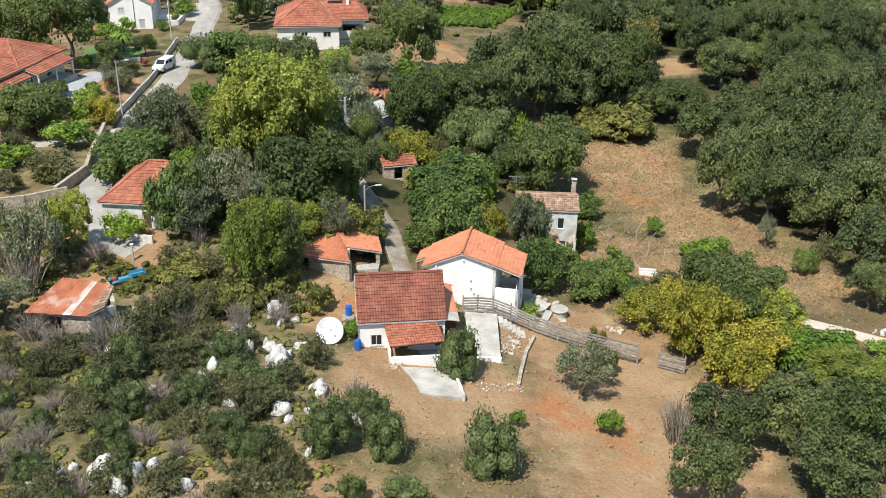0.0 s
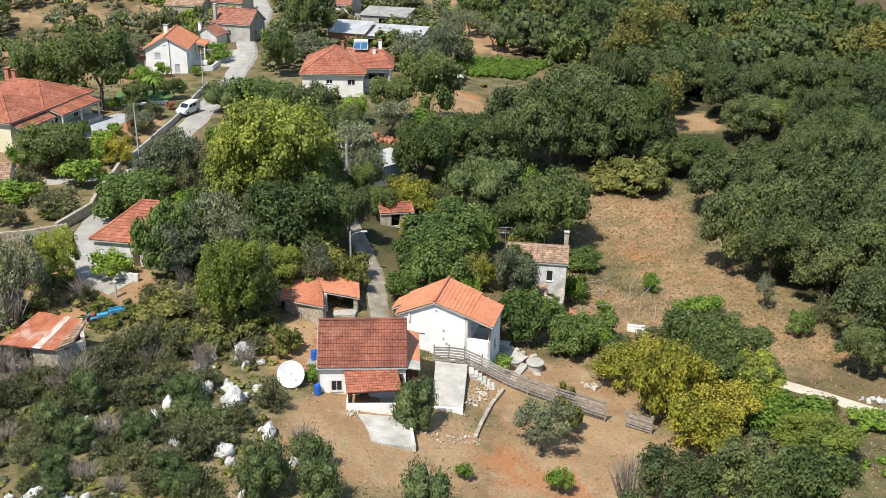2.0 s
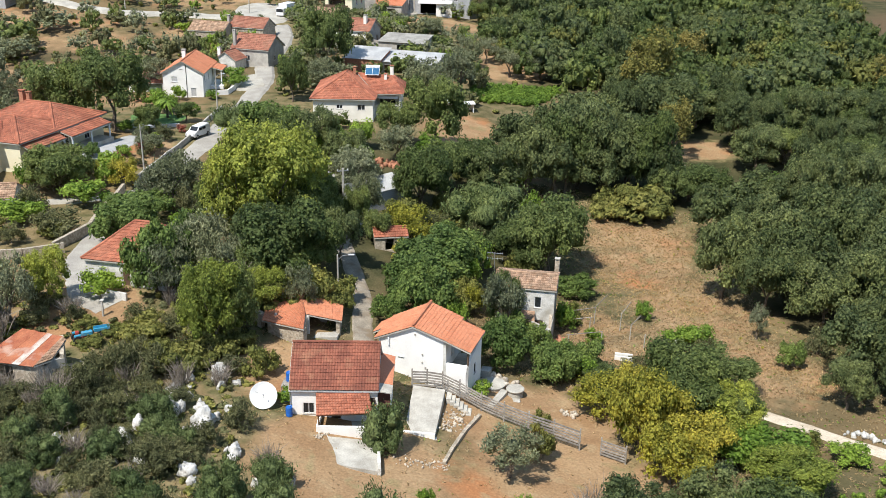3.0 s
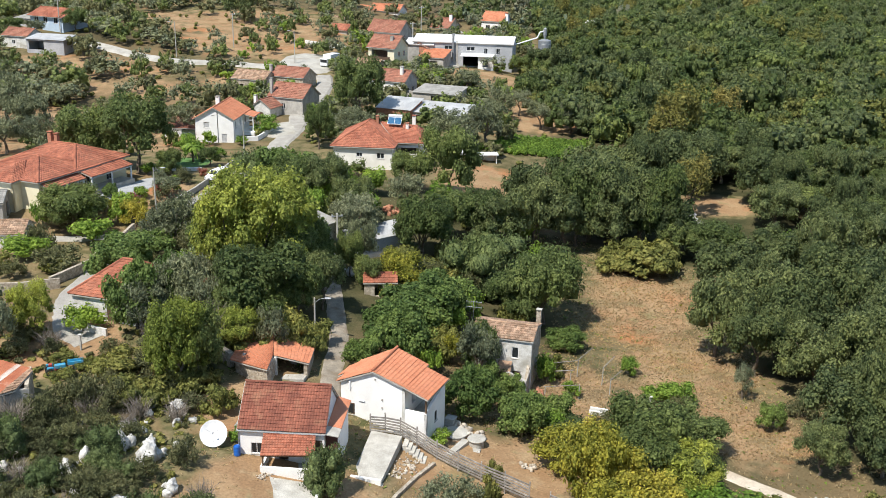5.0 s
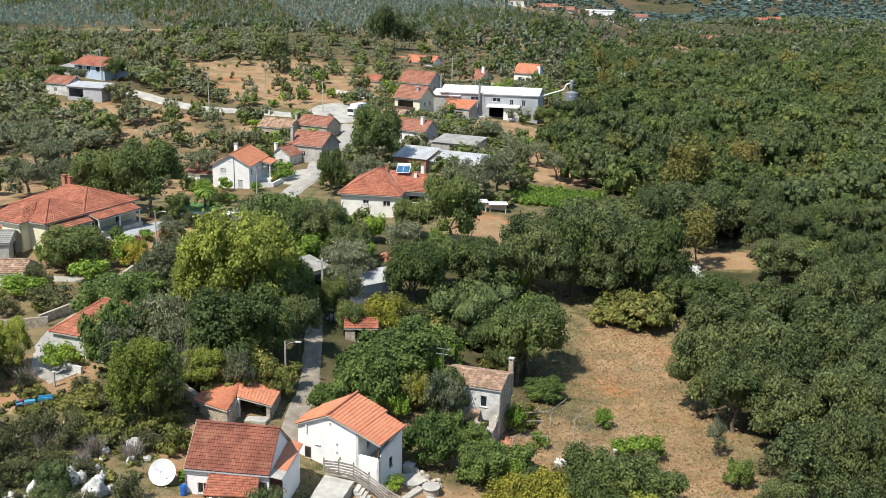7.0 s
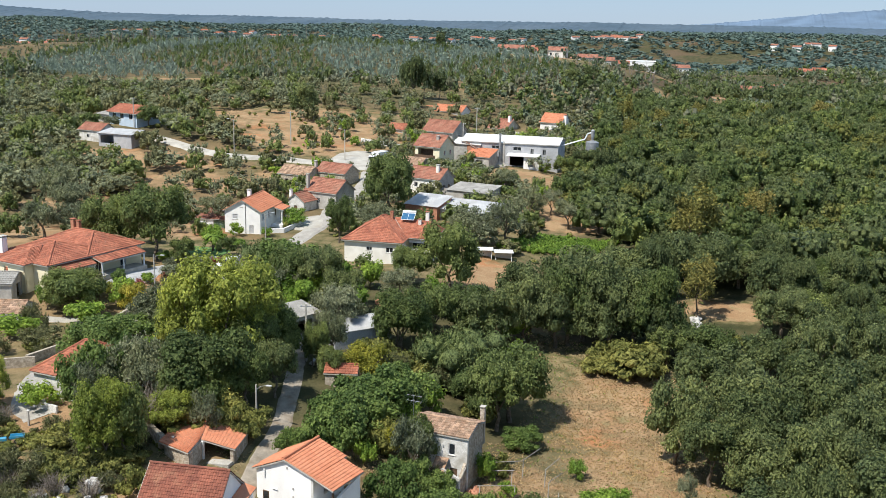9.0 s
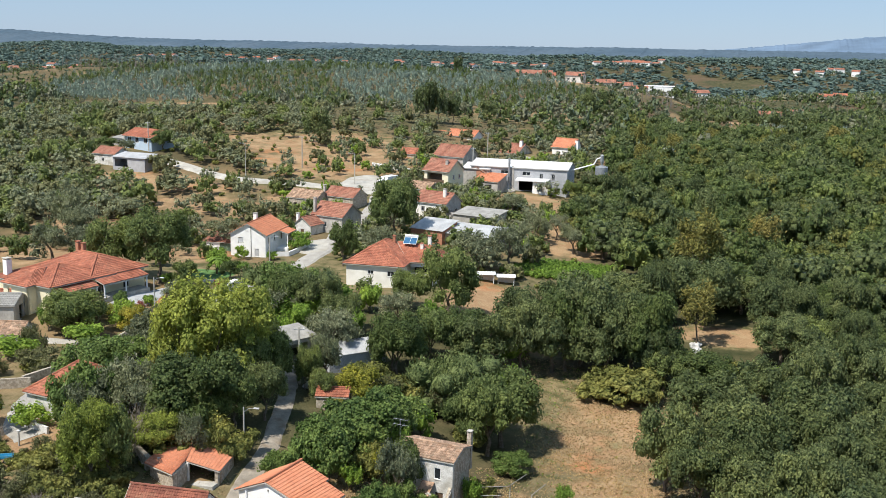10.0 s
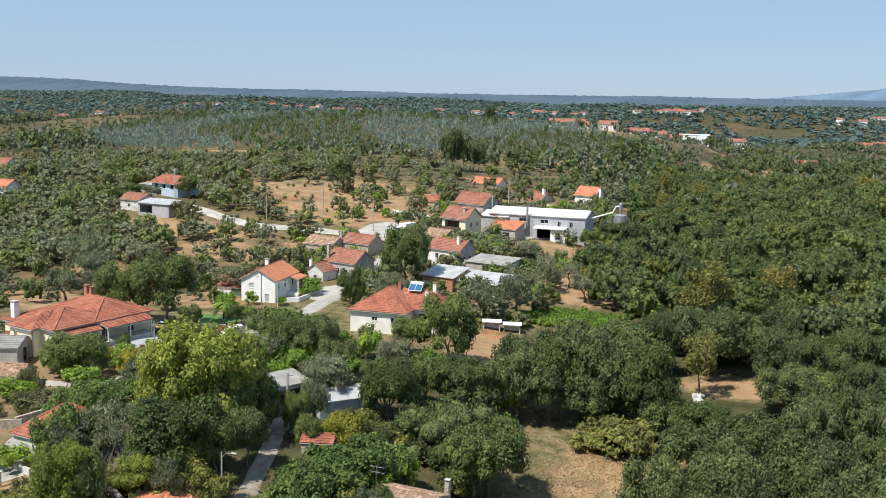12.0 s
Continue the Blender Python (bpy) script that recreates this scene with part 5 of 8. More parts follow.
rubble("rubble_heap", "heap of broken red tiles and bricks", 15.6, 94.2, 3.5, 1.2, -60, BRICK, 40, 0.28, 31)
rubble("rubble_heap", "broken stones beside a concrete well", 9.3, 82.6, 4.0, 1.4, -20, RUBBLE, 26, 0.38, 32)
rubble("rubble_heap", "pale limestone rubble beside concrete steps", 5.2, 73.6, 4.2, 1.6, 70, RUBBLE, 90, 0.13, 33)
rubble("rubble_heap", "ring of pale stones in dry grass", 15.6, 78.3, 1.6, 1.2, 0, RUBBLE, 24, 0.22, 34)
rubble("rubble_heap", "scattered stones along a terrace", -4.9, 66.9, 2.6, 1.0, 70, RUBBLE, 30, 0.11, 35)
rubble("rubble_heap", "scattered stones below a concrete tank", 3.2, 65.6, 4.5, 1.8, 10, RUBBLE, 60, 0.1, 36)
rubble("ruined_wall", "tumbled pale stone wall among oaks", 36.2, 155.6, 9, 1.4, 100, LIMESTONE, 60, 0.5, 37)
rubble("ruined_wall", "line of stones beside a dirt track", 43.5, 75.5, 9, 1.0, -33, LIMESTONE, 34, 0.34, 38)
rubble("ruined_wall", "tumbled stone wall running from the rusty shed", -25.8, 75.6, 8, 1.0, 32, STONE, 110, 0.4, 39)
rubble("rubble_heap", "pale broken blocks and stones in dry grass", -22.0, 76.8, 5, 3.0, 20, RUBBLE, 70, 0.26, 43)


# ---- the rusty shed ----
def rusty_shed():
    root = empty("shed", pose(-31.5, 72.3, 1.7), "stone shed with rusted corrugated iron roof", "shed")
    part("wall", wall_shape((-3.3, -0.7), (1.6, -1.9), -1.5, [(0, 2.0), (5.04, 2.2)], 0.35, [(0.3, -0.9, 2.6, 1.7)]), STONE, root)
    part("wall", wall_shape((1.6, -1.9), (3.4, -0.3), -1.5, [(0, 2.2), (0.8, 1.9), (1.4, 2.3), (2.4, 2.2)], 0.35), GREY_RENDER, root)
    part("wall", wall_shape((3.4, -0.3), (2.4, 2.0), -1.5, [(0, 2.6), (2.5, 3.2)], 0.35), STONE, root)
    part("wall", wall_shape((2.4, 2.0), (-1.8, 2.8), -1.5, [(0, 2.8), (4.27, 2.8)], 0.35), STONE, root)
    part("wall", wall_shape((-1.8, 2.8), (-3.3, -0.7), -1.5, [(0, 2.8), (3.8, 2.0)], 0.35), STONE, root)
    for k in range(8):
        f0, f1 = k / 8, (k + 1.08) / 8
        low0, low1 = Vector((-3.9, -1.1, 2.05)).lerp((1.5, -2.25, 2.25), f0), Vector((-3.9, -1.1, 2.05)).lerp((1.5, -2.25, 2.25), f1)
        top0, top1 = Vector((-1.75, 2.9, 3.2)).lerp((2.5, 1.6, 3.25), f0), Vector((-1.75, 2.9, 3.2)).lerp((2.5, 1.6, 3.25), f1)
        up = Vector((0, 0, 0.02 * (k % 3)))
        sheet_slope(root, low0 + up, low1 + up, top1 + up, top0 + up, RUST_PALE if k == 5 else RUST, 0.2)
    roof_slope(root, (1.6, -2.2, 2.3), (2.7, -1.2, 2.45), (3.0, 1.2, 3.2), (2.45, 1.7, 3.25), TILE_ANCIENT, 0.22, 0.4)
    part("block_pier", box(bmesh.new(), -3.0, -1.7, -0.6, -2.4, -1.2, 0.5, 0.03), GREY_RENDER, root)
    part("block_pier", box(bmesh.new(), -2.3, -1.9, -0.6, -0.6, -1.5, 0.15, 0.03), GREY_RENDER, root)


rusty_shed()

# ---- the old tiled house by the dusty lane ----
house("old low house with faded tile roof among trees", -33.9, 90.4, -8, 9.0, 8.5, 2.6, 5.75, 8.4, "hip", OLD_WHITE, TILE_RED, [(0, 1.5, 0.9, 0.9, 1.1, "shutter"), (0, 4.0, 0.1, 0.9, 2.0, "door")], over=0.3, tile=(0.3, 0.42), hip=3.6)
house("small brown-tiled outhouse under trees", -22.6, 96.5, 12, 3.4, 3.0, 2.4, 4.5, 5.3, "along", OLD_WHITE, TILE_DULL, [(0, 1.0, 0.1, 0.9, 1.8, "door")], over=0.2, tile=(0.3, 0.42), name="outhouse")

# ---- the yellow villa ----
def villa():
    z0 = 4.8
    root = house("pale yellow villa with broad red hipped roof", -69.3, 127.2, -13.6, 12.5, 11.5, z0, 7.9, 9.7, "hip", CREAM, TILE_RED,
                 [(0, 1.6, 1.0, 0.8, 1.2, "window"), (0, 6.4, 0.9, 0.9, 1.5, "window"), (1, 1.6, 0.9, 1.2, 1.3, "window"), (1, 4.0, 0.1, 1.6, 2.2, "window"), (1, 8.6, 0.1, 1.6, 2.2, "window")], over=0.5, tile=(0.34, 0.45), hip=5.2)
    for v0, v1, lo, out in ((0.2, 7.6, 2.0, 14.2), (7.8, 17.0, 2.2, 15.0)):
        roof_slope(root, (out, v0, lo), (out, v1, lo), (12.52, v1, lo + 0.7), (12.52, v0, lo + 0.7), TILE_RED, 0.34, 0.45)
        part("porch_beam", box(bmesh.new(), out - 0.35, v0 + 0.1, lo - 0.32, out - 0.15, v1 - 0.1, lo - 0.08, 0.02), WHITE_PAINT, root)
        for v in (v0 + 0.3, (v0 + v1) / 2, v1 - 0.3):
            part("column", turned(bmesh.new(), [(0.17, -0.9), (0.17, 0.1), (0.13, 0.15), (0.13, lo - 0.4), (0.18, lo - 0.36), (0.18, lo - 0.3)], 10, Matrix.Translation((out - 0.25, v, 0))), WHITE_PAINT, root)
    part("porch_floor", slab_shape([(12.5, 0.2, 0.05), (15.1, 0.2, 0.05), (15.1, 17.0, 0.05), (12.5, 17.0, 0.05)], 1.0), CONCRETE, root)
    # the hipped front wing
    part("front_wing", wall_shape((3.6, -1.6), (9.2, -1.6), -1.5, [(0, 3.0), (5.6, 3.0)], 0.3, [(1.0, 1.0, 1.9, 2.2)]), CREAM, root)
    part("front_wing", wall_shape((9.2, -1.6), (9.2, -0.02), -1.5, [(0, 3.0), (1.58, 3.0)], 0.3), CREAM, root)
    roof_slope(root, (3.1, -2.1, 2.95), (9.7, -2.1, 2.95), (6.45, 2.0, 4.6), (6.35, 2.0, 4.6), TILE_RED, 0.34, 0.45)
    roof_slope(root, (9.7, -2.1, 2.95), (9.7, 0.2, 3.1), (6.45, 4.2, 4.7), (6.4, 2.0, 4.6), TILE_RED, 0.34, 0.45)
    chimney(root, 1.4, 0.9, 3.2, 6.0, 0.95, WHITE, CONCRETE)
    wing = house("long rear wing of the yellow villa", -68.5, 134.7, -13.6, 13.3, 11.0, 4.6, 7.95, 10.1, "hip", CREAM, TILE_RED, [(1, 3, 0.3, 1.2, 2.0, "window"), (1, 6.5, 0.3, 1.2, 2.0, "window")], over=0.5, tile=(0.34, 0.45), hip=4.6, name="villa_wing")
    chimney(wing, 3.0, 6.5, 5.0, 6.9, 0.7, BRICK)
    chimney(wing, 4.1, 6.6, 5.0, 6.7, 0.6, BRICK)


villa()
house("grey rendered outbuilding beside a lane", -66.5, 117.0, 20, 7.0, 6.0, 2.9, 5.9, 6.9, "along", GREY_RENDER, FIBRE, [(1, 2.2, 0.2, 1.6, 2.2, "open")], over=0.25, tile=(0.4, 0.5), name="outbuilding")
house("low shed with old clay tiles beside a lane", -60.5, 108.5, 15, 9, 5, 2.6, 4.6, 5.7, "along", OLD_WHITE, TILE_ANCIENT, [(0, 3, 0.1, 1.6, 1.8, "open")], over=0.2, tile=(0.3, 0.42), name="low_shed")
house("small house with red tiles behind the outbuilding", -67.0, 124.0, 20, 5, 4.0, 3.0, 5.2, 6.1, "along", WHITE, TILE_RED, [(0, 2, 1.0, 0.8, 1.0, "window")], over=0.2, tile=(0.34, 0.45), name="small_house")


# ---- the white house with the gable to the lane ----
def white_house():
    z0 = 2.9
    root = house("white two-storey house with orange gable roof", -55.0, 175.0, 5, 7.3, 11.5, z0, 7.65, 9.7, "across", WHITE, TILE_NEW,
                 [(0, 1.6, 3.0, 1.1, 1.0, "shutter"), (0, 3.2, 5.4, 0.45, 0.45, "window"), (0, 5.0, 0.3, 1.0, 1.6, "shutter"), (1, 1.2, 2.8, 0.9, 1.2, "window"), (1, 4.4, 2.8, 0.9, 1.2, "window"), (1, 8.2, 2.4, 0.9, 2.0, "door")], over=0.35, tile=(0.34, 0.45))
    roof_slope(root, (9.6, 6.5, 4.0), (9.6, 11.2, 4.0), (7.32, 11.2, 4.6), (7.32, 6.5, 4.6), TILE_NEW, 0.34, 0.45)
    for v in (6.8, 9.0, 10.9):
        part("column", box(bmesh.new(), 9.2, v - 0.1, -0.5, 9.4, v + 0.1, 3.95, 0.02), WHITE, root)
    part("porch_floor", slab_shape([(7.32, 5.6, 1.2), (9.8, 5.6, 1.2), (9.8, 11.5, 1.2), (7.32, 11.5, 1.2)], 2.0), WHITE, root)
    part("corner_pipe", rod(bmesh.new(), (4.3, -0.06, 0), (4.3, -0.06, 6.3), 0.05), DARK_METAL, root)
    chimney(root, 2.6, 6.5, 5.5, 7.9, 0.7, WHITE, CONCRETE)


white_house()
house("white garage with green door and lean-to roof", -62.5, 177.5, 5, 7.2, 6, 2.6, 5.0, 5.9, "back", WHITE, TILE_DULL, [(0, 3.4, 0.1, 2.8, 2.2, "garage")], over=0.25, tile=(0.34, 0.45), name="garage")


# ---- the house with the solar panels ----
def solar_house():
    z0 = 1.6
    root = house("off-white two-storey house with red hipped roof", -24.2, 159.9, 3.5, 10.0, 13.5, z0, 7.4, 10.35, "hip", OFF_WHITE, TILE_RED,
                 [(0, 3.9, 3.9, 1.05, 0.7, "window"), (0, 7.4, 3.7, 1.3, 0.95, "window"), (0, 1.6, 1.1, 1.2, 0.7, "shutter"), (0, 4.8, 1.1, 1.2, 0.7, "shutter"), (1, 1.3, 3.7, 0.9, 1.0, "window")], over=0.5, tile=(0.34, 0.45), hip=5.8)
    part("wing_wall", wall_shape((10.02, 4.2), (14.4, 4.2), -1.5, [(0, 2.2), (4.38, 2.2)], 0.3, [(0.8, 0.0, 3.2, 1.6)]), OFF_WHITE, root)
    part("wing_wall", wall_shape((14.4, 4.2), (14.4, 13), -1.5, [(0, 5.6), (8.8, 5.6)], 0.3, [(2, 3.4, 3.2, 4.6)]), OFF_WHITE, root)
    part("wing_wall", wall_shape((10.02, 6.2), (14.1, 6.2), 2.4, [(0, 5.6), (4.08, 5.6)], 0.3, [(0.8, 2.6, 2.4, 4.7)]), OFF_WHITE, root)
    part("balcony_floor", slab_shape([(10.02, 4.2, 2.45), (14.4, 4.2, 2.45), (14.1, 6.2, 2.45), (10.02, 6.2, 2.45)], 0.22), CONCRETE, root)
    part("balcony_parapet", wall_shape((10.02, 4.22), (14.38, 4.22), 2.46, [(0, 3.75), (4.36, 3.75)], 0.15), OFF_WHITE, root)
    part("balcony_post", box(bmesh.new(), 14.1, 4.25, 3.7, 14.38, 4.5, 5.6, 0.02), OFF_WHITE, root)
    part("balcony_awning", slab_shape([(10.4, 4.1, 4.9), (14.0, 4.1, 4.9), (14.0, 4.3, 5.3), (10.4, 4.3, 5.3)], 0.05), WHITE_PAINT, root)
    part("dark_bay", box(bmesh.new(), 10.7, 6.14, 2.6, 13.4, 6.18, 4.7), GLASS, root)
    roof_slope(root, (10.2, 3.6, 5.75), (14.95, 3.6, 5.75), (13.0, 9.0, 7.9), (6.5, 9.0, 8.3), TILE_RED, 0.34, 0.45)
    roof_slope(root, (14.95, 3.6, 5.75), (14.95, 13.6, 5.75), (13.0, 9.5, 7.9), (13.0, 9.0, 7.9), TILE_RED, 0.34, 0.45)
    rack = part("solar_panel", slab_shape([(8.1, 7.4, 8.25), (10.5, 7.4, 8.25), (10.5, 9.0, 9.25), (8.1, 9.0, 9.25)], 0.08), WHITE_PAINT, root)
    for k in range(2):
        x = 8.16 + k * 1.17
        part("panel_glass", slab_shape([(x, 7.43, 8.30), (x + 1.11, 7.43, 8.30), (x + 1.11, 8.8, 9.15), (x, 8.8, 9.15)], 0.03), material("blue_solar_glass", (0.03, 0.10, 0.20), (0.05, 0.15, 0.27), 0.8, 0.25), rack)
    part("water_tank", rod(bmesh.new(), (8.1, 9.1, 9.35), (10.5, 9.1, 9.35), 0.25, seg=12), WHITE_PAINT, rack)
    chimney(root, 12.6, 9.2, 7.2, 9.6, 0.6, OFF_WHITE)
    chimney(root, 11.6, 7.6, 6.6, 8.5, 0.5, OFF_WHITE)
    chimney(root, 6.2, 8.5, 8.0, 9.4, 0.5, BRICK)


solar_house()

# ---- sheds and barns ----
house("grey sheet-roofed shed among trees", -9.9, 119.4, 48, 8.4, 3.6, 1.0, 3.7, 4.4, "back", LIGHT_GREY, TIN, [], over=0.2, thick=0.15, name="metal_shed")
house("pale sheet-roofed open shed beside a shaded lane", -17.8, 117.4, 62, 8.0, 4.2, 2.0, 4.9, 5.6, "back", OLD_WHITE, FIBRE, [(0, 1, 0.1, 5.5, 2.2, "open")], over=0.25, thick=0.2, name="open_shed")
house("low hut with red tile roof in a thicket", -6.3, 107.0, 14, 3.8, 3.0, 1.2, 2.9, 3.5, "along", STONE, TILE_RED, [(0, 1.2, 0.0, 1.0, 1.6, "open")], over=0.15, tile=(0.3, 0.42), name="hut")
house("brick barn with grey metal roof", -25.5, 198.6, -12, 7.6, 6.5, 3.6, 7.0, 8.3, "back", BRICK, TIN, [], over=0.3, thick=0.2, name="barn", group="barns")
house("open barn with shiny metal sheet roof", -18.1, 198.4, -13, 11.5, 6.5, 3.6, 6.5, 7.7, "back", GREY_RENDER, TIN, [(0, 0.8, 0.1, 9.5, 2.2, "open")], over=0.3, thick=0.2, name="barn", group="barns")
shop = house("grey workshop with fibre-cement roof", -20.6, 213.6, -12, 10.0, 7.0, 4.8, 8.0, 8.8, "back", GREY_RENDER, FIBRE, [(0, 4.2, 0.1, 5.0, 2.6, "open")], over=0.3, thick=0.25, name="workshop")
part("gate_panel", box(bmesh.new(), 6.4, 0.05, 0.1, 9.2, 0.12, 2.6, 0.02), LIME_PAINT, shop, "bright green sheet panel")


# ---- the factory hall and its silo ----
def hall():
    z0 = 7.6
    root = house("long pale grey factory hall with white roof", -29.2, 259.6, 1, 26.0, 13, z0, 13.7, 14.9, "along", LIGHT_GREY, WHITE_SHEET,
                 [(0, 3.0, 4.4, 2.2, 0.9, "window"), (0, 8.2, 4.4, 2.2, 0.9, "window"), (0, 14.0, 4.2, 2.2, 1.0, "window"), (0, 18.6, 3.4, 1.0, 1.5, "window"), (0, 21.8, 3.4, 1.0, 1.5, "window"), (0, 13.2, 0.2, 4.2, 2.5, "open"), (1, 5, 3.4, 1.2, 1.2, "window")], over=0.3, tile=(0.6, 3.5), name="factory_hall")
    part("canopy", slab_shape([(12.8, -3.2, 3.2), (21.5, -3.2, 3.2), (21.5, -0.02, 3.6), (12.8, -0.02, 3.6)], 0.15), WHITE_SHEET, root)
    part("loading_bay", wall_shape((17.4, -2.6), (21.4, -2.6), -1.5, [(0, 3.0), (4, 3.0)], 0.2, [(1.2, 0.4, 2.6, 2.2)]), WHITE, root)
    part("pier", box(bmesh.new(), 11.2, -0.15, -1.0, 11.8, -0.005, 6.5, 0.02), GREY_RENDER, root)
    part("flue", rod(bmesh.new(), (10.6, -0.7, 0), (10.6, -0.7, 8.6), 0.3, 0.3, 12), METAL, root)
    part("loading_ramp", slab_shape([(8.5, -2.5, 1.0), (12.5, -2.5, 0.2), (12.5, -0.1, 0.2), (8.5, -0.1, 3.4)], 1.4), CONCRETE, root)


hall()


def silo():
    root = empty("silo", pose(4.6, 268.0, 7.0) @ Matrix.Scale(0.9, 4), "round metal silo with feed pipe and cyclone", "silo")
    part("drum", turned(bmesh.new(), [(0.0, 4.0), (1.9, 4.0), (1.9, 7.0), (1.95, 7.05), (1.9, 7.1), (1.9, 8.0), (0.5, 8.5), (0.0, 8.55)], 24), METAL, root)
    for a in range(6):
        part("leg", rod(bmesh.new(), (1.75 * math.cos(a * 1.047), 1.75 * math.sin(a * 1.047), -0.5), (1.75 * math.cos(a * 1.047), 1.75 * math.sin(a * 1.047), 4.2), 0.09), METAL, root)
    part("cyclone", turned(bmesh.new(), [(0.2, 8.4), (0.55, 9.6), (0.55, 11.4), (0.1, 11.8)], 14), METAL, root)
    bm = bmesh.new()
    for a, b in (((0.3, 0, 11.0), (-1.5, -0.3, 10.4)), ((-1.5, -0.3, 10.4), (-2.2, -0.6, 8.8)), ((-2.2, -0.6, 8.8), (-9.0, -2.0, 6.6))):
        rod(bm, a, b, 0.2, seg=10)
    part("feed_pipe", bm, WHITE_PAINT, root)


silo()

# ---- the upper village ----
def village():
    tall = house("tall cream house with red gable roof and balcony", -38.7, 248.3, -16, 7.4, 7.4, 7.6, 13.4, 15.9, "along", CREAM, TILE_DULL, [(0, 0.9, 2.9, 4.6, 2.1, "open"), (1, 2.2, 3.4, 0.9, 1.2, "window"), (1, 5.0, 3.4, 0.9, 1.2, "window"), (1, 2.0, 0.8, 0.9, 1.2, "window")], over=0.45, tile=(0.36, 0.5), group="village houses")
    part("balcony_rail", wall_shape((0.4, -0.9), (6.6, -0.9), 2.6, [(0, 3.5), (6.2, 3.5)], 0.1), DARK_WOOD, tall)
    part("balcony_floor", slab_shape([(0.3, -1.0, 2.65), (6.8, -1.0, 2.65), (6.8, -0.02, 2.65), (0.3, -0.02, 2.65)], 0.18), CONCRETE, tall)
    part("balcony_back", box(bmesh.new(), 0.8, 1.6, 2.7, 5.8, 1.7, 5.2), DARK_WOOD, tall)
    chimney(tall, 5.6, 2.2, 5.6, 8.4, 0.7, GREY_RENDER, CONCRETE)
    house("grey shed against the tall house", -33.8, 268.0, -16, 3.0, 4.0, 7.6, 11.6, 12.2, "back", BRICK, TILE_DULL, [(0, 0.8, 1.4, 0.8, 1.0, "window")], over=0.2, tile=(0.36, 0.5), group="village houses", name="outbuilding")
    house("brick annex with red roof beside the hall", -30.8, 260.1, -12, 6.0, 5.0, 7.8, 12.0, 13.4, "across", BRICK, TILE_DULL, [(0, 2.2, 1.6, 1.0, 1.2, "window")], over=0.25, tile=(0.36, 0.5), group="village houses")
    house("low store with orange tiles before the hall", -27.0, 255.0, -14, 7.0, 5.0, 7.2, 10.4, 12.0, "back", GREY_RENDER, TILE_NEW, [(0, 3.2, 0.1, 2.0, 2.2, "open")], over=0.25, tile=(0.36, 0.5), group="village houses")
    house("low grey building with white metal roof", -31.5, 259.7, -4, 7.5, 9.0, 8.4, 12.9, 13.9, "along", GREY_RENDER, WHITE_SHEET, [], over=0.3, tile=(0.6, 3.5), group="village houses", name="store_building")
    grey = house("grey two-storey house with red tile roof", -31.6, 218.8, -16, 8.8, 6.4, 5.4, 9.7, 11.7, "along", GREY_RENDER, TILE_DULL, [(0, 4.6, 0.3, 2.8, 2.6, "shutter"), (0, 2.0, 2.0, 1.0, 1.2, "window"), (1, 1.6, 1.6, 1.0, 1.2, "window"), (1, 4.0, 1.6, 1.0, 1.2, "window")], over=0.35, tile=(0.36, 0.5), group="village houses", sides={0: OFF_WHITE})
    chimney(grey, 7.2, 2.0, 4.8, 7.4, 0.7, OFF_WHITE, CONCRETE)
    part("side_store", wall_shape((8.82, 1.0), (11.2, 1.0), -1.0, [(0, 2.4), (2.4, 2.2)], 0.2), GREY_RENDER, grey)
    house("old stone house with patched clay roof", -40.4, 239.2, -16, 6.4, 5.4, 6.4, 9.6, 11.0, "along", STONE, TILE_ANCIENT, [(1, 2.0, 1.4, 1.0, 1.2, "window")], over=0.25, tile=(0.36, 0.5), group="village houses")
    old = house("old house with faded red tile roof", -49.3, 201.1, -14, 8.2, 7.0, 3.6, 8.0, 10.3, "along", GREY_RENDER, TILE_DULL, [(1, 2.5, 1.8, 1.0, 1.2, "window"), (0, 3.0, 1.8, 1.0, 1.2, "window")], over=0.3, tile=(0.36, 0.5), group="village houses")
    chimney(old, 0.4, 0.6, 4.0, 8.0, 0.6, GREY_RENDER, CONCRETE)
    small = house("low white outbuilding with gable and clay roof", -51.8, 197.1, -14, 4.6, 5.6, 3.2, 6.2, 7.8, "across", OLD_WHITE, TILE_DULL, [(0, 1.8, 0.2, 1.0, 1.9, "door")], over=0.25, tile=(0.36, 0.5), group="village houses")
    chimney(small, 0.8, 0.5, 2.8, 5.4, 0.6, WHITE, CONCRETE)
    house("derelict house with broken clay roof", -64.7, 220.5, -10, 8.5, 6.0, 4.6, 8.2, 9.8, "along", STONE, TILE_ANCIENT, [(0, 2.0, 1.2, 1.0, 1.2, "open"), (0, 5.0, 1.2, 1.0, 1.2, "open")], over=0.2, tile=(0.36, 0.5), group="village houses")
    row = house("low row with brown tile roof by the square", -56.1, 223.3, -14, 8.5, 6.0, 5.4, 8.8, 10.6, "along", STONE, TILE_DULL, [(0, 3.0, 0.6, 1.0, 1.8, "door")], over=0.25, tile=(0.36, 0.5), group="village houses")
    chimney(row, -0.6, 1.0, 2.0, 5.8, 0.6, GREY_RENDER, CONCRETE)
    twin = house("grey house with twin red roofs", -46.9, 283.0, -16, 10.0, 8.0, 8.8, 13.6, 16.4, "along", GREY_RENDER, TILE_DULL, [(1, 3.0, 2.4, 1.2, 1.4, "window"), (0, 3.4, 0.2, 4.2, 2.2, "open")], over=0.4, tile=(0.36, 0.5), group="village houses")
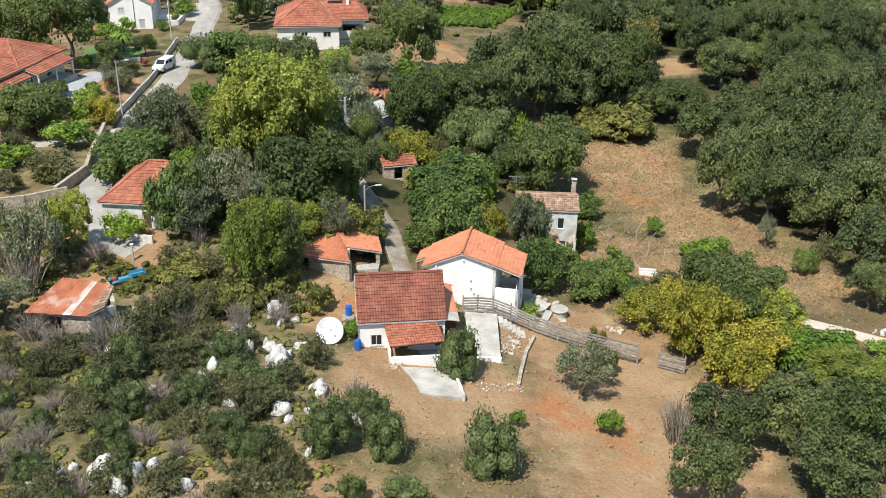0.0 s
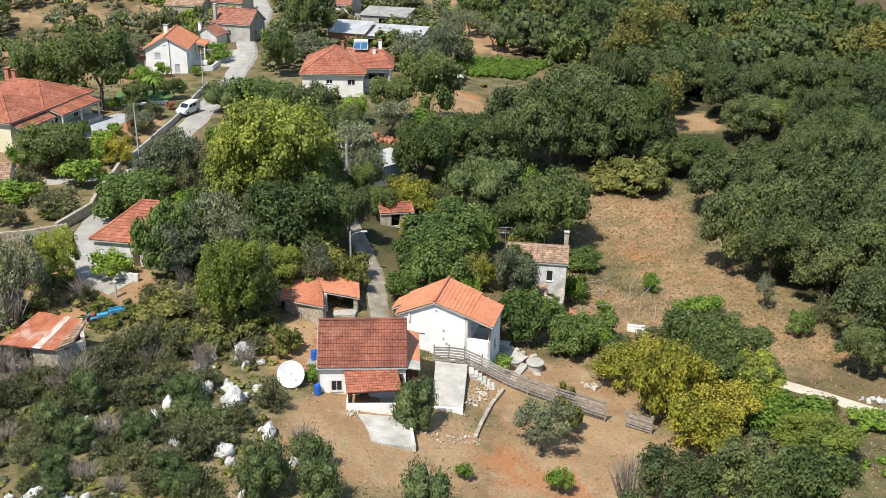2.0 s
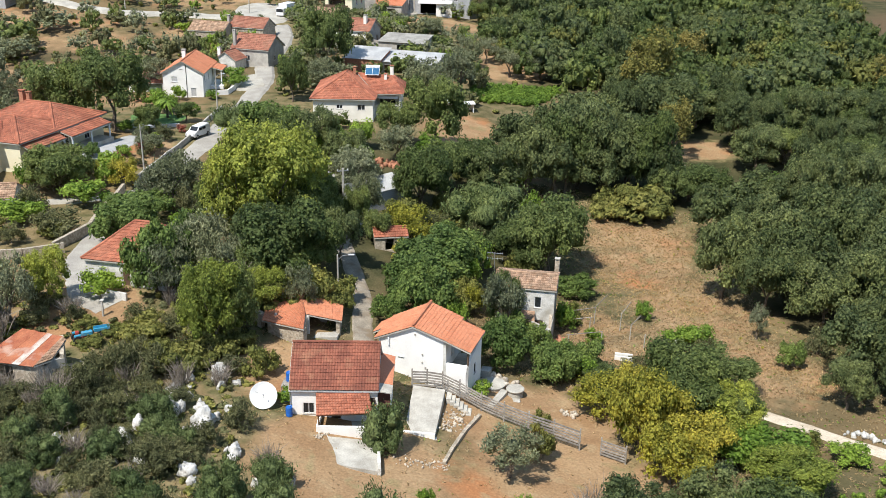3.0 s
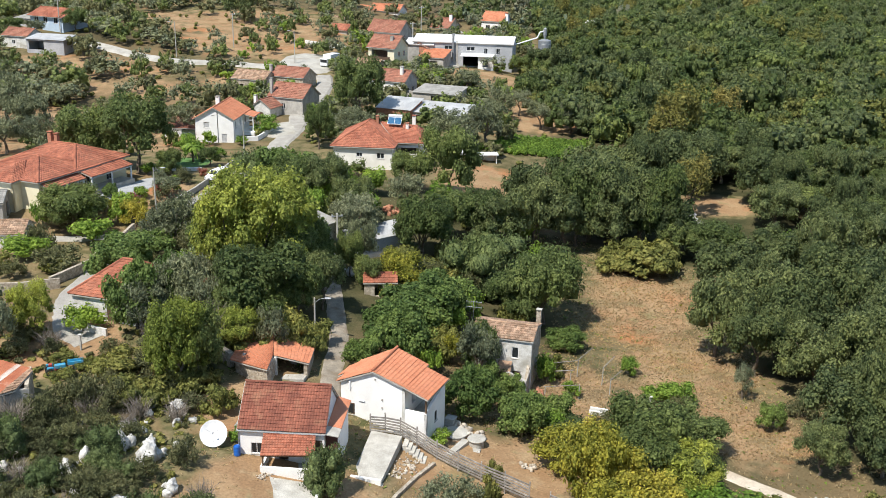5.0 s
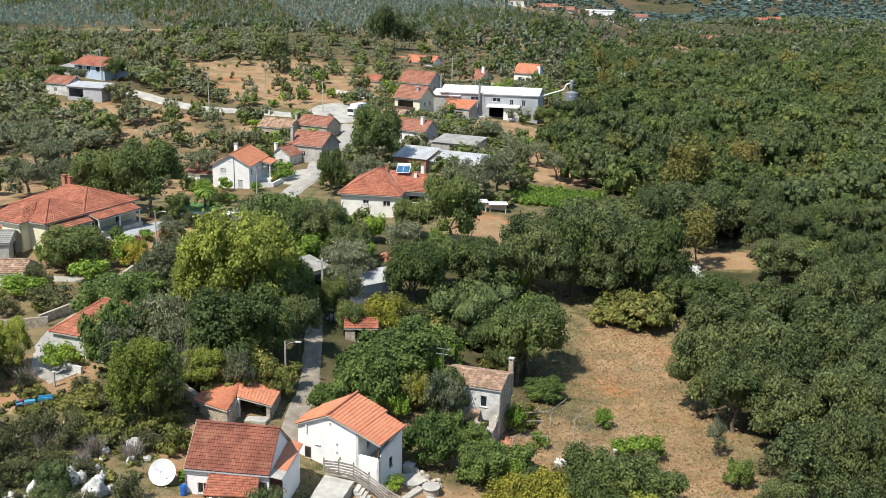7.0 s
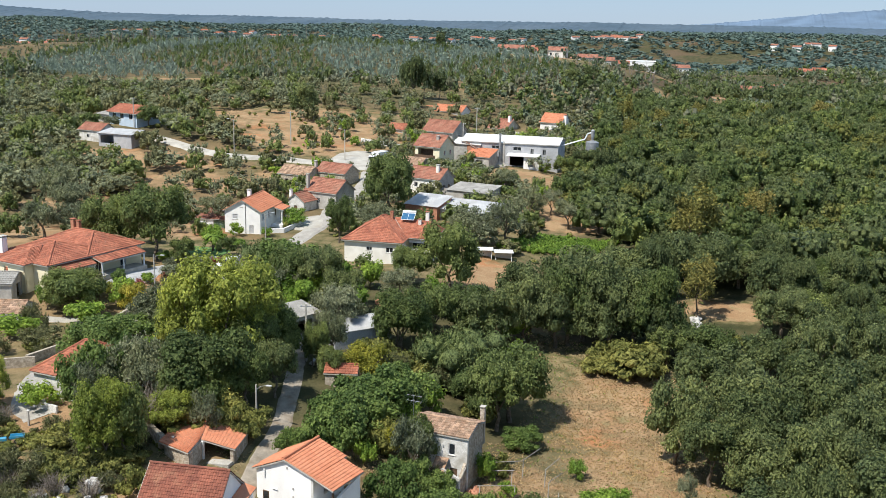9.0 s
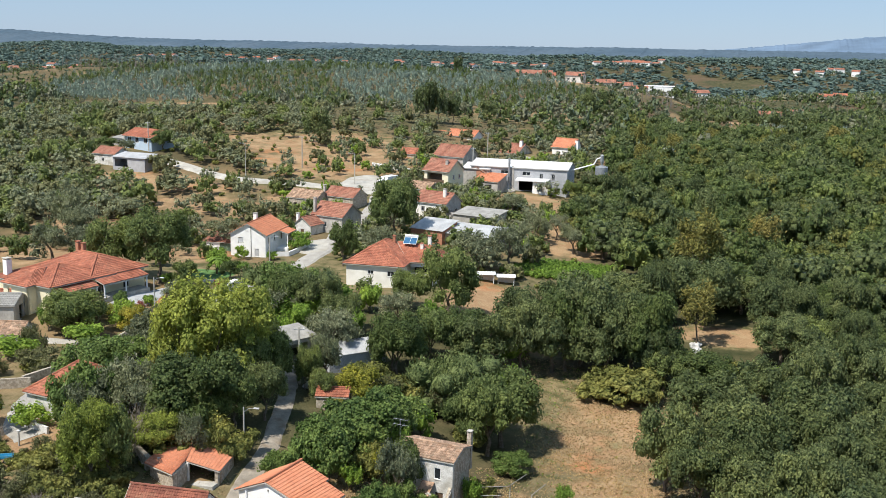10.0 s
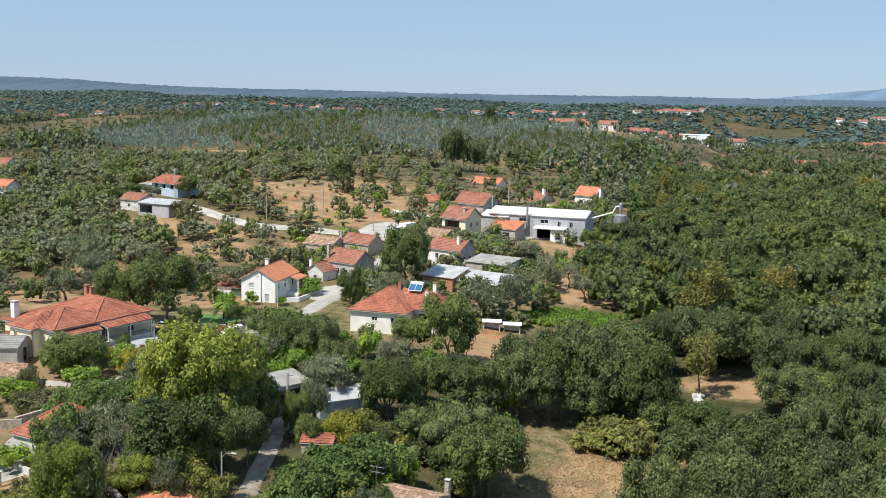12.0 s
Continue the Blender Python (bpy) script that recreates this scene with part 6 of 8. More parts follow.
    part("porch_beam", slab_shape([(2.8, -2.2, 2.5), (7.8, -2.2, 2.5), (7.8, -0.02, 2.9), (2.8, -0.02, 2.9)], 0.12), WHITE_SHEET, twin)
    for u in (3.0, 5.3, 7.6):
        part("porch_post", box(bmesh.new(), u - 0.08, -2.1, -1.0, u + 0.08, -1.94, 2.45), WHITE_PAINT, twin)
    house("white house with stepped orange roofs", -62.6, 333.6, -12, 8.0, 7.0, 10.0, 14.6, 16.2, "along", WHITE, TILE_NEW, [(0, 1.5, 2.0, 1.2, 1.2, "window"), (0, 5.0, 2.0, 1.2, 1.2, "window")], over=0.4, tile=(0.36, 0.5), group="village houses")
    house("upper wing of the white house with orange roof", -57.5, 330.4, -12, 10.5, 7.0, 10.4, 15.4, 17.2, "along", WHITE, TILE_NEW, [(0, 3.0, 2.4, 1.4, 1.2, "window")], over=0.4, tile=(0.36, 0.5), group="village houses")
    house("small grey house with red tile roof by a field", -59.4, 287.5, -10, 5.4, 5.0, 10.2, 13.0, 14.4, "along", GREY_RENDER, TILE_RED, [(0, 1.4, 1, 1, 1, "window")], over=0.3, tile=(0.36, 0.5), group="village houses")
    house("brown-roofed stone shed by a field", -64.7, 308.9, -10, 5.6, 5.0, 11.0, 13.6, 14.6, "along", STONE, TILE_ANCIENT, [], over=0.2, tile=(0.36, 0.5), group="village houses", name="outbuilding")
    car = house("house with brown roof and tall chimney", -34.0, 312.3, -20, 6.6, 8.0, 9.0, 12.4, 15.0, "along", OLD_WHITE, TILE_DULL, [(0, 2, 0.6, 1.4, 1.3, "window")], over=0.4, tile=(0.36, 0.5), group="village houses")
    chimney(car, 6.0, 3.0, 4.0, 7.4, 0.9, WHITE, TILE_RED)
    part("carport_roof", slab_shape([(-0.5, -3.0, 2.5), (6.6, -3.0, 2.5), (6.6, -0.4, 2.8), (-0.5, -0.4, 2.8)], 0.15), WHITE_SHEET, car)
    for u in (-0.3, 6.4):
        part("carport_post", box(bmesh.new(), u - 0.1, -2.9, -1.2, u + 0.1, -2.7, 2.4), WHITE_PAINT, car)
    olive_house = house("white house with orange roof among olives", -18.4, 318.5, -16, 7.0, 7.5, 10.6, 14.4, 16.8, "along", WHITE, TILE_NEW, [(0, 1.5, 1, 1.4, 1.3, "window"), (0, 4.2, 1, 1.4, 1.3, "window")], over=0.4, tile=(0.36, 0.5), group="village houses")
    chimney(olive_house, 7.6, 2.5, 2.6, 6.2, 1.0, WHITE, TILE_RED)
    house("pale blue house with white verandah", -141.0, 266.0, -18, 12.5, 9, 12.2, 16.4, 18.2, "along", BLUE_WALL, TILE_RED, [(0, 1.5, 2.2, 1.6, 1.6, "window"), (0, 5.0, 2.2, 1.6, 1.6, "window"), (0, 9.0, 2.2, 1.6, 1.6, "window"), (0, 2, 0.1, 2.4, 1.6, "open"), (1, 4.0, 2.6, 1.0, 1.1, "window")], over=0.7, tile=(0.4, 0.55), group="village houses")
    house("grey annex beside the pale blue house", -148.5, 270.0, -18, 7, 6, 12.0, 14.9, 15.8, "back", LIGHT_GREY, FIBRE, [], over=0.3, group="village houses", name="annex")
    house("cottage with red roof below the blue house", -137.0, 245.0, -10, 8, 6, 9.8, 13.0, 14.6, "along", OLD_WHITE, TILE_DULL, [(0, 3, 1, 1, 1, "window")], over=0.3, tile=(0.4, 0.55), group="village houses")
    house("open farm shed with pale sheet roof", -127.5, 240.5, -6, 11, 5, 10.0, 12.8, 13.6, "back", LIGHT_GREY, TIN, [(0, 0.6, 0.1, 4.5, 2.2, "open")], over=0.4, group="village houses", name="farm_shed")
    house("white house with solar roof below vines", -189.0, 243.0, 4, 11, 8, 10.5, 14.2, 16.2, "along", WHITE, TILE_NEW, [(0, 2, 1.5, 1.4, 1.4, "window"), (0, 8, 1.5, 1.4, 1.4, "window")], over=0.5, tile=(0.4, 0.55), group="village houses")
    house("white house with red roof and carport", -226.0, 283.0, 2, 11, 8, 13.5, 17.2, 19.4, "along", WHITE, TILE_DULL, [(0, 3, 1.2, 1.4, 1.4, "window")], over=0.5, tile=(0.4, 0.55), group="village houses")


village()


# far houses over the hills and in the valley, each a plain small house
def far_houses():
    rng = random.Random(5)
    spots = [(-96, 604, 22, 7, 8, 0), (-82, 618, 12, 9, 14, 1), (-66, 606, 11, 7, -6, 0), (-52, 640, 12, 8, 5, 0), (-40, 648, 10, 7, 10, 0), (-62, 650, 9, 8, 0, 0),
             (-47, 700, 10, 8, 4, 0), (-32, 678, 9, 7, 12, 1), (-22, 752, 11, 8, -8, 2), (2, 752, 13, 9, 22, 2), (88, 806, 13, 9, -12, 1), (104, 830, 10, 8, 6, 1),
             (66, 640, 12, 7, 5, 0), (46, 622, 14, 5, -4, 0), (-78, 842, 11, 8, 10, 0), (-60, 860, 12, 8, -5, 2)]
    for gx0, gy0, count, wide, deep in ((-760, 1075, 20, 75, 40), (-640, 1090, 13, 60, 36), (-560, 1105, 6, 50, 30), (-905, 1120, 7, 50, 30), (-584, 1375, 10, 60, 30), (-420, 1420, 7, 70, 30), (-139, 1619, 14, 62, 26), (-300, 1560, 6, 60, 20), (-820, 1500, 8, 120, 40), (120, 1500, 5, 60, 30)):
        spots += [(gx0 + rng.uniform(-1, 1) * wide, gy0 + rng.uniform(-1, 1) * deep, rng.uniform(9, 14), rng.uniform(8, 10), rng.uniform(-30, 30), rng.choice((0, 1, 2, 2))) for _ in range(count)]
    for x, y, w, d, turn, look_of in spots:
        z = float(rough_z(x, y)) - 0.3
        h = rng.uniform(3.0, 4.0) if y < 1000 else rng.uniform(5, 7.5)
        house("far small house with pale walls and clay roof", x, y, turn, w, d, z, z + h, z + h + 1.9, "along", OLD_WHITE if look_of == 0 else WHITE, TILE_RED if look_of == 1 else TILE_DULL, [(0, 1.5, 1, 1.4, 1.4, "window"), (0, 5, 1, 1.4, 1.4, "window")], over=0.4, tile=(1.2, 1.4), group="far houses")
    z = float(rough_z(-22, 694))
    house("white flat-roofed modern building far off", -27, 690, 3, 20, 12, z, z + 6.0, z + 6.4, "back", WHITE, WHITE_SHEET, [(0, 2, 1, 4, 1.6, "window"), (0, 9, 1, 3, 1.6, "window"), (0, 14, 0.2, 4, 2.6, "shutter")], over=0.2, name="hall_building")
    z = float(rough_z(8, 356))
    house("low shed with white sheet roof among trees", 5, 354, -4, 12, 6, z, z + 3.0, z + 3.5, "back", WHITE, WHITE_SHEET, [(0, 2, 0.2, 3, 2.2, "open")], over=0.3, name="farm_shed")


far_houses()


# ---- trees and shrubs, one by one ----
plant("walnut", -17.2, 103.2, 14.3, 6.4)
plant("oak", -13.8, 92.5, 8.6, 5.1)
plant("oak", -22.7, 102.8, 7.6, 4.0)
plant("oak", -10.7, 95.1, 7.1, 2.7)
plant("fig", 0.6, 92.4, 5.6, 3.2)
plant("fig", 0.5, 103.1, 5.5, 4.8)
plant("fig", 3.0, 108.6, 5.5, 3.4)
plant("broom", 6.8, 128.6, 5.8, 5.6)
plant("oak", 14.6, 116.6, 9.8, 5.1)
plant("oak", 10.9, 115.3, 6.0, 3.9)
plant("fig", 9.1, 86.1, 5.0, 2.7)
plant("bright", 4.1, 92.6, 3.0, 1.5)
plant("fig", 14.1, 85.0, 3.9, 2.5)
plant("fig", 17.2, 87.9, 3.3, 2.2)
plant("yellow", 18.9, 79.0, 3.7, 3.1)
plant("yellow", 21.5, 80.1, 4.2, 2.3)
plant("oak", 25.6, 81.2, 6.8, 4.0)
plant("bright", 28.2, 95.2, 2.3, 2.3)
plant("bright", 24.9, 102.1, 2.3, 1.1)
plant("olive", 36.5, 98.1, 4.0, 1.2)
plant("fig", 17.6, 108.7, 2.7, 2.6)
plant("holm", 35.0, 109.9, 10.3, 4.2)
plant("holm", 38.8, 104.9, 8.2, 3.6)
plant("holm", 38.9, 127.2, 8.3, 5.4)
plant("holm", 43.8, 111.5, 9.6, 4.8)
plant("holm", 51.0, 121.3, 10.9, 5.6)
plant("holm", 44.1, 100.5, 7.7, 4.1)
plant("holm", 49.2, 99.6, 10.3, 3.8)
plant("holm", 44.7, 88.7, 7.7, 4.3)
plant("holm", 46.8, 82.9, 6.1, 3.0)
plant("holm", 41.2, 82.3, 4.8, 2.4)
plant("fig", 38.3, 91.4, 2.8, 1.5)
plant("holm", 11.1, 146.3, 11.4, 5.3)
plant("holm", 19.1, 146.0, 13.8, 6.0)
plant("holm", 27.1, 144.4, 11.2, 5.8)
plant("holm", 15.8, 141.9, 9.4, 5.5)
plant("holm", 23.6, 141.8, 8.5, 4.6)
plant("holm", 24.3, 166.3, 9.0, 6.3)
plant("holm", 30.9, 141.8, 8.7, 3.4)
plant("oak", 4.0, 136.2, 8.6, 3.9)
plant("oak", -2.3, 125.0, 9.0, 4.2)
plant("olive", -10.6, 126.6, 5.6, 2.9)
plant("oak", -2.9, 150.6, 11.5, 5.0)
plant("fig", -28.1, 145.3, 6.6, 5.2)
plant("holm", -19.5, 137.1, 8.1, 3.8)
plant("holm", -14.3, 133.9, 5.9, 3.3)
plant("olive", -7.7, 139.9, 5.7, 2.9)
plant("olive", -34.0, 120.3, 6.4, 3.5)
plant("olive", -35.7, 115.2, 5.3, 2.5)
plant("fig", -35.6, 109.7, 3.9, 4.3)
plant("bright", -31.2, 87.4, 2.8, 2.3)
plant("olive", -19.7, 90.3, 6.3, 2.7)
plant("olive", -24.5, 87.8, 5.3, 2.3)
plant("dead", -18.0, 89.8, 4.0, 1.8)
plant("walnut", -17.3, 79.0, 8.0, 3.0)
plant("oak", -15.8, 90.0, 5.8, 2.5)
plant("oak", -12.7, 92.8, 4.9, 2.5)
plant("bramble", -12.6, 87.7, 3.7, 4.1)
plant("bramble", -15.9, 87.0, 2.8, 2.6)
plant("bramble", -11.0, 90.4, 2.7, 2.8)
plant("bramble", -9.0, 88.0, 3.4, 2.1)
plant("bramble", 4.7, 97.2, 3.4, 2.5)
plant("bramble", -2.7, 118.2, 3.6, 4.0)
plant("bramble", 0.8, 119.7, 3.1, 2.9)
plant("bramble", 28.3, 136.2, 4.4, 4.9)
plant("bramble", 25.2, 136.7, 3.7, 4.1)
plant("oak", -53.0, 146.8, 12.8, 5.9)
plant("oak", -62.2, 147.2, 10.2, 5.1)
plant("olive", -96.0, 179.5, 10.3, 5.0)
plant("olive", -86.0, 170.3, 8.6, 4.4)
plant("olive", -78.3, 160.4, 6.3, 3.3)
plant("olive", -82.2, 156.2, 7.0, 3.5)
plant("olive", -59.0, 179.1, 6.2, 3.7)
plant("bright", -44.2, 184.1, 3.5, 3.0)
plant("oak", -31.0, 174.6, 8.9, 2.8)
plant("oak", -28.5, 196.5, 13.5, 5.6)
plant("olive", -27.4, 185.9, 5.5, 3.8)
plant("olive", -7.0, 181.8, 7.2, 4.8)
plant("olive", -1.2, 186.2, 9.0, 3.7)
plant("olive", -0.8, 208.7, 7.2, 3.1)
plant("olive", 7.9, 206.2, 6.0, 2.9)
plant("olive", 14.3, 206.1, 6.6, 3.1)
plant("olive", 2.8, 214.7, 5.7, 2.7)
plant("olive", -10.8, 229.6, 4.8, 3.2)
plant("holm", 3.5, 261.5, 7.5, 4.0)
plant("holm", 8.5, 262.0, 8.5, 4.5)
plant("oak", -0.8, 256.5, 5.5, 3.0)
plant("oak", -30.0, 238.5, 4.5, 2.6)
plant("bright", -22.0, 244.0, 2.6, 2.4)
plant("oak", -18.0, 236.0, 3.4, 2.6)
plant("yellow", -42.8, 123.6, 4.1, 2.2)
plant("oak", -141.5, 257.0, 5.0, 3.4)
plant("olive", -134.0, 256.0, 4.6, 3.0)
plant("oak", -126.5, 264.5, 6.5, 4.0)
plant("olive", -147.0, 261.0, 4.2, 2.8)
plant("bright", -54.6, 120.2, 3.7, 1.7)
plant("shrub", -53.0, 126.4, 3.6, 3.3)
plant("shrub", -35.4, 103.6, 3.1, 2.9)
plant("bright", -44.6, 115.2, 3.6, 3.6)
plant("shrub", -43.7, 103.8, 3.0, 3.3)
plant("bright", -49.3, 107.3, 3.0, 3.1)
plant("shrub", -51.3, 120.4, 3.3, 3.3)
plant("bright", -50.3, 162.0, 3.7, 2.3)
plant("bright", -51.5, 172.9, 2.6, 1.5)
plant("bright", -45.7, 174.3, 1.7, 1.3)
plant("oak", -47.1, 145.3, 4.7, 2.3)
plant("pine", 34.1, 184.0, 16.1, 5.0)
plant("pine", 35.6, 159.2, 10.3, 3.2)
plant("olive", -24.4, 134.7, 5.6, 3.4)
plant("broom", -33.3, 147.8, 5.8, 4.2)
plant("holm", 35.9, 169.8, 11.3, 5.9)
plant("oak", -19.0, 103.9, 7.7, 3.4)
plant("shrub", 29.7, 90.1, 3.3, 1.5)
plant("shrub", 41.9, 94.8, 3.0, 1.8)
plant("shrub", -12.4, 125.9, 3.5, 2.8)
plant("oak", -9.1, 149.8, 6.5, 3.2)
plant("broom", 0.1, 66.5, 4.2, 1.9)
plant("broom", -5.7, 54.1, 3.6, 1.6)
plant("broom", -6.8, 58.4, 2.8, 1.7)
plant("broom", 1.7, 53.7, 4.8, 2.2)
plant("broom", -9.4, 54.4, 4.1, 1.9)
plant("broom", -7.6, 49.0, 2.1, 1.0)
plant("broom", -4.3, 49.3, 1.6, 1.8)
plant("dead", -7.8, 60.6, 2.2, 1.4)
plant("olive", 10.2, 66.0, 4.1, 2.6)
plant("bright", 11.2, 60.1, 2.3, 1.1)
plant("shrub", -11.1, 50.5, 1.8, 0.8)
plant("yellow", 21.1, 72.4, 7.4, 2.8)
plant("yellow", 23.0, 67.6, 4.8, 3.0)
plant("oak", 29.8, 83.6, 4.8, 3.6)
plant("bright", 29.5, 95.3, 2.7, 2.2)
plant("bright", 31.9, 71.5, 2.9, 3.2)
plant("oak", 29.3, 76.1, 4.6, 2.7)
plant("walnut", 32.1, 66.4, 3.7, 3.5)
plant("holm", 24.9, 58.3, 6.0, 3.3)
plant("oak", 27.9, 55.8, 7.2, 3.6)
plant("holm", 19.5, 58.3, 5.3, 3.3)
plant("holm", 24.8, 51.8, 5.3, 3.2)
plant("dead", 16.4, 59.5, 4.4, 2.0)
plant("holm", 15.9, 51.8, 5.6, 2.4)
plant("bright", 4.1, 59.8, 1.5, 0.7)
plant("bramble", -17.8, 80.3, 2.8, 3.1)
plant("bramble", -19.7, 75.5, 2.7, 3.0)
plant("bramble", -23.8, 79.8, 2.4, 2.6)
plant("shrub", -11.1, 65.7, 2.6, 1.4)
plant("shrub", -23.3, 72.4, 3.9, 1.8)
plant("olive", -37.1, 80.3, 7.7, 2.7)
plant("dead", -37.7, 78.1, 4.7, 2.2)
plant("walnut", -35.6, 85.2, 6.0, 2.3)
plant("dead", -17.2, 85.1, 5.3, 3.0)
plant("oak", -15.6, 79.4, 8.1, 2.5)
plant("walnut", -14.4, 85.9, 4.7, 2.7)
plant("bright", 7.4, 79.2, 1.4, 1.2)
plant("shrub", -43.6, 135.7, 2.4, 2.0)
plant("bright", -46.5, 133.9, 1.7, 1.1)
plant("bright", -51.5, 133.2, 1.6, 0.7)
plant("shrub", -44.3, 143.2, 2.5, 1.9)
plant("bright", -54.1, 168.0, 2.9, 2.2)
plant("olive", -57.5, 144.3, 2.2, 1.2)
plant("oak", -9.4, 110.7, 4.0, 1.2)
plant("olive", -8.4, 114.5, 6.8, 2.1)
plant("bramble", -4.8, 121.0, 2.8, 3.0)
plant("oak", -13.3, 110.5, 6.5, 2.1)
plant("olive", -33.2, 115.5, 7.2, 3.5)
plant("fig", -34.0, 101.6, 5.6, 4.0)
plant("olive", -22.2, 92.6, 7.6, 2.7)
plant("walnut", -16.8, 78.3, 9.0, 3.0)
plant("bramble", -15.9, 88.2, 3.0, 3.4)
plant("bramble", -12.2, 89.8, 3.0, 3.4)
plant("bramble", -8.2, 91.0, 2.6, 2.4)
plant("bramble", -7.6, 88.4, 2.2, 1.8)
plant("fig", -2.2, 89.0, 3.2, 2.1)
plant("oak", -12.9, 108.6, 7.4, 2.8)
plant("holm", -9.2, 99.6, 6.6, 2.6)
plant("holm", -16.4, 92.8, 8.1, 2.8)
plant("holm", -13.0, 95.2, 7.3, 3.3)
plant("walnut", -19.0, 112.9, 11.9, 4.4)
plant("walnut", -20.6, 101.5, 12.7, 4.1)
plant("oak", -50.0, 120.1, 6.6, 4.7)
plant("olive", -11.7, 123.7, 7.0, 3.5)
plant("oak", -9.0, 111.0, 5.9, 1.8)
plant("oak", -6.3, 108.9, 4.1, 1.8)
plant("fig", -0.6, 96.4, 4.6, 3.6)
plant("fig", 1.1, 99.5, 4.5, 3.8)
plant("yellow", -2.8, 112.1, 5.1, 3.5)
plant("oak", -2.9, 124.8, 8.5, 3.7)
plant("oak", -0.1, 132.9, 8.2, 4.0)
plant("broom", 4.9, 121.0, 7.0, 5.2)
plant("oak", 13.7, 112.2, 9.4, 4.1)
plant("holm", 6.2, 134.2, 9.2, 4.4)
plant("holm", 11.6, 140.0, 11.5, 4.6)
plant("oak", 17.7, 143.4, 12.7, 4.6)
plant("holm", 23.5, 142.9, 12.5, 5.0)
plant("oak", 29.9, 143.1, 13.6, 4.6)
plant("bramble", 27.7, 136.0, 4.3, 4.8)
plant("fig", 3.3, 109.1, 5.2, 3.4)
plant("oak", -23.8, 136.4, 7.9, 3.6)
plant("bramble", 23.1, 135.5, 3.0, 3.2)
plant("yellow", -2.3, 105.1, 2.8, 2.0)
plant("oak", 10.0, 98.0, 5.2, 1.6)
plant("fig", 14.4, 85.8, 3.5, 2.5)
plant("broom", 18.9, 85.2, 2.3, 2.6)
plant("bright", 17.1, 86.5, 2.5, 1.7)
plant("shrub", 22.2, 86.9, 2.2, 1.7)
plant("olive", -10.6, 86.1, 5.3, 1.7)
plant("broom", -25.2, 64.2, 3.4, 1.7)
plant("broom", -26.3, 60.2, 3.0, 1.6)
plant("bright", -8.5, 71.2, 1.5, 1.2)
plant("bramble", -15.8, 79.2, 2.4, 2.6)
plant("bramble", -18.2, 76.2, 2.3, 2.3)
plant("bramble", -12.0, 75.3, 2.8, 1.8)
plant("shrub", -21.2, 72.7, 3.2, 2.0)
plant("shrub", -24.8, 69.3, 3.2, 2.0)
plant("dead", -27.7, 68.3, 3.2, 2.0)
plant("bramble", 12.8, 69.7, 2.7, 1.2)
plant("bramble", 12.8, 74.0, 2.2, 1.0)
plant("oak", 9.1, 95.1, 6.5, 2.1)
plant("yellow", 5.9, 97.0, 3.4, 1.3)
plant("bright", 18.7, 94.9, 1.6, 1.1)
plant("olive", 9.2, 93.0, 7.2, 2.3)
plant("shrub", 11.5, 92.5, 2.6, 1.5)
plant("fig", 12.4, 91.2, 3.2, 2.0)
plant("fig", 9.6, 91.4, 3.6, 2.0)
plant("bright", 15.9, 97.5, 3.4, 1.2)
plant("bramble", 16.3, 100.5, 2.2, 1.8)
plant("fig", -26.2, 88.8, 7.4, 3.1)
plant("fig", -24.6, 92.0, 7.0, 2.8)
plant("olive", -24.6, 88.6, 6.2, 2.7)
plant("olive", -23.0, 91.5, 6.6, 2.6)
plant("bramble", 37.0, 148.0, 1.6, 2.2)
plant("bramble", 41.0, 150.0, 1.5, 2.0)
plant("bright", 38.5, 72.5, 1.6, 2.0)
plant("bright", 42.0, 69.5, 1.4, 2.2)
plant("bramble", 35.5, 75.0, 1.3, 1.8)
plant("bramble", 45.5, 66.5, 1.5, 2.4)
plant("bright", 48.0, 71.5, 1.8, 2.2)
plant("bramble", 45.0, 76.5, 1.5, 1.6)
plant("shrub", -27.2, 70.6, 2.2, 1.8)
plant("shrub", -29.5, 68.6, 1.6, 1.5)
plant("dead", -32.0, 69.0, 2.2, 1.6)
plant("shrub", -25.5, 72.8, 2.4, 1.6)
plant("dead", -34.5, 70.0, 2.6, 1.6)
plant("dead", -22.5, 71.5, 2.6, 1.5)
plant("olive", -37.5, 72.5, 5.0, 2.6)
plant("yellow", 22.5, 73.5, 5.5, 3.4)
plant("yellow", 25.5, 70.0, 4.6, 3.0)
plant("bright", 29.5, 71.0, 3.2, 2.6)
plant("bright", 33.0, 68.5, 3.0, 2.8)
plant("walnut", 29.0, 75.5, 5.0, 3.0)
plant("oak", 25.5, 76.5, 6.4, 3.2)
plant("oak", -13.9, 103.5, 8.0, 3.2)
plant("oak", -15.0, 109.5, 7.6, 3.0)
plant("oak", -19.8, 112.5, 8.2, 3.4)
plant("olive", -8.6, 115.5, 5.0, 2.0)


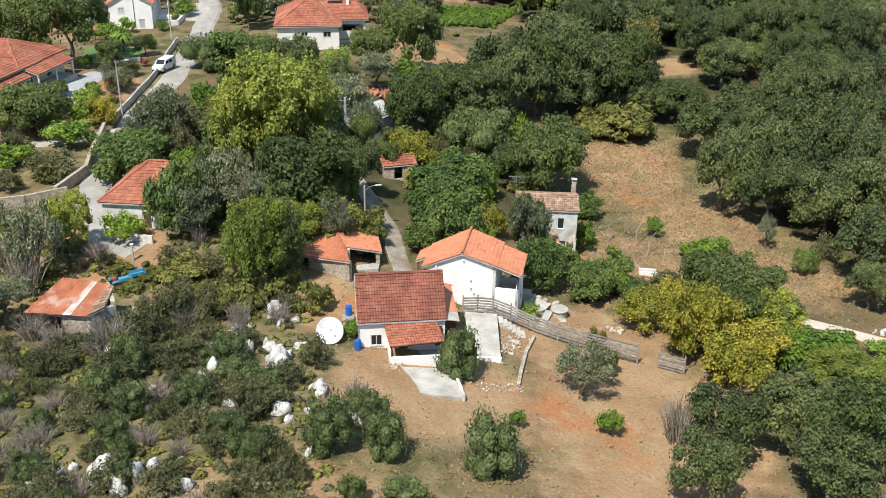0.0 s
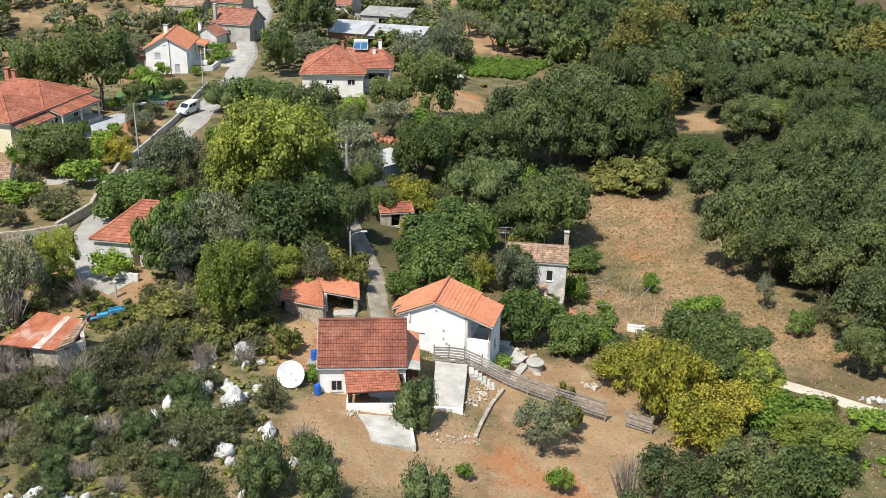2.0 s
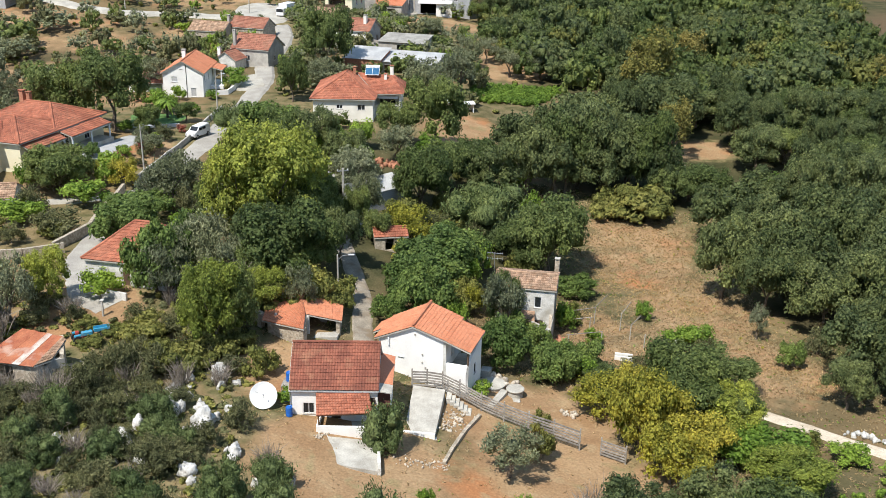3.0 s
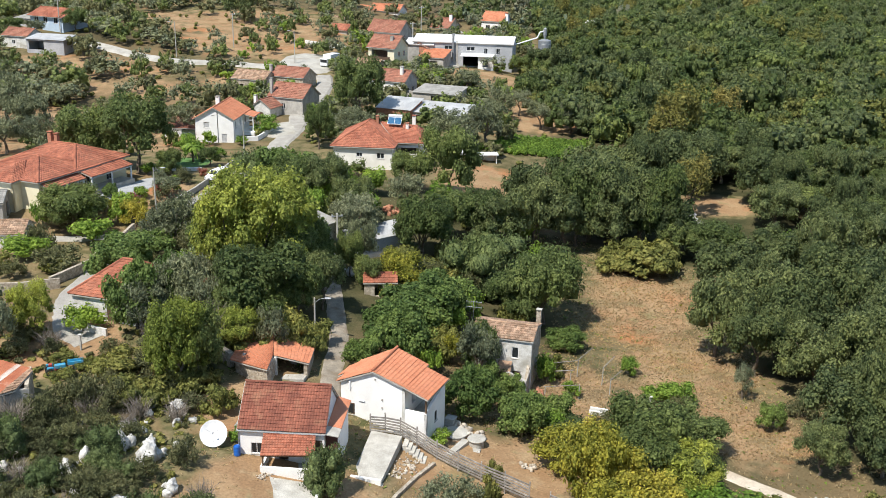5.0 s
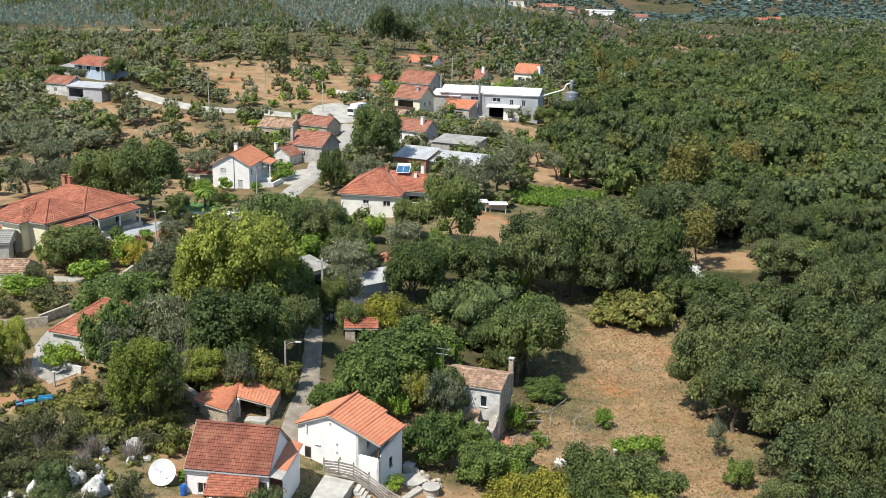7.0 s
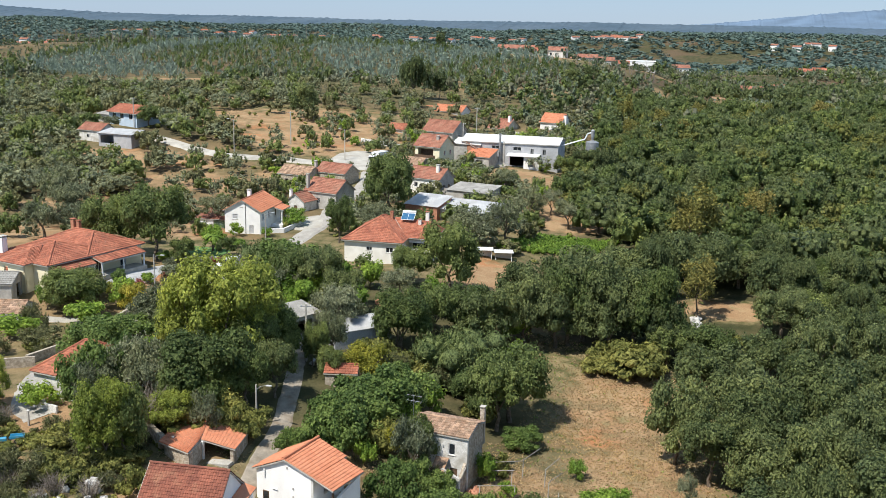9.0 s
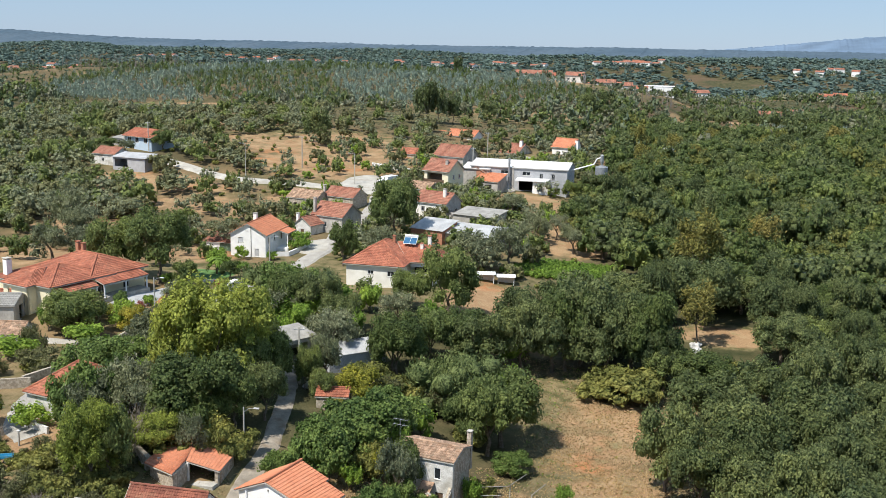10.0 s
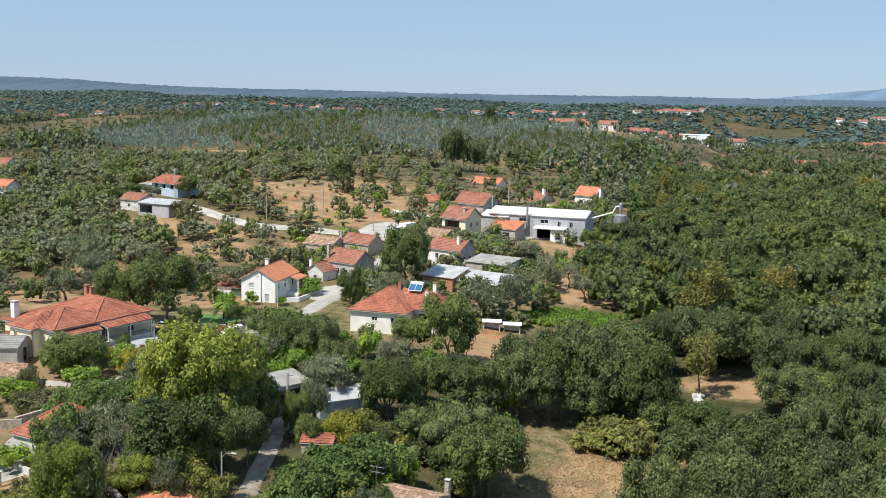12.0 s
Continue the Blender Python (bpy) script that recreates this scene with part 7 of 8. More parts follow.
# garden shrubs on the red soil before the villa
species("oleander", "oleander_bush", "dusky red flowering oleander bush", "shrub", LEAF_RED, BARK, 2, 700, 0.13, "garden shrubs", trunk=(0.2, 0.05), count=9, base=0.05, tall=1.1, narrow=0.5, ragged=0.2, fill=0.5)
for kind, x, y, h, r in (("bright", -47.2, 134.4, 1.5, 0.9), ("oleander", -44.6, 136.6, 1.9, 1.3), ("oleander", -47.0, 131.6, 1.6, 1.2), ("bright", -43.2, 138.8, 1.2, 0.7), ("olive", -46.4, 140.0, 2.6, 1.2), ("bright", -45.2, 142.6, 1.3, 1.0),
                         ("yellow", -49.0, 127.0, 2.2, 1.6), ("fig", -50.6, 132.2, 2.0, 1.2), ("yellow", -45.6, 127.6, 2.6, 1.9), ("shrub", -43.4, 131.4, 1.2, 1.0), ("shrub", -47.6, 145.2, 1.6, 1.2), ("bright", -51.2, 146.0, 2.0, 1.4), ("oleander", -43.0, 148.6, 1.4, 1.0), ("bright", -46.0, 163.0, 1.8, 1.6), ("oak", -44.6, 155.8, 3.4, 2.0)):
    plant(kind, x, y, h, r)


# ---- white limestone boulders in the scrub ----
def boulder_forms():
    out = []
    v0, q0 = ball_quads(7)
    for i in range(5):
        rng = np.random.default_rng(60 + i)
        ph = rng.uniform(0, 6.28, 6)
        k = 1 + 0.2 * np.sin(v0[:, 0] * 3.1 + ph[0]) * np.sin(v0[:, 1] * 3.7 + ph[1]) + 0.13 * np.sin(v0[:, 2] * 7 + ph[2]) * np.sin(v0[:, 0] * 6 + ph[3]) + 0.09 * np.sin(v0[:, 1] * 13 + ph[4]) * np.sin(v0[:, 2] * 11 + ph[5]) + rng.normal(0, 0.045, len(v0))
        out.append(quad_mesh("boulder", v0 * k[:, None], q0, LIMESTONE))
    return out


BOULDERS = boulder_forms()


def boulder(x, y, r):
    rng = random.Random(hash_seed(x, y))
    ob = new("boulder", BOULDERS[rng.randrange(5)])
    tall = rng.uniform(0.9, 1.5)
    r *= 1.3
    ob.matrix_world = Matrix.Translation((x, y, float(rough_z(x, y)) + 0.35 * r * tall)) @ Euler((rng.uniform(-0.3, 0.3), rng.uniform(-0.3, 0.3), rng.uniform(0, 6.28))).to_matrix().to_4x4() @ Matrix.Diagonal((r * rng.uniform(0.7, 1.05), r * rng.uniform(0.55, 0.8), r * tall * 0.9, 1))
    return tagged(ob, "weathered white limestone boulder in scrub", "boulder", "limestone boulders")


boulder(-15.2, 74.0, 0.6)
boulder(-17.9, 69.8, 0.76)
boulder(-18.8, 66.7, 0.65)
boulder(-17.3, 67.1, 0.65)
boulder(-14.2, 65.5, 0.81)
boulder(-19.9, 61.5, 0.61)
boulder(-18.9, 64.4, 0.54)
boulder(-16.6, 59.4, 0.38)
boulder(-13.1, 58.5, 0.59)
boulder(-10.6, 61.8, 0.52)
boulder(-23.6, 50.8, 0.87)
boulder(-21.7, 51.1, 0.51)
boulder(-18.2, 49.7, 0.46)
boulder(-12.5, 49.6, 0.53)
boulder(-26.7, 50.9, 0.48)
boulder(-27.7, 49.8, 0.47)
boulder(-7.2, 58.1, 0.37)
boulder(-10.8, 53.5, 0.31)
boulder(-18.2, 75.2, 0.50)
boulder(-17.7, 73.2, 0.35)
boulder(-22.3, 69.6, 0.48)
boulder(-24.4, 61.7, 0.36)
boulder(-19.2, 62.3, 0.53)
boulder(-19.4, 60.2, 0.43)
boulder(-14.9, 67.5, 0.46)
boulder(-22.4, 49.4, 0.54)
boulder(-33.2, 61.2, 0.37)
boulder(-25.3, 74.0, 0.35)
boulder(-25.6, 80.2, 0.43)
boulder(-12.5, 57.3, 0.29)
boulder(-24.6, 50.6, 0.39)
boulder(-16.7, 67.7, 0.42)
boulder(-23.1, 69.1, 0.33)
boulder(-6.6, 57.0, 0.29)
boulder(-17.1, 61.4, 0.30)
boulder(-17.1, 57.7, 0.29)
boulder(-25.9, 51.9, 0.32)
boulder(-21.4, 68.7, 0.29)
boulder(-23.0, 61.8, 0.27)
boulder(-17.0, 67.0, 0.25)
boulder(-13.5, 73.0, 0.35)
boulder(-16.5, 67.1, 0.20)
boulder(-17.2, 71.7, 0.23)
boulder(-16.7, 70.1, 0.31)
boulder(-18.5, 68.6, 0.40)
boulder(-14.7, 72.2, 0.39)
boulder(-20.2, 71.5, 0.19)
boulder(-13.5, 67.0, 0.22)
boulder(-15.5, 68.8, 0.26)
boulder(-19.2, 63.5, 0.23)
boulder(-15.4, 67.6, 0.35)
boulder(-15.5, 64.8, 0.15)
boulder(-21.0, 68.5, 0.15)
boulder(-22.8, 58.8, 0.31)
boulder(-20.3, 61.4, 0.25)
boulder(-17.9, 61.2, 0.36)
boulder(-17.1, 61.9, 0.20)
boulder(-20.1, 63.1, 0.15)
boulder(-17.1, 59.5, 0.36)
boulder(-18.7, 59.2, 0.15)
boulder(-22.3, 52.1, 0.15)
boulder(-22.9, 50.5, 0.40)
boulder(-20.7, 51.8, 0.36)
boulder(-19.1, 52.5, 0.23)
boulder(-22.6, 52.3, 0.32)
boulder(-22.6, 51.0, 0.41)
boulder(-13.4, 66.6, 0.41)
boulder(-15.2, 68.2, 0.35)
boulder(-13.7, 66.1, 0.39)
boulder(-12.8, 68.0, 0.39)
boulder(-12.3, 68.5, 0.27)
boulder(-27.0, 73.7, 0.38)
boulder(-24.4, 76.0, 0.14)
boulder(-26.6, 72.0, 0.36)
boulder(-22.5, 71.3, 0.17)
boulder(-27.9, 68.0, 0.36)
boulder(-11.2, 58.4, 0.26)
boulder(-10.6, 61.0, 0.28)
boulder(-11.0, 62.3, 0.23)
boulder(-11.3, 62.0, 0.21)
boulder(-5.7, 59.0, 0.33)
boulder(-10.0, 57.6, 0.23)
boulder(-8.0, 58.3, 0.36)

rng_s = random.Random(11)
for x, y, a, b in scatter(-44, -4, 44, 70, 1.9, lambda x, y: x < -13 + (60 - y) * 0.16 and is_free(x, y, 1.0) and not (-36 < x < -26 and 68 < y), 12):
    if a < 0.80 and not (x > -16 and y > 62 and a < 0.45):
        plant("dead" if b < 0.24 else "shrub" if b < 0.84 else "broom", x, y, 1.3 + 2.1 * b * a, 0.9 + 1.0 * a)
brush = [(x, y, 0.35 + 0.5 * b, 0.5 + 0.6 * a) for x, y, a, b in scatter(-46, -3, 42, 92, 1.25, lambda x, y: x < -10.5 + (60 - y) * 0.16 and is_free(x, y, 0.6) and not (-36 < x < -26 and 68 < y < 76), 31) if a < 0.9]
wood_stuff("underbrush", "low grey-green undergrowth on stony ground", LEAF_SHRUB, brush[::2], 24, 34, 0.4, base=0.0, tall=0.8, lobes=1)
wood_stuff("dry_underbrush", "dry brownish undergrowth on stony ground", LEAF_BRAMBLE, brush[1::2], 25, 34, 0.4, base=0.0, tall=0.8, lobes=1)
for x, y, a, b in scatter(-48, -14, 70, 90, 2.7, lambda x, y: is_free(x, y, 1.2) and not (-37 < x < -25 and y < 77) and x < -14 - (80 - y) * 0.1, 13):
    if a < 0.72:
        plant("bramble" if b < 0.35 else "shrub" if b < 0.85 else "dead", x, y, 0.8 + 1.6 * b, 0.9 + 1.1 * a)
for x, y, a, b in scatter(-60, 60, 90, 150, 5.0, lambda x, y: is_free(x, y, 2.2) and not (16 < x < 40 and y < 146) and not (x > 30 and y < 110) and not (-4 < x < 16 and y < 100) and not (x < -46 and y > 130), 14):
    if a < (0.85 if -36 < x < -14 and y > 112 else 0.45):
        plant("olive" if b < 0.25 and y > 112 else "bramble" if b < 0.4 else "shrub" if b < 0.7 else "bright", x, y, (1.4 + 1.6 * b) * (1.7 if y > 108 else 1.0), (1.4 + 1.2 * a) * (1.35 if y > 108 else 1.0))


def view_right(y):
    return max(-4.5 + 0.445 * min(y, 200), 24 + 0.24 * y, 47 + 0.085 * y) + 8


def wood_edge(y):
    return float(np.interp(y, WOOD_Y, WOOD_X))


# the oak wood on the right, nearest trees one by one
for x, y, a, b in scatter(8, 110, 86, 178, 6.5, lambda x, y: wood_edge(y) + 2.5 < x < view_right(y) and is_free(x, y, 3.0) and not (32 < x < 45 and 143 < y < 171) and not (y > 160 and x < 16), 15):
    if a < 0.9:
        plant("oak" if b < 0.3 else "holm", x, y, 5.4 + 5.4 * b, 2.9 + 2.2 * a)

wood = [(x, y, 4.4 + 2.4 * b + 4.4 * a ** 3, 2.2 + 2.9 * a ** 3 + 1.2 * float(smooth01(hill_zone(x * 3, y * 3) + 0.5))) for x, y, a, b in scatter(-30, 160, 178, 425, 5.3, lambda x, y: wood_edge(y) + 1 < x < view_right(y) and is_free(x, y, 3) and ((x - 72) / 52) ** 2 + ((y - 465) / 55) ** 2 > 1, 16)]
for x, y, a, b in scatter(0, 90, 190, 400, 24, lambda x, y: wood_edge(y) + 6 < x < view_right(y), 81):
    if a < 0.6:
        plant("tall_pine" if b < 0.5 else "pine", x, y, 9 + 5 * a, 2.4 + 1.6 * b)
WOODY = dict(lobes=15, spread=0.74, lobe=0.32, fill=0.68, ball=1, narrow=0.75, ragged=0.14)
wood_stuff("oak_wood", "dense dark green oak wood", LEAF_DARK, [s for i, s in enumerate(wood) if i % 5 in (0, 2)], 2, 420, 0.125, **WOODY)
wood_stuff("oak_wood_light", "lighter green oaks among a dark wood", LEAF_OAK, [s for i, s in enumerate(wood) if i % 5 in (1, 3)], 3, 420, 0.125, **WOODY)
wood_stuff("mixed_wood", "yellow-green trees among dark oaks", LEAF_BRAMBLE, [s for i, s in enumerate(wood) if i % 5 == 4 and i % 2], 34, 420, 0.125, **WOODY)
wood_stuff("willow_wood", "fresh green trees among dark oaks", LEAF_FRESH, [s for i, s in enumerate(wood) if i % 5 == 4 and not i % 2], 35, 420, 0.125, **WOODY)

# olive groves and gardens round the village
def grove_keep(x, y):
    return is_free(x, y, 2.0) and ((x + 10) / 14) ** 2 + ((y - 248.5) / 7) ** 2 > 1 and x > 47 - 0.98 * y - 14 and x < wood_edge(y) - 4


grove = scatter(-230, 0, 182, 345, 5.6, grove_keep, 17)
bare = lambda x, y: green_cover(np.array(x), np.array(y)) < 0.5
groves = [(x, y, (3.2 + 2.4 * b) * (1.25 if x < -92 else 1.0), (2.3 + 1.5 * a) * (1.4 if x < -92 else 1.05)) for x, y, a, b in grove if (a < 0.3 if bare(x, y) else a < (0.5 if -92 < x < -52 and 192 < y < 262 else 1.0 if x < -92 and y < 262 else 0.9 if y < 262 else 0.66))]
LOOSE = dict(lobes=10, spread=0.7, lobe=0.34, fill=0.5, ball=1, narrow=0.5, ragged=0.2)
wood_stuff("olive_grove", "grey-green olive trees in terraced groves", LEAF_OLIVE, groves[::2], 4, 190, 0.17, base=0.25, **LOOSE)
wood_stuff("garden_trees", "mixed green fruit trees and shrubs of village gardens", LEAF_OAK, groves[1::4], 5, 240, 0.17, base=0.12, **WOODY)
wood_stuff("holm_trees", "dark evergreen trees of village gardens", LEAF_SHRUB, groves[3::4], 6, 240, 0.17, base=0.12, **WOODY)
low = [(x, y, 0.8 + 1.0 * b, 0.9 + 0.8 * a) for x, y, a, b in scatter(-200, 10, 180, 300, 4.0, lambda x, y: grove_keep(x, y), 18) if a < (0.2 if bare(x, y) else 0.6)]
wood_stuff("garden_shrubs", "low green garden plants and brambles", LEAF_BRAMBLE, low, 7, 40, 0.36, base=0.0, lobes=1)
mid = [(x, y, 2.2 + 2.6 * b, 1.8 + 1.3 * a) for x, y, a, b in scatter(-120, -12, 132, 184, 6.0, lambda x, y: is_free(x, y, 2.2) and not (-46 < x < -30) and not (-60 < x < -42 and y < 168) and x > 47 - 0.98 * y - 10, 19) if a < 0.6]
wood_stuff("hedge_trees", "olives and fruit trees between garden walls", LEAF_OLIVE, mid[::2], 8, 380, 0.15, base=0.2, **LOOSE)
wood_stuff("garden_bushes", "green bushes between houses", LEAF_OAK, mid[1::2], 9, 420, 0.14, base=0.05, **WOODY)

village_green = [(x, y, 2.2 + 2.6 * b, 1.6 + 1.3 * a) for x, y, a, b in scatter(-72, 2, 196, 300, 4.2, lambda x, y: is_free(x, y, 1.9) and ((x + 10) / 15) ** 2 + ((y - 249) / 8) ** 2 > 1 and x < wood_edge(y) - 2, 71) if a < 0.5]
wood_stuff("village_hedges", "green hedges and fruit trees between village houses", LEAF_OAK, village_green[::2], 72, 240, 0.15, base=0.02, **WOODY)
wood_stuff("village_shrubs", "fresh green shrubs between village houses", LEAF_BRIGHT, village_green[1::4], 73, 240, 0.15, base=0.02, **WOODY)
wood_stuff("village_olives", "grey-green olives between village houses", LEAF_OLIVE, village_green[3::4], 74, 240, 0.15, base=0.1, **LOOSE)

# vine rows
vine = [(-2 + 1.4 * (k % 12) + 0.5 * (k // 12), 184 + 1.1 * (k // 12) + 0.3 * (k % 12), 1.4, 1.1) for k in range(12 * 12)]
wood_stuff("vineyard", "bright green rows of vines", LEAF_BRIGHT, vine, 10, 60, 0.3, base=0.0, lobes=1)
vine2 = [(-205 + 2.4 * (k % 14), 268 + 3.0 * (k // 14) + 0.6 * (k % 14), 1.5, 1.3) for k in range(14 * 10)]
wood_stuff("vineyard_far", "yellow-green vines on a slope", LEAF_BRAMBLE, vine2, 11, 50, 0.32, base=0.0, lobes=1)

garden = [(36 + 1.6 * (k % 6) + 1.0 * (k // 6), 66 - 1.5 * (k // 6) + 0.6 * (k % 6), 0.9, 0.8) for k in range(36)]
wood_stuff("garden_rows", "rows of bright green vegetables in reddish soil", LEAF_BRIGHT, garden, 27, 60, 0.25, base=0.0, lobes=1)

# the hills behind: young eucalyptus, pines, burnt trunks and heath
def hill_keep(x, y):
    return x > 47 - 0.98 * y - 20 and x < 60 + 0.28 * y


def on_euc_hill(x, y):
    return ((x + 185) / 150) ** 2 + ((y - 505) / 115) ** 2 < 1


def on_dome(x, y):
    return ((x + 95) / 70) ** 2 + ((y - 340) / 40) ** 2 < 1


def on_slope(x, y):
    return ((x - 72) / 52) ** 2 + ((y - 465) / 55) ** 2 < 1


SPIKY = dict(base=0.0, tall=1.5, lobes=3, spread=0.4, lobe=0.45, core=False, narrow=0.34, upright=0.6, ragged=0.22)
CLUMP = dict(base=0.03, tall=1.1, lobes=5, spread=0.66, lobe=0.42, ball=1, fill=0.55, narrow=0.7, ragged=0.16)
euc = [(x, y, 2.2 + 3.2 * b * b + 1.4 * a, 1.3 + 1.2 * a) for x, y, a, b in scatter(-380, 10, 385, 640, 3.6, lambda x, y: hill_keep(x, y) and on_euc_hill(x, y) and not bare(x, y), 21) if a < 0.88]
blue = lambda q: math.sin(q[0] * 0.045 + 1.4 * math.sin(q[1] * 0.03)) + 0.5 * math.sin(q[1] * 0.06 + q[0] * 0.02) > 0.25
wood_stuff("eucalyptus_plantation", "blue-green young eucalyptus on a hill", LEAF_EUC, [q for i, q in enumerate(euc) if blue(q) or i % 7 == 0], 12, 24, 0.62, **SPIKY)
wood_stuff("young_pines", "fresh green young pines among eucalyptus", LEAF_FRESH, [q for i, q in enumerate(euc) if not blue(q) and i % 7 and i % 2], 36, 24, 0.62, **SPIKY)
wood_stuff("young_oaks", "dusty green young trees on a hill, haze-tinted leaves", LEAF_HILL_HAZE, [q for i, q in enumerate(euc) if not blue(q) and i % 7 and not i % 2], 38, 24, 0.62, **SPIKY)
slope_rows = [(x, y, 1.2 + 1.6 * b, 0.8 + 0.7 * a) for x, y, a, b in scatter(20, 130, 412, 520, 4.6, lambda x, y: on_slope(x, y) and hill_keep(x, y), 41) if math.sin(y * 0.11 + x * 0.03) > 0.1 or a < 0.15]
wood_stuff("slope_plantation", "blue-green saplings in rows on a dry slope", LEAF_EUC, slope_rows, 42, 22, 0.5, **SPIKY)
heath = [(x, y, 0.35 + 0.5 * b, 0.6 + 0.7 * a) for x, y, a, b in scatter(-185, -20, 296, 385, 2.6, lambda x, y: on_dome(x, y) and is_free(x, y, 1.5) and not bare(x, y), 43) if a < 0.8]
wood_stuff("heath", "low brown and green heath on a dome", LEAF_HEATH, heath, 44, 14, 0.55, **SPIKY)


def hill_size(x, y, a, b):
    if hill_zone(x, y) > 0:
        return 2.6 + 5.0 * b * b + 1.5 * a, 1.9 + 2.6 * a
    return 0.9 + 2.6 * b * b, 0.9 + 1.5 * a


hills = [(x, y, *hill_size(x, y, a, b)) for x, y, a, b in scatter(-640, 340, 318, 960, 6.6, lambda x, y: hill_keep(x, y) and not on_euc_hill(x, y) and not on_dome(x, y) and not on_slope(x, y) and is_free(x, y, 3), 22) if a < (0.1 if bare(x, y) else 0.93 if hill_zone(x, y) > 0 else 0.62)]
for k, (n, lab, leaf) in enumerate((("hill_wood", "dark scattered woods on the hills", LEAF_DARK), ("hill_scrub", "dusty green trees on the hills", LEAF_HEATH), ("hill_pines", "mid-green pines and oaks on the hills", LEAF_HILL_HAZE), ("hill_oaks", "dull green oaks on the hills", LEAF_OAK))):
    wood_stuff(n, lab, leaf, hills[k::4], 13 + k, 26, 0.42, **CLUMP)
far_oaks = [(x, y, 5 + 4 * b, 3.6 + 2.2 * a) for x, y, a, b in scatter(0, 260, 520, 640, 8.0, lambda x, y: 2 + (y - 440) * 0.08 < x < view_right(y) + 40 and is_free(x, y, 4) and not bare(x, y), 33) if a < 0.8]
wood_stuff("far_oak_wood", "dark oak wood reaching up the far slope", LEAF_DARK, far_oaks, 28, 60, 0.3, **CLUMP)
round_houses = [(x + w / 2 + 11 * math.cos(k * 1.1 + x), y - 5 + 8 * math.sin(k * 1.3 + y), 3.5 + (k % 3) * 1.4, 2.4 + (k % 2) * 1.2) for x, y, c, s, w, d in BUILT if 430 < y < 1700 for k in range(6)]
wood_stuff("house_trees", "small trees round far houses", LEAF_HILL_HAZE, round_houses, 29, 30, 0.4, **CLUMP)
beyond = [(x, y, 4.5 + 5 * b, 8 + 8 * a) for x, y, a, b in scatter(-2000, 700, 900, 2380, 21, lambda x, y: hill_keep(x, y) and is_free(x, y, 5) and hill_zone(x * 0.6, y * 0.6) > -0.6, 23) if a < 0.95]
wood_stuff("distant_wood", "far dark woods in the valley, tinted hazy blue", LEAF_FAR_HAZE, beyond, 15, 16, 0.5, **dict(CLUMP, lobes=3))


def burnt_trunks():
    """Thin bare trunks left standing on a burnt ridge."""
    rng = np.random.default_rng(61)
    bm = bmesh.new()
    for i in range(230):
        x, y = (rng.normal(-340, 60), rng.normal(585, 26)) if i < 150 else (rng.normal(20, 40), rng.normal(560, 14))
        z, h = land(x, y), rng.uniform(5, 11)
        rod(bm, (x, y, z - 0.3), (x + rng.normal(0, 0.3), y, z + h), 0.14, 0.04, 4)
        for k in range(3):
            f, a = rng.uniform(0.5, 0.95), rng.uniform(0, 6.28)
            rod(bm, (x, y, z + h * f), (x + 1.1 * math.cos(a), y + 1.1 * math.sin(a), z + h * f + 0.8), 0.06, 0.02, 3)
    tagged(part("burnt_trunks", bm, GREY_TWIG), "thin bare grey trunks on a burnt ridge", "trees", kind="stuff")


burnt_trunks()
for x, y, h, r in ((-70, 347, 15.5, 3.4), (-66.5, 350, 14, 3.0), (-73.5, 351, 12.5, 3.2), (-62, 354, 10.5, 3.0), (-86, 289, 11.5, 3.6), (-90, 292, 8.5, 3.0), (-52, 366, 9.5, 3.6), (-355, 633, 15, 2.6), (-300, 628, 11, 2.6), (-120, 560, 11, 3.0), (-30, 462, 8, 4.0), (-24, 470, 9, 4.2)):
    plant("tall_pine", x, y, h, r)


# weeds on the fallow field
weeds = [(x, y, 0.25 + 0.5 * b * b, 0.3 + 0.45 * a) for x, y, a, b in scatter(6, 44, 92, 146, 1.9, lambda x, y: green_cover(np.array(x), np.array(y)) < 0.8, 51) if a < 0.07 and is_free(x, y, 0.5)]
wood_stuff("field_weeds", "low yellow-green weeds on a fallow field", LEAF_YELLOW, weeds, 52, 22, 0.42, base=0.0, lobes=1, ball=1, fill=0.4)


# dry grass on the open fields
def grass_stuff(name, label, leaf, n, seed, green):
    rng = np.random.default_rng(seed)
    x, y = rng.uniform(-14, 48, n), rng.uniform(46, 146, n)
    cover = green_cover(x, y)
    if green:
        keep = (cover > rng.uniform(0.25, 0.9, n)) & (cover < 1.2)
    else:
        keep = (cover < rng.uniform(0.2, 0.9, n)) & (rng.random(n) < np.where(y > 84, 0.8, 0.03))
    x, y = x[keep], y[keep]
    ok = np.array([is_free(a, b, 0.2) for a, b in zip(x, y)])
    x, y = x[ok], y[ok]
    z = rough_z(x, y)
    vs = []
    for k in range(3):
        a = rng.uniform(0, 6.28, len(x))
        h, w = rng.uniform(0.05, 0.17, len(x)) * np.where(y > 84, 1.2, 1.0), rng.uniform(0.03, 0.08, len(x))
        lx, ly = rng.normal(0, 0.15, len(x)), rng.normal(0, 0.15, len(x))
        c, s = np.cos(a) * w, np.sin(a) * w
        vs.append(np.stack([np.stack([x - c, y - s, z - 0.02], 1), np.stack([x + c, y + s, z - 0.02], 1),
                            np.stack([x + c * 0.4 + lx, y + s * 0.4 + ly, z + h], 1), np.stack([x - c * 0.6 + lx, y - s * 0.6 + ly, z + h * 0.8], 1)], 1).reshape(-1, 3))
    v = np.concatenate(vs)
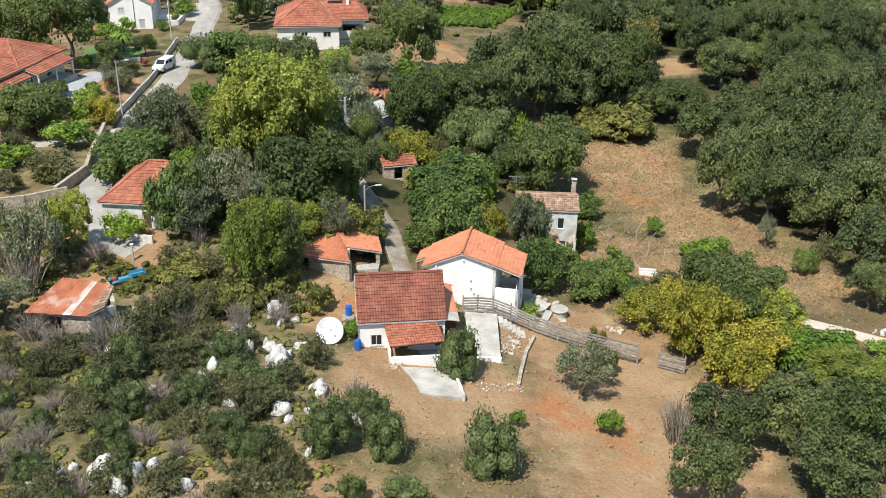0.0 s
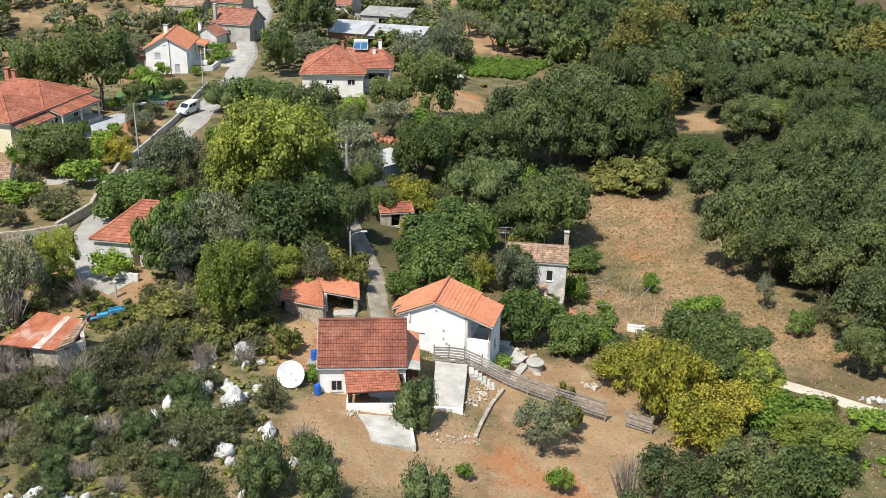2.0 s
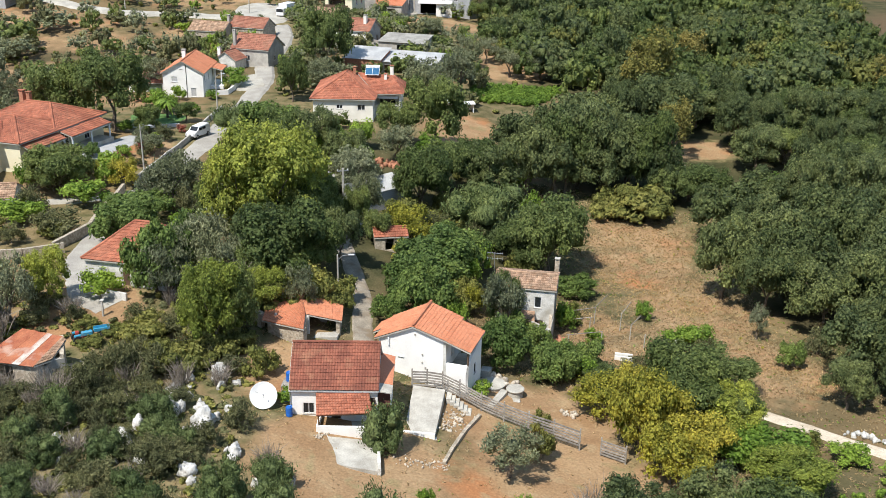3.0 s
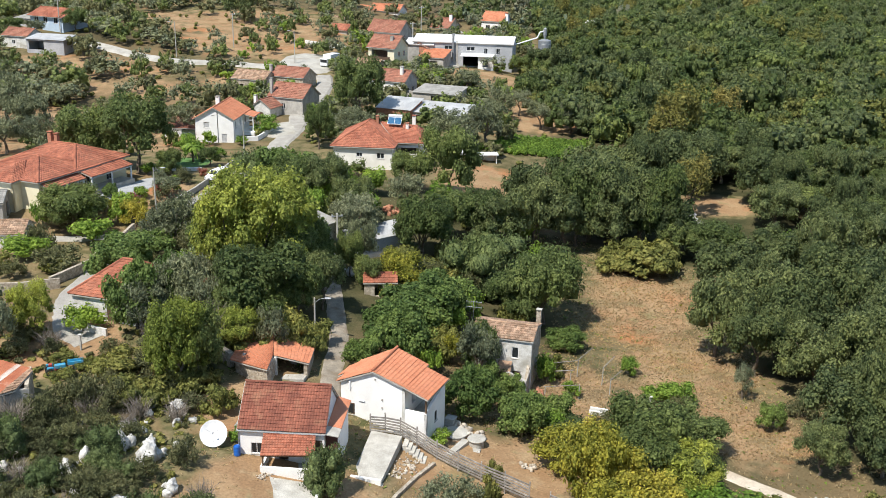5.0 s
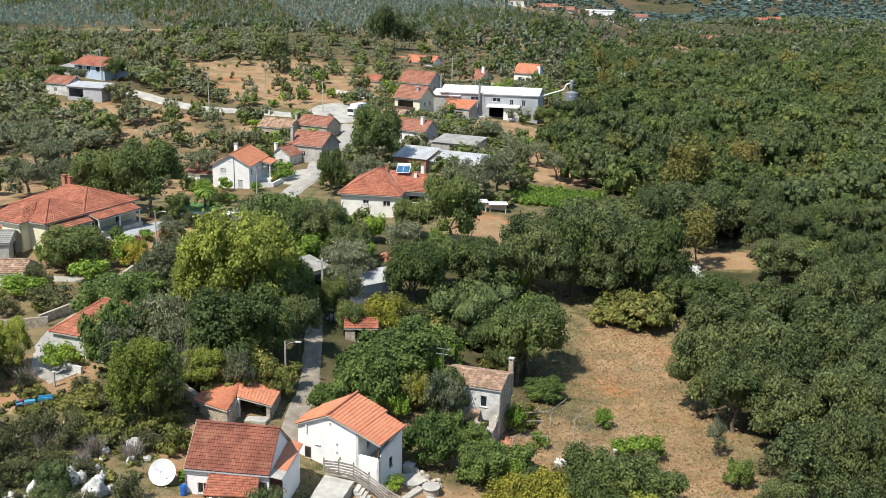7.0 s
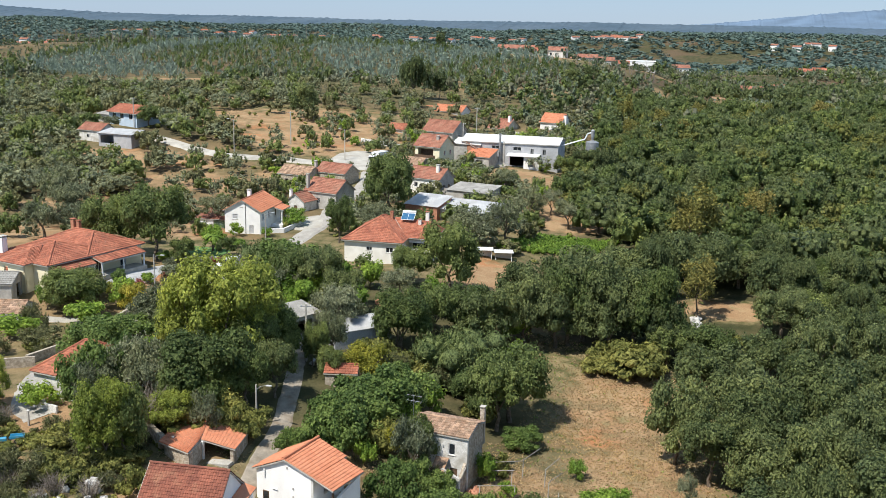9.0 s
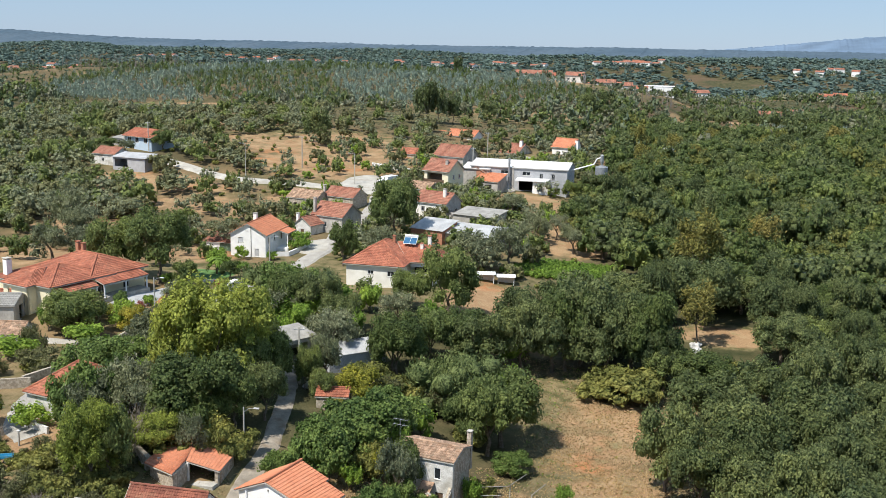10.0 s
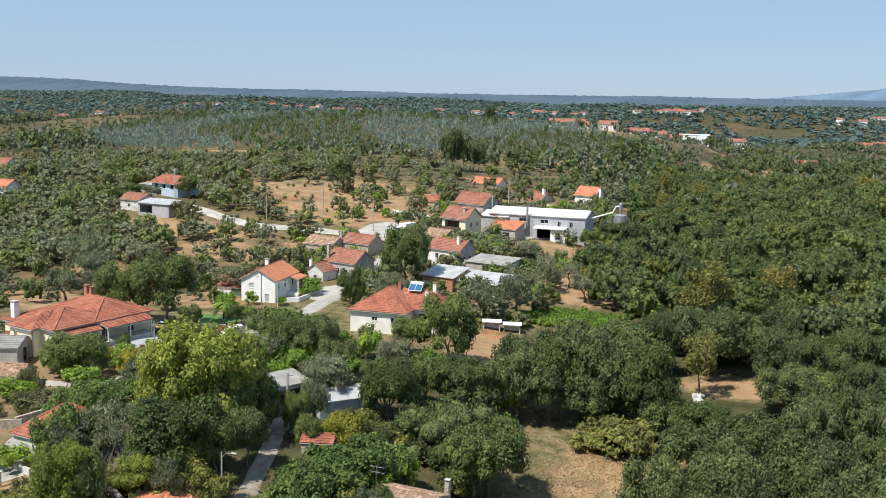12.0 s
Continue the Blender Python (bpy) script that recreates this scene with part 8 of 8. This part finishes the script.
    tagged(new(name, quad_mesh(name, v, np.arange(len(v)).reshape(-1, 4), leaf)), label, "grass", kind="stuff")


grass_stuff("dry_grass", "short dry straw-coloured grass tufts", LEAF_DRY, 120000, 77, False)
grass_stuff("green_grass", "sparse green and yellowing grass tufts", LEAF_BRIGHT, 5000, 78, True)
grass_stuff("straw_grass", "dry straw grass between herbs", LEAF_DRY, 22000, 79, True)


# ---- fences, walls, vessels, masts and vehicles ----
def slat_fence(label, posts, height, slats, seed):
    """A grey timber fence: posts with wide horizontal slats between them. posts: x, y, height of the foot."""
    rng = random.Random(seed)
    x0, y0, z0 = posts[0]
    root = empty("fence", pose(x0, y0, z0), label, "fence")
    o = Vector((x0, y0, z0))
    for p in posts:
        q = Vector(p) - o
        part("post", box(bmesh.new(), q.x - 0.06, q.y - 0.06, q.z - 0.4, q.x + 0.06, q.y + 0.06, q.z + height + 0.1, 0.01), WOOD, root)
    for a, b in zip(posts, posts[1:]):
        a, b = Vector(a) - o, Vector(b) - o
        along = b - a
        turn = math.degrees(math.atan2(along.y, along.x))
        flat = math.hypot(along.x, along.y)
        for i in range(slats):
            z = 0.12 + (height - 0.12) * i / slats
            bm = bmesh.new()
            box(bm, 0.02, -0.085, 0, flat + rng.uniform(-0.02, 0.05), -0.05, (height - 0.12) / slats * 0.62, 0.004)
            for v in bm.verts:
                v.co.z += v.co.x / flat * along.z + rng.uniform(-0.008, 0.008)
            part("slat", bm, WOOD, root).matrix_basis = pose(a.x, a.y, a.z + z + rng.uniform(-0.015, 0.015), 0, 0, turn)
    return root


slat_fence("weathered grey timber slat fence down a slope", [(1.15, 77.85, -0.35), (2.5, 78.0, -0.4), (3.9, 78.0, -0.55), (5.5, 77.45, -1.0), (7.5, 76.35, -1.5), (9.55, 75.25, -1.75), (11.7, 74.1, -1.9), (13.85, 72.95, -1.9), (16.0, 71.75, -1.95)], 1.7, 6, 3)
slat_fence("short grey timber fence panel under a yellow tree", [(17.75, 71.2, -2.25), (19.7, 70.1, -2.25)], 1.6, 6, 4)


def steps():
    root = empty("steps", pose(4.5, 77.6, -0.5), "worn concrete steps going down beside the fence", "steps", kind="structure")
    for i in range(8):
        t = i / 7
        x, y, z = 0.1 + 2.6 * t, -0.35 - 2.0 * t, -0.18 - 1.0 * t
        part("step", box(bmesh.new(), x - 0.28, y - 0.75, z - 0.9, x + 0.2, y + 0.55, z, 0.02), CONCRETE, root)
    return root


steps()


def garden_wall(label, points, height, thick, mat, cap=None, name="garden_wall"):
    """A low wall that follows the land from point to point."""
    x0, y0 = points[0]
    root = empty(name, pose(x0, y0, 0), label, "wall", kind="structure")
    for (ax, ay), (bx, by) in zip(points, points[1:]):
        n = max(1, int(math.hypot(bx - ax, by - ay) / 3))
        for i in range(n):
            p = (ax + (bx - ax) * i / n - x0, ay + (by - ay) * i / n - y0)
            q = (ax + (bx - ax) * (i + 1) / n - x0, ay + (by - ay) * (i + 1) / n - y0)
            za, zb = land(p[0] + x0, p[1] + y0) + height, land(q[0] + x0, q[1] + y0) + height
            ln = math.hypot(q[0] - p[0], q[1] - p[1])
            part("wall_length", wall_shape(p, q, min(za, zb) - height - 0.8, [(0, za), (ln, zb)], thick), mat, root)
    return root


garden_wall("low grey stone kerb curving along a dry field", [(7.3, 75.4), (6.2, 72.4), (5.3, 68.6), (4.8, 66.2)], 0.25, 0.3, STONE, name="kerb_wall")
garden_wall("rendered garden wall along the village road", [(-41.6, 165.5), (-41.0, 153)], 0.9, 0.25, GREY_RENDER)
garden_wall("grey garden wall below the yellow villa", [(-40.2, 148.5), (-40.4, 142.5), (-41.6, 128.4), (-42.0, 124.5)], 0.9, 0.25, GREY_RENDER)
garden_wall("old brown stone wall along a dusty lane", [(-42.4, 121.8), (-41.2, 113), (-39.9, 105), (-41.3, 98.4)], 1.2, 0.4, STONE)
garden_wall("white low wall below the old tiled house", [(-33.6, 87.9), (-31.0, 87.2), (-28.4, 86.6)], 0.8, 0.25, OLD_WHITE)
garden_wall("pale kerb of a terraced garden", [(-52, 149.5), (-48, 151), (-44.5, 152.0)], 0.5, 0.3, WHITE)
garden_wall("white terrace wall beside the white house", [(-46.5, 176.5), (-43.8, 178), (-43.2, 186)], 0.9, 0.3, WHITE)
garden_wall("long white wall of a roadside garden", [(-62, 271), (-50, 270)], 1.1, 0.25, WHITE)
garden_wall("dry stone wall beside the open shed", [(-13.6, 83.4), (-16.4, 85.2)], 1.5, 0.5, STONE)
garden_wall("corrugated grey fence along the shaded lane", [(-13.9, 117.5), (-11.0, 112.6)], 1.7, 0.12, GREY_RENDER, name="sheet_fence")
garden_wall("brick garden wall with pale gate", [(-39.9, 98.3), (-43.5, 96), (-47, 95)], 1.2, 0.3, STONE)


def dish():
    root = empty("satellite_dish", look((-10.4, 69.9, 2.5), (-6.5, 57, 11.2)) @ pose(0, 0, 0, 180, 0, 0), "large white satellite dish on a short mast", "dish")
    rings = [(0.0, 0.0)] + [(0.1 * k, 0.2 * (0.1 * k) ** 2) for k in range(1, 12)] + [(1.13, 0.24), (1.12, 0.21), (0.9, 0.13), (0.5, 0.01), (0.0, -0.04)]
    part("reflector", turned(bmesh.new(), [(max(r, 0.001), z) for r, z in rings], 40), DISH_WHITE, root)
    arms = bmesh.new()
    for a in (90, 210, 330):
        rod(arms, (0.75 * math.cos(radians(a)), 0.75 * math.sin(radians(a)), 0.12), (0, 0, 0.85), 0.012, seg=5)
    part("feed_arm", arms, METAL, root)
    part("feed_horn", turned(bmesh.new(), [(0.001, 0.95), (0.05, 0.95), (0.05, 0.8), (0.08, 0.76), (0.001, 0.76)], 10), METAL, root)
    inv = root.matrix_world.inverted()
    foot, top = inv @ Vector((-10.35, 70.5, land(-10.35, 70.5) - 0.3)), inv @ Vector((-10.4, 70.2, 2.4))
    part("mast", rod(bmesh.new(), foot, top, 0.07, seg=10), METAL, root)
    part("mount", box(bmesh.new(), -0.2, -0.2, -0.28, 0.2, 0.2, -0.03, 0.03), METAL, root)


dish()


def barrel(x, y, z, h=0.88, r=0.28, label="blue plastic water barrel beside the farmhouse"):
    root = empty("barrel", pose(x, y, z), label, "barrel", "blue barrels")
    part("drum", turned(bmesh.new(), [(0.001, 0), (r * 0.9, 0), (r, 0.08), (r, h * 0.3), (r * 1.04, h * 0.33), (r, h * 0.36), (r, h * 0.64), (r * 1.04, h * 0.67), (r, h * 0.7), (r, h * 0.92), (r * 0.9, h), (r * 0.8, h - 0.03), (0.001, h - 0.03)], 18), BLUE_PLASTIC, root)
    part("bung", turned(bmesh.new(), [(0.05, h - 0.04), (0.05, h + 0.02), (0.001, h + 0.02)], 8, Matrix.Translation((r * 0.45, 0, 0))), BLACK, root)


barrel(-8.05, 68.95, land(-8.05, 68.95))
barrel(-8.95, 73.2, land(-8.95, 73.2) + 0.85, label="blue plastic barrel on a rough wooden bench")
barrel(-8.9, 71.3, land(-8.9, 71.3), 0.8, label="blue plastic barrel under the eaves")


def bench_table(x, y):
    root = empty("work_bench", pose(x, y, land(x, y)), "rough wooden bench against the house side", "bench")
    part("bench_top", box(bmesh.new(), -0.55, -0.8, 0.78, 0.45, 0.8, 0.85, 0.01), WOOD, root)
    for dx in (-0.5, 0.4):
        for dy in (-0.72, 0.72):
            part("leg", box(bmesh.new(), dx - 0.04, dy - 0.04, -0.1, dx + 0.04, dy + 0.04, 0.78), WOOD, root)


bench_table(-8.95, 73.0)


def well():
    z = -1.5
    root = empty("well", pose(10.5, 80.55, z), "round concrete well with a flat cover", "well")
    part("ring", turned(bmesh.new(), [(0.72, -1.4), (0.72, -0.1)], 28), CONCRETE, root)
    part("cover", turned(bmesh.new(), [(0.001, -0.1), (0.84, -0.1), (0.86, -0.06), (0.84, 0.0), (0.001, 0.02)], 28), CONCRETE, root)
    part("step_block", box(bmesh.new(), -0.4, -1.35, -1.2, 0.5, -0.7, -0.65, 0.03), CONCRETE, root)
    low = empty("cistern", pose(8.4, 81.6, -1.75), "low round stone cistern with concrete lid", "cistern")
    part("ring", turned(bmesh.new(), [(1.15, -1.2), (1.15, 0.0)], 28), STONE, low)
    part("lid", turned(bmesh.new(), [(1.2, 0.0), (1.2, 0.1), (0.001, 0.12)], 28), CONCRETE, low)
    box_thing = empty("water_tank", pose(7.7, 83.3, land(7.7, 83.3), 0, 0, -13), "small grey concrete tank beside the house", "tank")
    part("tank_body", box(bmesh.new(), -0.45, -0.45, -0.2, 0.45, 0.45, 0.8, 0.03), CONCRETE, box_thing)
    part("tank_lid", box(bmesh.new(), -0.5, -0.5, 0.8, 0.5, 0.5, 0.88, 0.02), GREY_RENDER, box_thing)
    slab = empty("concrete_path", pose(8.6, 79.3, land(8.6, 79.3)), "strip of old concrete path by the well", "path", kind="structure")
    part("path_slab", slab_shape([(-0.6, -1.8, 0.15), (0.0, -1.9, 0.15), (1.3, 1.2, 0.15), (0.6, 1.4, 0.15)], 0.4), CONCRETE, slab)


well()


def street_lamp(x, y, height, turn, label="grey street lamp on a concrete pole"):
    root = empty("street_lamp", pose(x, y, land(x, y), 0, 0, turn), label, "lamp", "street lamps")
    part("pole", rod(bmesh.new(), (0, 0, -0.3), (0, 0, height), 0.13, 0.08, 8), CONCRETE, root)
    arm = bmesh.new()
    rod(arm, (0, 0, height - 0.6), (0.5, 0, height - 0.15), 0.03, seg=6)
    rod(arm, (0.5, 0, height - 0.15), (1.2, 0, height), 0.03, seg=6)
    part("arm", arm, METAL, root)
    part("lamp_head", box(bmesh.new(), 1.1, -0.12, height - 0.08, 1.75, 0.12, height + 0.06, 0.04), SHUTTER, root)


street_lamp(-8.1, 92.4, 4.4, 5)
street_lamp(-41.3, 127.2, 7.5, 0)
street_lamp(-88.0, 243.5, 9.0, 200)
street_lamp(-57.5, 246.5, 8.5, 200)
street_lamp(-43.0, 168.0, 6.0, 30)


def utility_pole(x, y, height, label="grey concrete utility pole with cross arm"):
    root = empty("utility_pole", pose(x, y, land(x, y), 0, 0, 20), label, "pole", "utility poles")
    part("pole", box(bmesh.new(), -0.12, -0.12, -0.4, 0.12, 0.12, height, 0.03), CONCRETE, root)
    part("cross_arm", box(bmesh.new(), -0.7, -0.05, height - 0.4, 0.7, 0.05, height - 0.3, 0.01), METAL, root)
    for k in (-0.6, 0.0, 0.6):
        part("insulator", turned(bmesh.new(), [(0.04, height - 0.3), (0.07, height - 0.22), (0.03, height - 0.12), (0.001, height - 0.1)], 8, Matrix.Translation((k, 0, 0))), WHITE_PAINT, root)


utility_pole(-10.9, 112.2, 7.5)
utility_pole(-78.0, 258.0, 9.0)
utility_pole(-31.0, 268.0, 9.5)
utility_pole(-33.0, 292.0, 9.0)
utility_pole(-130.0, 262.0, 9.0)


def antenna():
    root = empty("tv_antenna", pose(7.9, 96.9, 2.4), "rooftop television antenna on a thin mast", "antenna")
    part("mast", rod(bmesh.new(), (0, 0, -0.3), (0, 0, 3.2), 0.025, seg=6), METAL, root)
    for z, n, w in ((3.1, 7, 0.35), (2.5, 4, 0.5)):
        bm = bmesh.new()
        rod(bm, (-0.8, 0.1, z), (0.9, -0.1, z), 0.018, seg=5)
        for i in range(n):
            x = -0.75 + 1.6 * i / (n - 1)
            rod(bm, (x, -w, z), (x, w, z), 0.01, seg=4)
        part("aerial", bm, METAL, root)


antenna()


def pergola():
    z = land(17.5, 97)
    root = empty("pergola", pose(17.5, 97, z), "collapsing grey timber vine pergola on posts", "pergola")
    for x, y, h in ((-2.0, 2.2, 1.6), (1.7, 3.5, 1.9), (1.0, 0.9, 1.8), (-1.5, -3.2, 1.5), (2.0, -2.5, 1.8), (4.4, 1.8, 1.9), (5.2, -0.8, 1.8), (6.5, -2.6, 1.7)):
        part("post", rod(bmesh.new(), (x, y, -0.9), (x + 0.05, y, h), 0.06, 0.05, 6), CONCRETE, root)
    for a, b in (((-2.2, 2.2, 1.6), (1.8, 3.4, 1.85)), ((-1.4, 0.4, 1.6), (1.3, 0.9, 1.8)), ((-1.7, -3.2, 1.5), (2.1, -2.5, 1.75)), ((1.7, 3.4, 1.9), (3.2, 5.2, 2.7)), ((4.4, 1.8, 1.9), (5.6, 3.6, 2.6)), ((5.2, -0.8, 1.8), (6.4, 0.6, 2.4))):
        part("rail", rod(bmesh.new(), a, b, 0.05, 0.04, 6), WOOD, root)


pergola()


def marker_post(x, y, h, label):
    root = empty("concrete_post", pose(x, y, land(x, y)), label, "post", "concrete posts")
    part("shaft", box(bmesh.new(), -0.09, -0.09, -0.3, 0.09, 0.09, h, 0.02), CONCRETE, root)
    part("post_head", box(bmesh.new(), -0.16, -0.12, h, 0.2, 0.12, h + 0.14, 0.03), OLD_WHITE, root)


marker_post(26.5, 90.2, 2.7, "pale concrete post in a dry field")
marker_post(-29.6, 83.7, 1.6, "leaning post of an old field gate")


def trough():
    root = empty("water_trough", pose(21.6, 91.4, land(21.6, 91.4), 0, 0, -8), "pale concrete water trough in dry grass", "trough")
    part("basin", wall_shape((-0.9, -0.4), (0.9, -0.4), -0.2, [(0, 0.5), (1.8, 0.5)], 0.12), WHITE, root)
    part("basin", wall_shape((0.9, 0.5), (-0.9, 0.5), -0.2, [(0, 0.5), (1.8, 0.5)], 0.12), WHITE, root)
    part("basin_top", box(bmesh.new(), -0.9, -0.28, 0.3, 0.9, 0.38, 0.44, 0.01), CONCRETE, root)


trough()


def wheel(parent, x, y, z, r, w, hub):
    tyre = part("wheel", turned(bmesh.new(), [(r * 0.55, -w / 2), (r * 0.92, -w / 2), (r, -w / 2 + 0.04), (r, w / 2 - 0.04), (r * 0.92, w / 2), (r * 0.55, w / 2)], 20, pose(x, y, z, 90, 0, 0)), BLACK, parent)
    part("rim", turned(bmesh.new(), [(0.001, -w / 2 + 0.03), (r * 0.56, -w / 2 + 0.02), (r * 0.56, w / 2 - 0.02), (0.001, w / 2 - 0.03)], 14, pose(x, y, z, 90, 0, 0)), hub, tyre)


def van(x, y, turn):
    root = empty("van", pose(x, y, land(x, y) + 0.08, 0, 0, turn), "small white panel van parked by the road", "van")
    bm = bmesh.new()
    prof = [(-2.1, 0.3), (2.15, 0.3), (2.2, 0.75), (2.05, 0.98), (1.25, 1.12), (0.65, 1.72), (-1.95, 1.8), (-2.15, 1.6), (-2.15, 0.5)]
    sides = []
    for s in (-1, 1):
        sides.append([bm.verts.new((px, s * (0.85 if pz < 1.15 else 0.74), pz)) for px, pz in prof])
    n = len(prof)
    bm.faces.new(sides[0])
    bm.faces.new(sides[1][::-1])
    for i in range(n):
        bm.faces.new((sides[0][i], sides[1][i], sides[1][(i + 1) % n], sides[0][(i + 1) % n]))
    bmesh.ops.bevel(bm, geom=list(bm.edges), offset=0.06, segments=2, affect="EDGES")
    part("body", bm, WHITE_PAINT, root)
    part("windscreen", slab_shape([(1.21, -0.66, 1.19), (1.21, 0.66, 1.19), (0.72, 0.62, 1.71), (0.72, -0.62, 1.71)], 0.03), GLASS, root)
    for s in (-1, 1):
        part("side_window", box(bmesh.new(), 0.1, s * 0.80 - 0.03, 1.15, 0.85, s * 0.80 + 0.03, 1.55, 0.02), GLASS, root)
        part("side_window", box(bmesh.new(), -0.9, s * 0.80 - 0.03, 1.15, -0.05, s * 0.80 + 0.03, 1.58, 0.02), GLASS, root)
        part("headlight", box(bmesh.new(), 2.05, s * 0.65 - 0.15, 0.7, 2.2, s * 0.65 + 0.15, 0.88, 0.02), SHUTTER, root)
        for wx in (-1.35, 1.35):
            wheel(root, wx, s * 0.8, 0.32, 0.32, 0.2, METAL)
    part("bumper", box(bmesh.new(), 2.1, -0.8, 0.3, 2.28, 0.8, 0.52, 0.04), BLACK, root)
    part("rear_window", box(bmesh.new(), -2.18, -0.6, 1.1, -2.12, 0.6, 1.55, 0.02), GLASS, root)


van(-39.6, 146.3, -108)


def lorry(x, y, turn):
    root = empty("lorry", pose(x, y, land(x, y) + 0.1, 0, 0, turn), "white box lorry parked on the square", "lorry")
    part("cargo_box", box(bmesh.new(), -3.2, -1.15, 0.9, 1.4, 1.15, 3.2, 0.04), WHITE_PAINT, root)
    part("cab", box(bmesh.new(), 1.5, -1.05, 0.5, 3.1, 1.05, 2.4, 0.15), WHITE_PAINT, root)
    part("windscreen", box(bmesh.new(), 3.05, -0.9, 1.4, 3.14, 0.9, 2.15, 0.03), GLASS, root)
    part("chassis", box(bmesh.new(), -3.1, -0.5, 0.5, 2.9, 0.5, 0.88, 0.02), DARK_METAL, root)
    for wx in (-2.2, 2.2):
        for s in (-1, 1):
            wheel(root, wx, s * 0.95, 0.45, 0.45, 0.28, METAL)


lorry(-48.6, 247.5, -105)


def tractor(x, y, turn):
    root = empty("tractor", pose(x, y, land(x, y), 0, 0, turn) @ Matrix.Scale(0.72, 4), "old blue tractor with red parts behind a shed", "tractor")
    part("bonnet", box(bmesh.new(), 0.1, -0.32, 0.8, 1.5, 0.32, 1.35, 0.08), BLUE_PAINT, root)
    part("mudguard", box(bmesh.new(), -0.9, -0.75, 1.0, 0.0, -0.45, 1.35, 0.08), BLUE_PAINT, root)
    part("mudguard", box(bmesh.new(), -0.9, 0.45, 1.0, 0.0, 0.75, 1.35, 0.08), BLUE_PAINT, root)
    part("engine", box(bmesh.new(), -0.7, -0.25, 0.4, 1.4, 0.25, 0.85, 0.03), RED_PAINT, root)
    part("seat", box(bmesh.new(), -0.6, -0.25, 1.15, -0.15, 0.25, 1.6, 0.06), RED_PAINT, root)
    part("steering_wheel", turned(bmesh.new(), [(0.2, 0), (0.23, 0.02), (0.2, 0.04)], 14, pose(0.05, 0, 1.6, 0, -30, 0)), BLACK, root)
    part("exhaust", rod(bmesh.new(), (0.9, 0.15, 1.3), (0.9, 0.15, 2.0), 0.04, seg=8), DARK_METAL, root)
    for s in (-1, 1):
        wheel(root, -0.5, s * 0.62, 0.6, 0.6, 0.32, RED_PAINT)
        wheel(root, 1.2, s * 0.52, 0.36, 0.36, 0.2, RED_PAINT)


tractor(-29.8, 78.9, 35)


def trailer(x, y, turn):
    root = empty("trailer", pose(x, y, land(x, y) + 0.4, 0, 0, turn) @ Matrix.Scale(0.65, 4), "faded blue open trailer in dry grass", "trailer")
    part("bed", box(bmesh.new(), -1.1, -0.55, 0.2, 1.1, 0.55, 0.32, 0.02), BLUE_PAINT, root)
    for s in (-1, 1):
        part("side_board", box(bmesh.new(), -1.1, s * 0.53 - 0.03, 0.32, 1.1, s * 0.53 + 0.03, 0.7, 0.01), BLUE_PAINT, root)
        wheel(root, 0, s * 0.66, -0.2, 0.36, 0.18, METAL)
    part("tail_board", box(bmesh.new(), 1.05, -0.5, 0.32, 1.1, 0.5, 0.7, 0.01), BLUE_PAINT, root)
    part("drawbar", rod(bmesh.new(), (-2.0, 0, 0.15), (-1.0, 0, 0.25), 0.05), DARK_METAL, root)


trailer(-28.4, 80.4, 30)


def palm(x, y, height):
    root = empty("palm_tree", pose(x, y, land(x, y)), "small green palm in a watered garden", "palm tree")
    part("trunk", rod(bmesh.new(), (0, 0, -0.2), (0, 0, height), 0.22, 0.16, 10), BARK, root)
    rng = random.Random(3)
    for k in range(26):
        a, lift = rng.uniform(0, 6.28), rng.uniform(-0.3, 1.1)
        verts, quads = [], []
        for i in range(7):
            t = i / 6
            r = 2.0 * t
            z = height + lift * t * 1.6 - 1.7 * t * t
            w = 0.28 * math.sin(math.pi * (0.12 + 0.85 * t))
            c, s = math.cos(a), math.sin(a)
            verts += [(c * r - s * w, s * r + c * w, z - 0.12), (c * r, s * r, z), (c * r + s * w, s * r - c * w, z - 0.12)]
        for i in range(6):
            quads += [(i * 3, i * 3 + 1, i * 3 + 4, i * 3 + 3), (i * 3 + 1, i * 3 + 2, i * 3 + 5, i * 3 + 4)]
        part("frond", (verts, quads), LEAF_BRIGHT, root)


palm(-48.5, 158.0, 2.8)


def yard_shelter(x, y):
    root = empty("field_shelter", pose(x, y, land(x, y), 0, 0, 15), "small white animal shelter with sheet roof", "shelter")
    for dx in (-1.5, 1.4):
        part("side_wall", box(bmesh.new(), dx, -0.8, -0.3, dx + 0.12, 0.9, 1.3, 0.02), WHITE, root)
    part("back_wall", box(bmesh.new(), -1.38, 0.78, -0.3, 1.4, 0.9, 1.3, 0.02), WHITE, root)
    sheet_slope(root, (-1.8, -1.1, 1.45), (1.8, -1.1, 1.45), (1.8, 1.1, 1.6), (-1.8, 1.1, 1.6), WHITE_SHEET, 0.3)


yard_shelter(0.3, 177.5)
yard_shelter(-3.2, 176.2)
rubble("rubble_heap", "reddish building rubble under trees", -8.3, 138.7, 5, 2.5, 10, BRICK, 50, 0.4, 41)
rubble("rubble_heap", "pale stones of an abandoned yard", -9.2, 112.8, 3, 1.2, 70, LIMESTONE, 24, 0.35, 42)
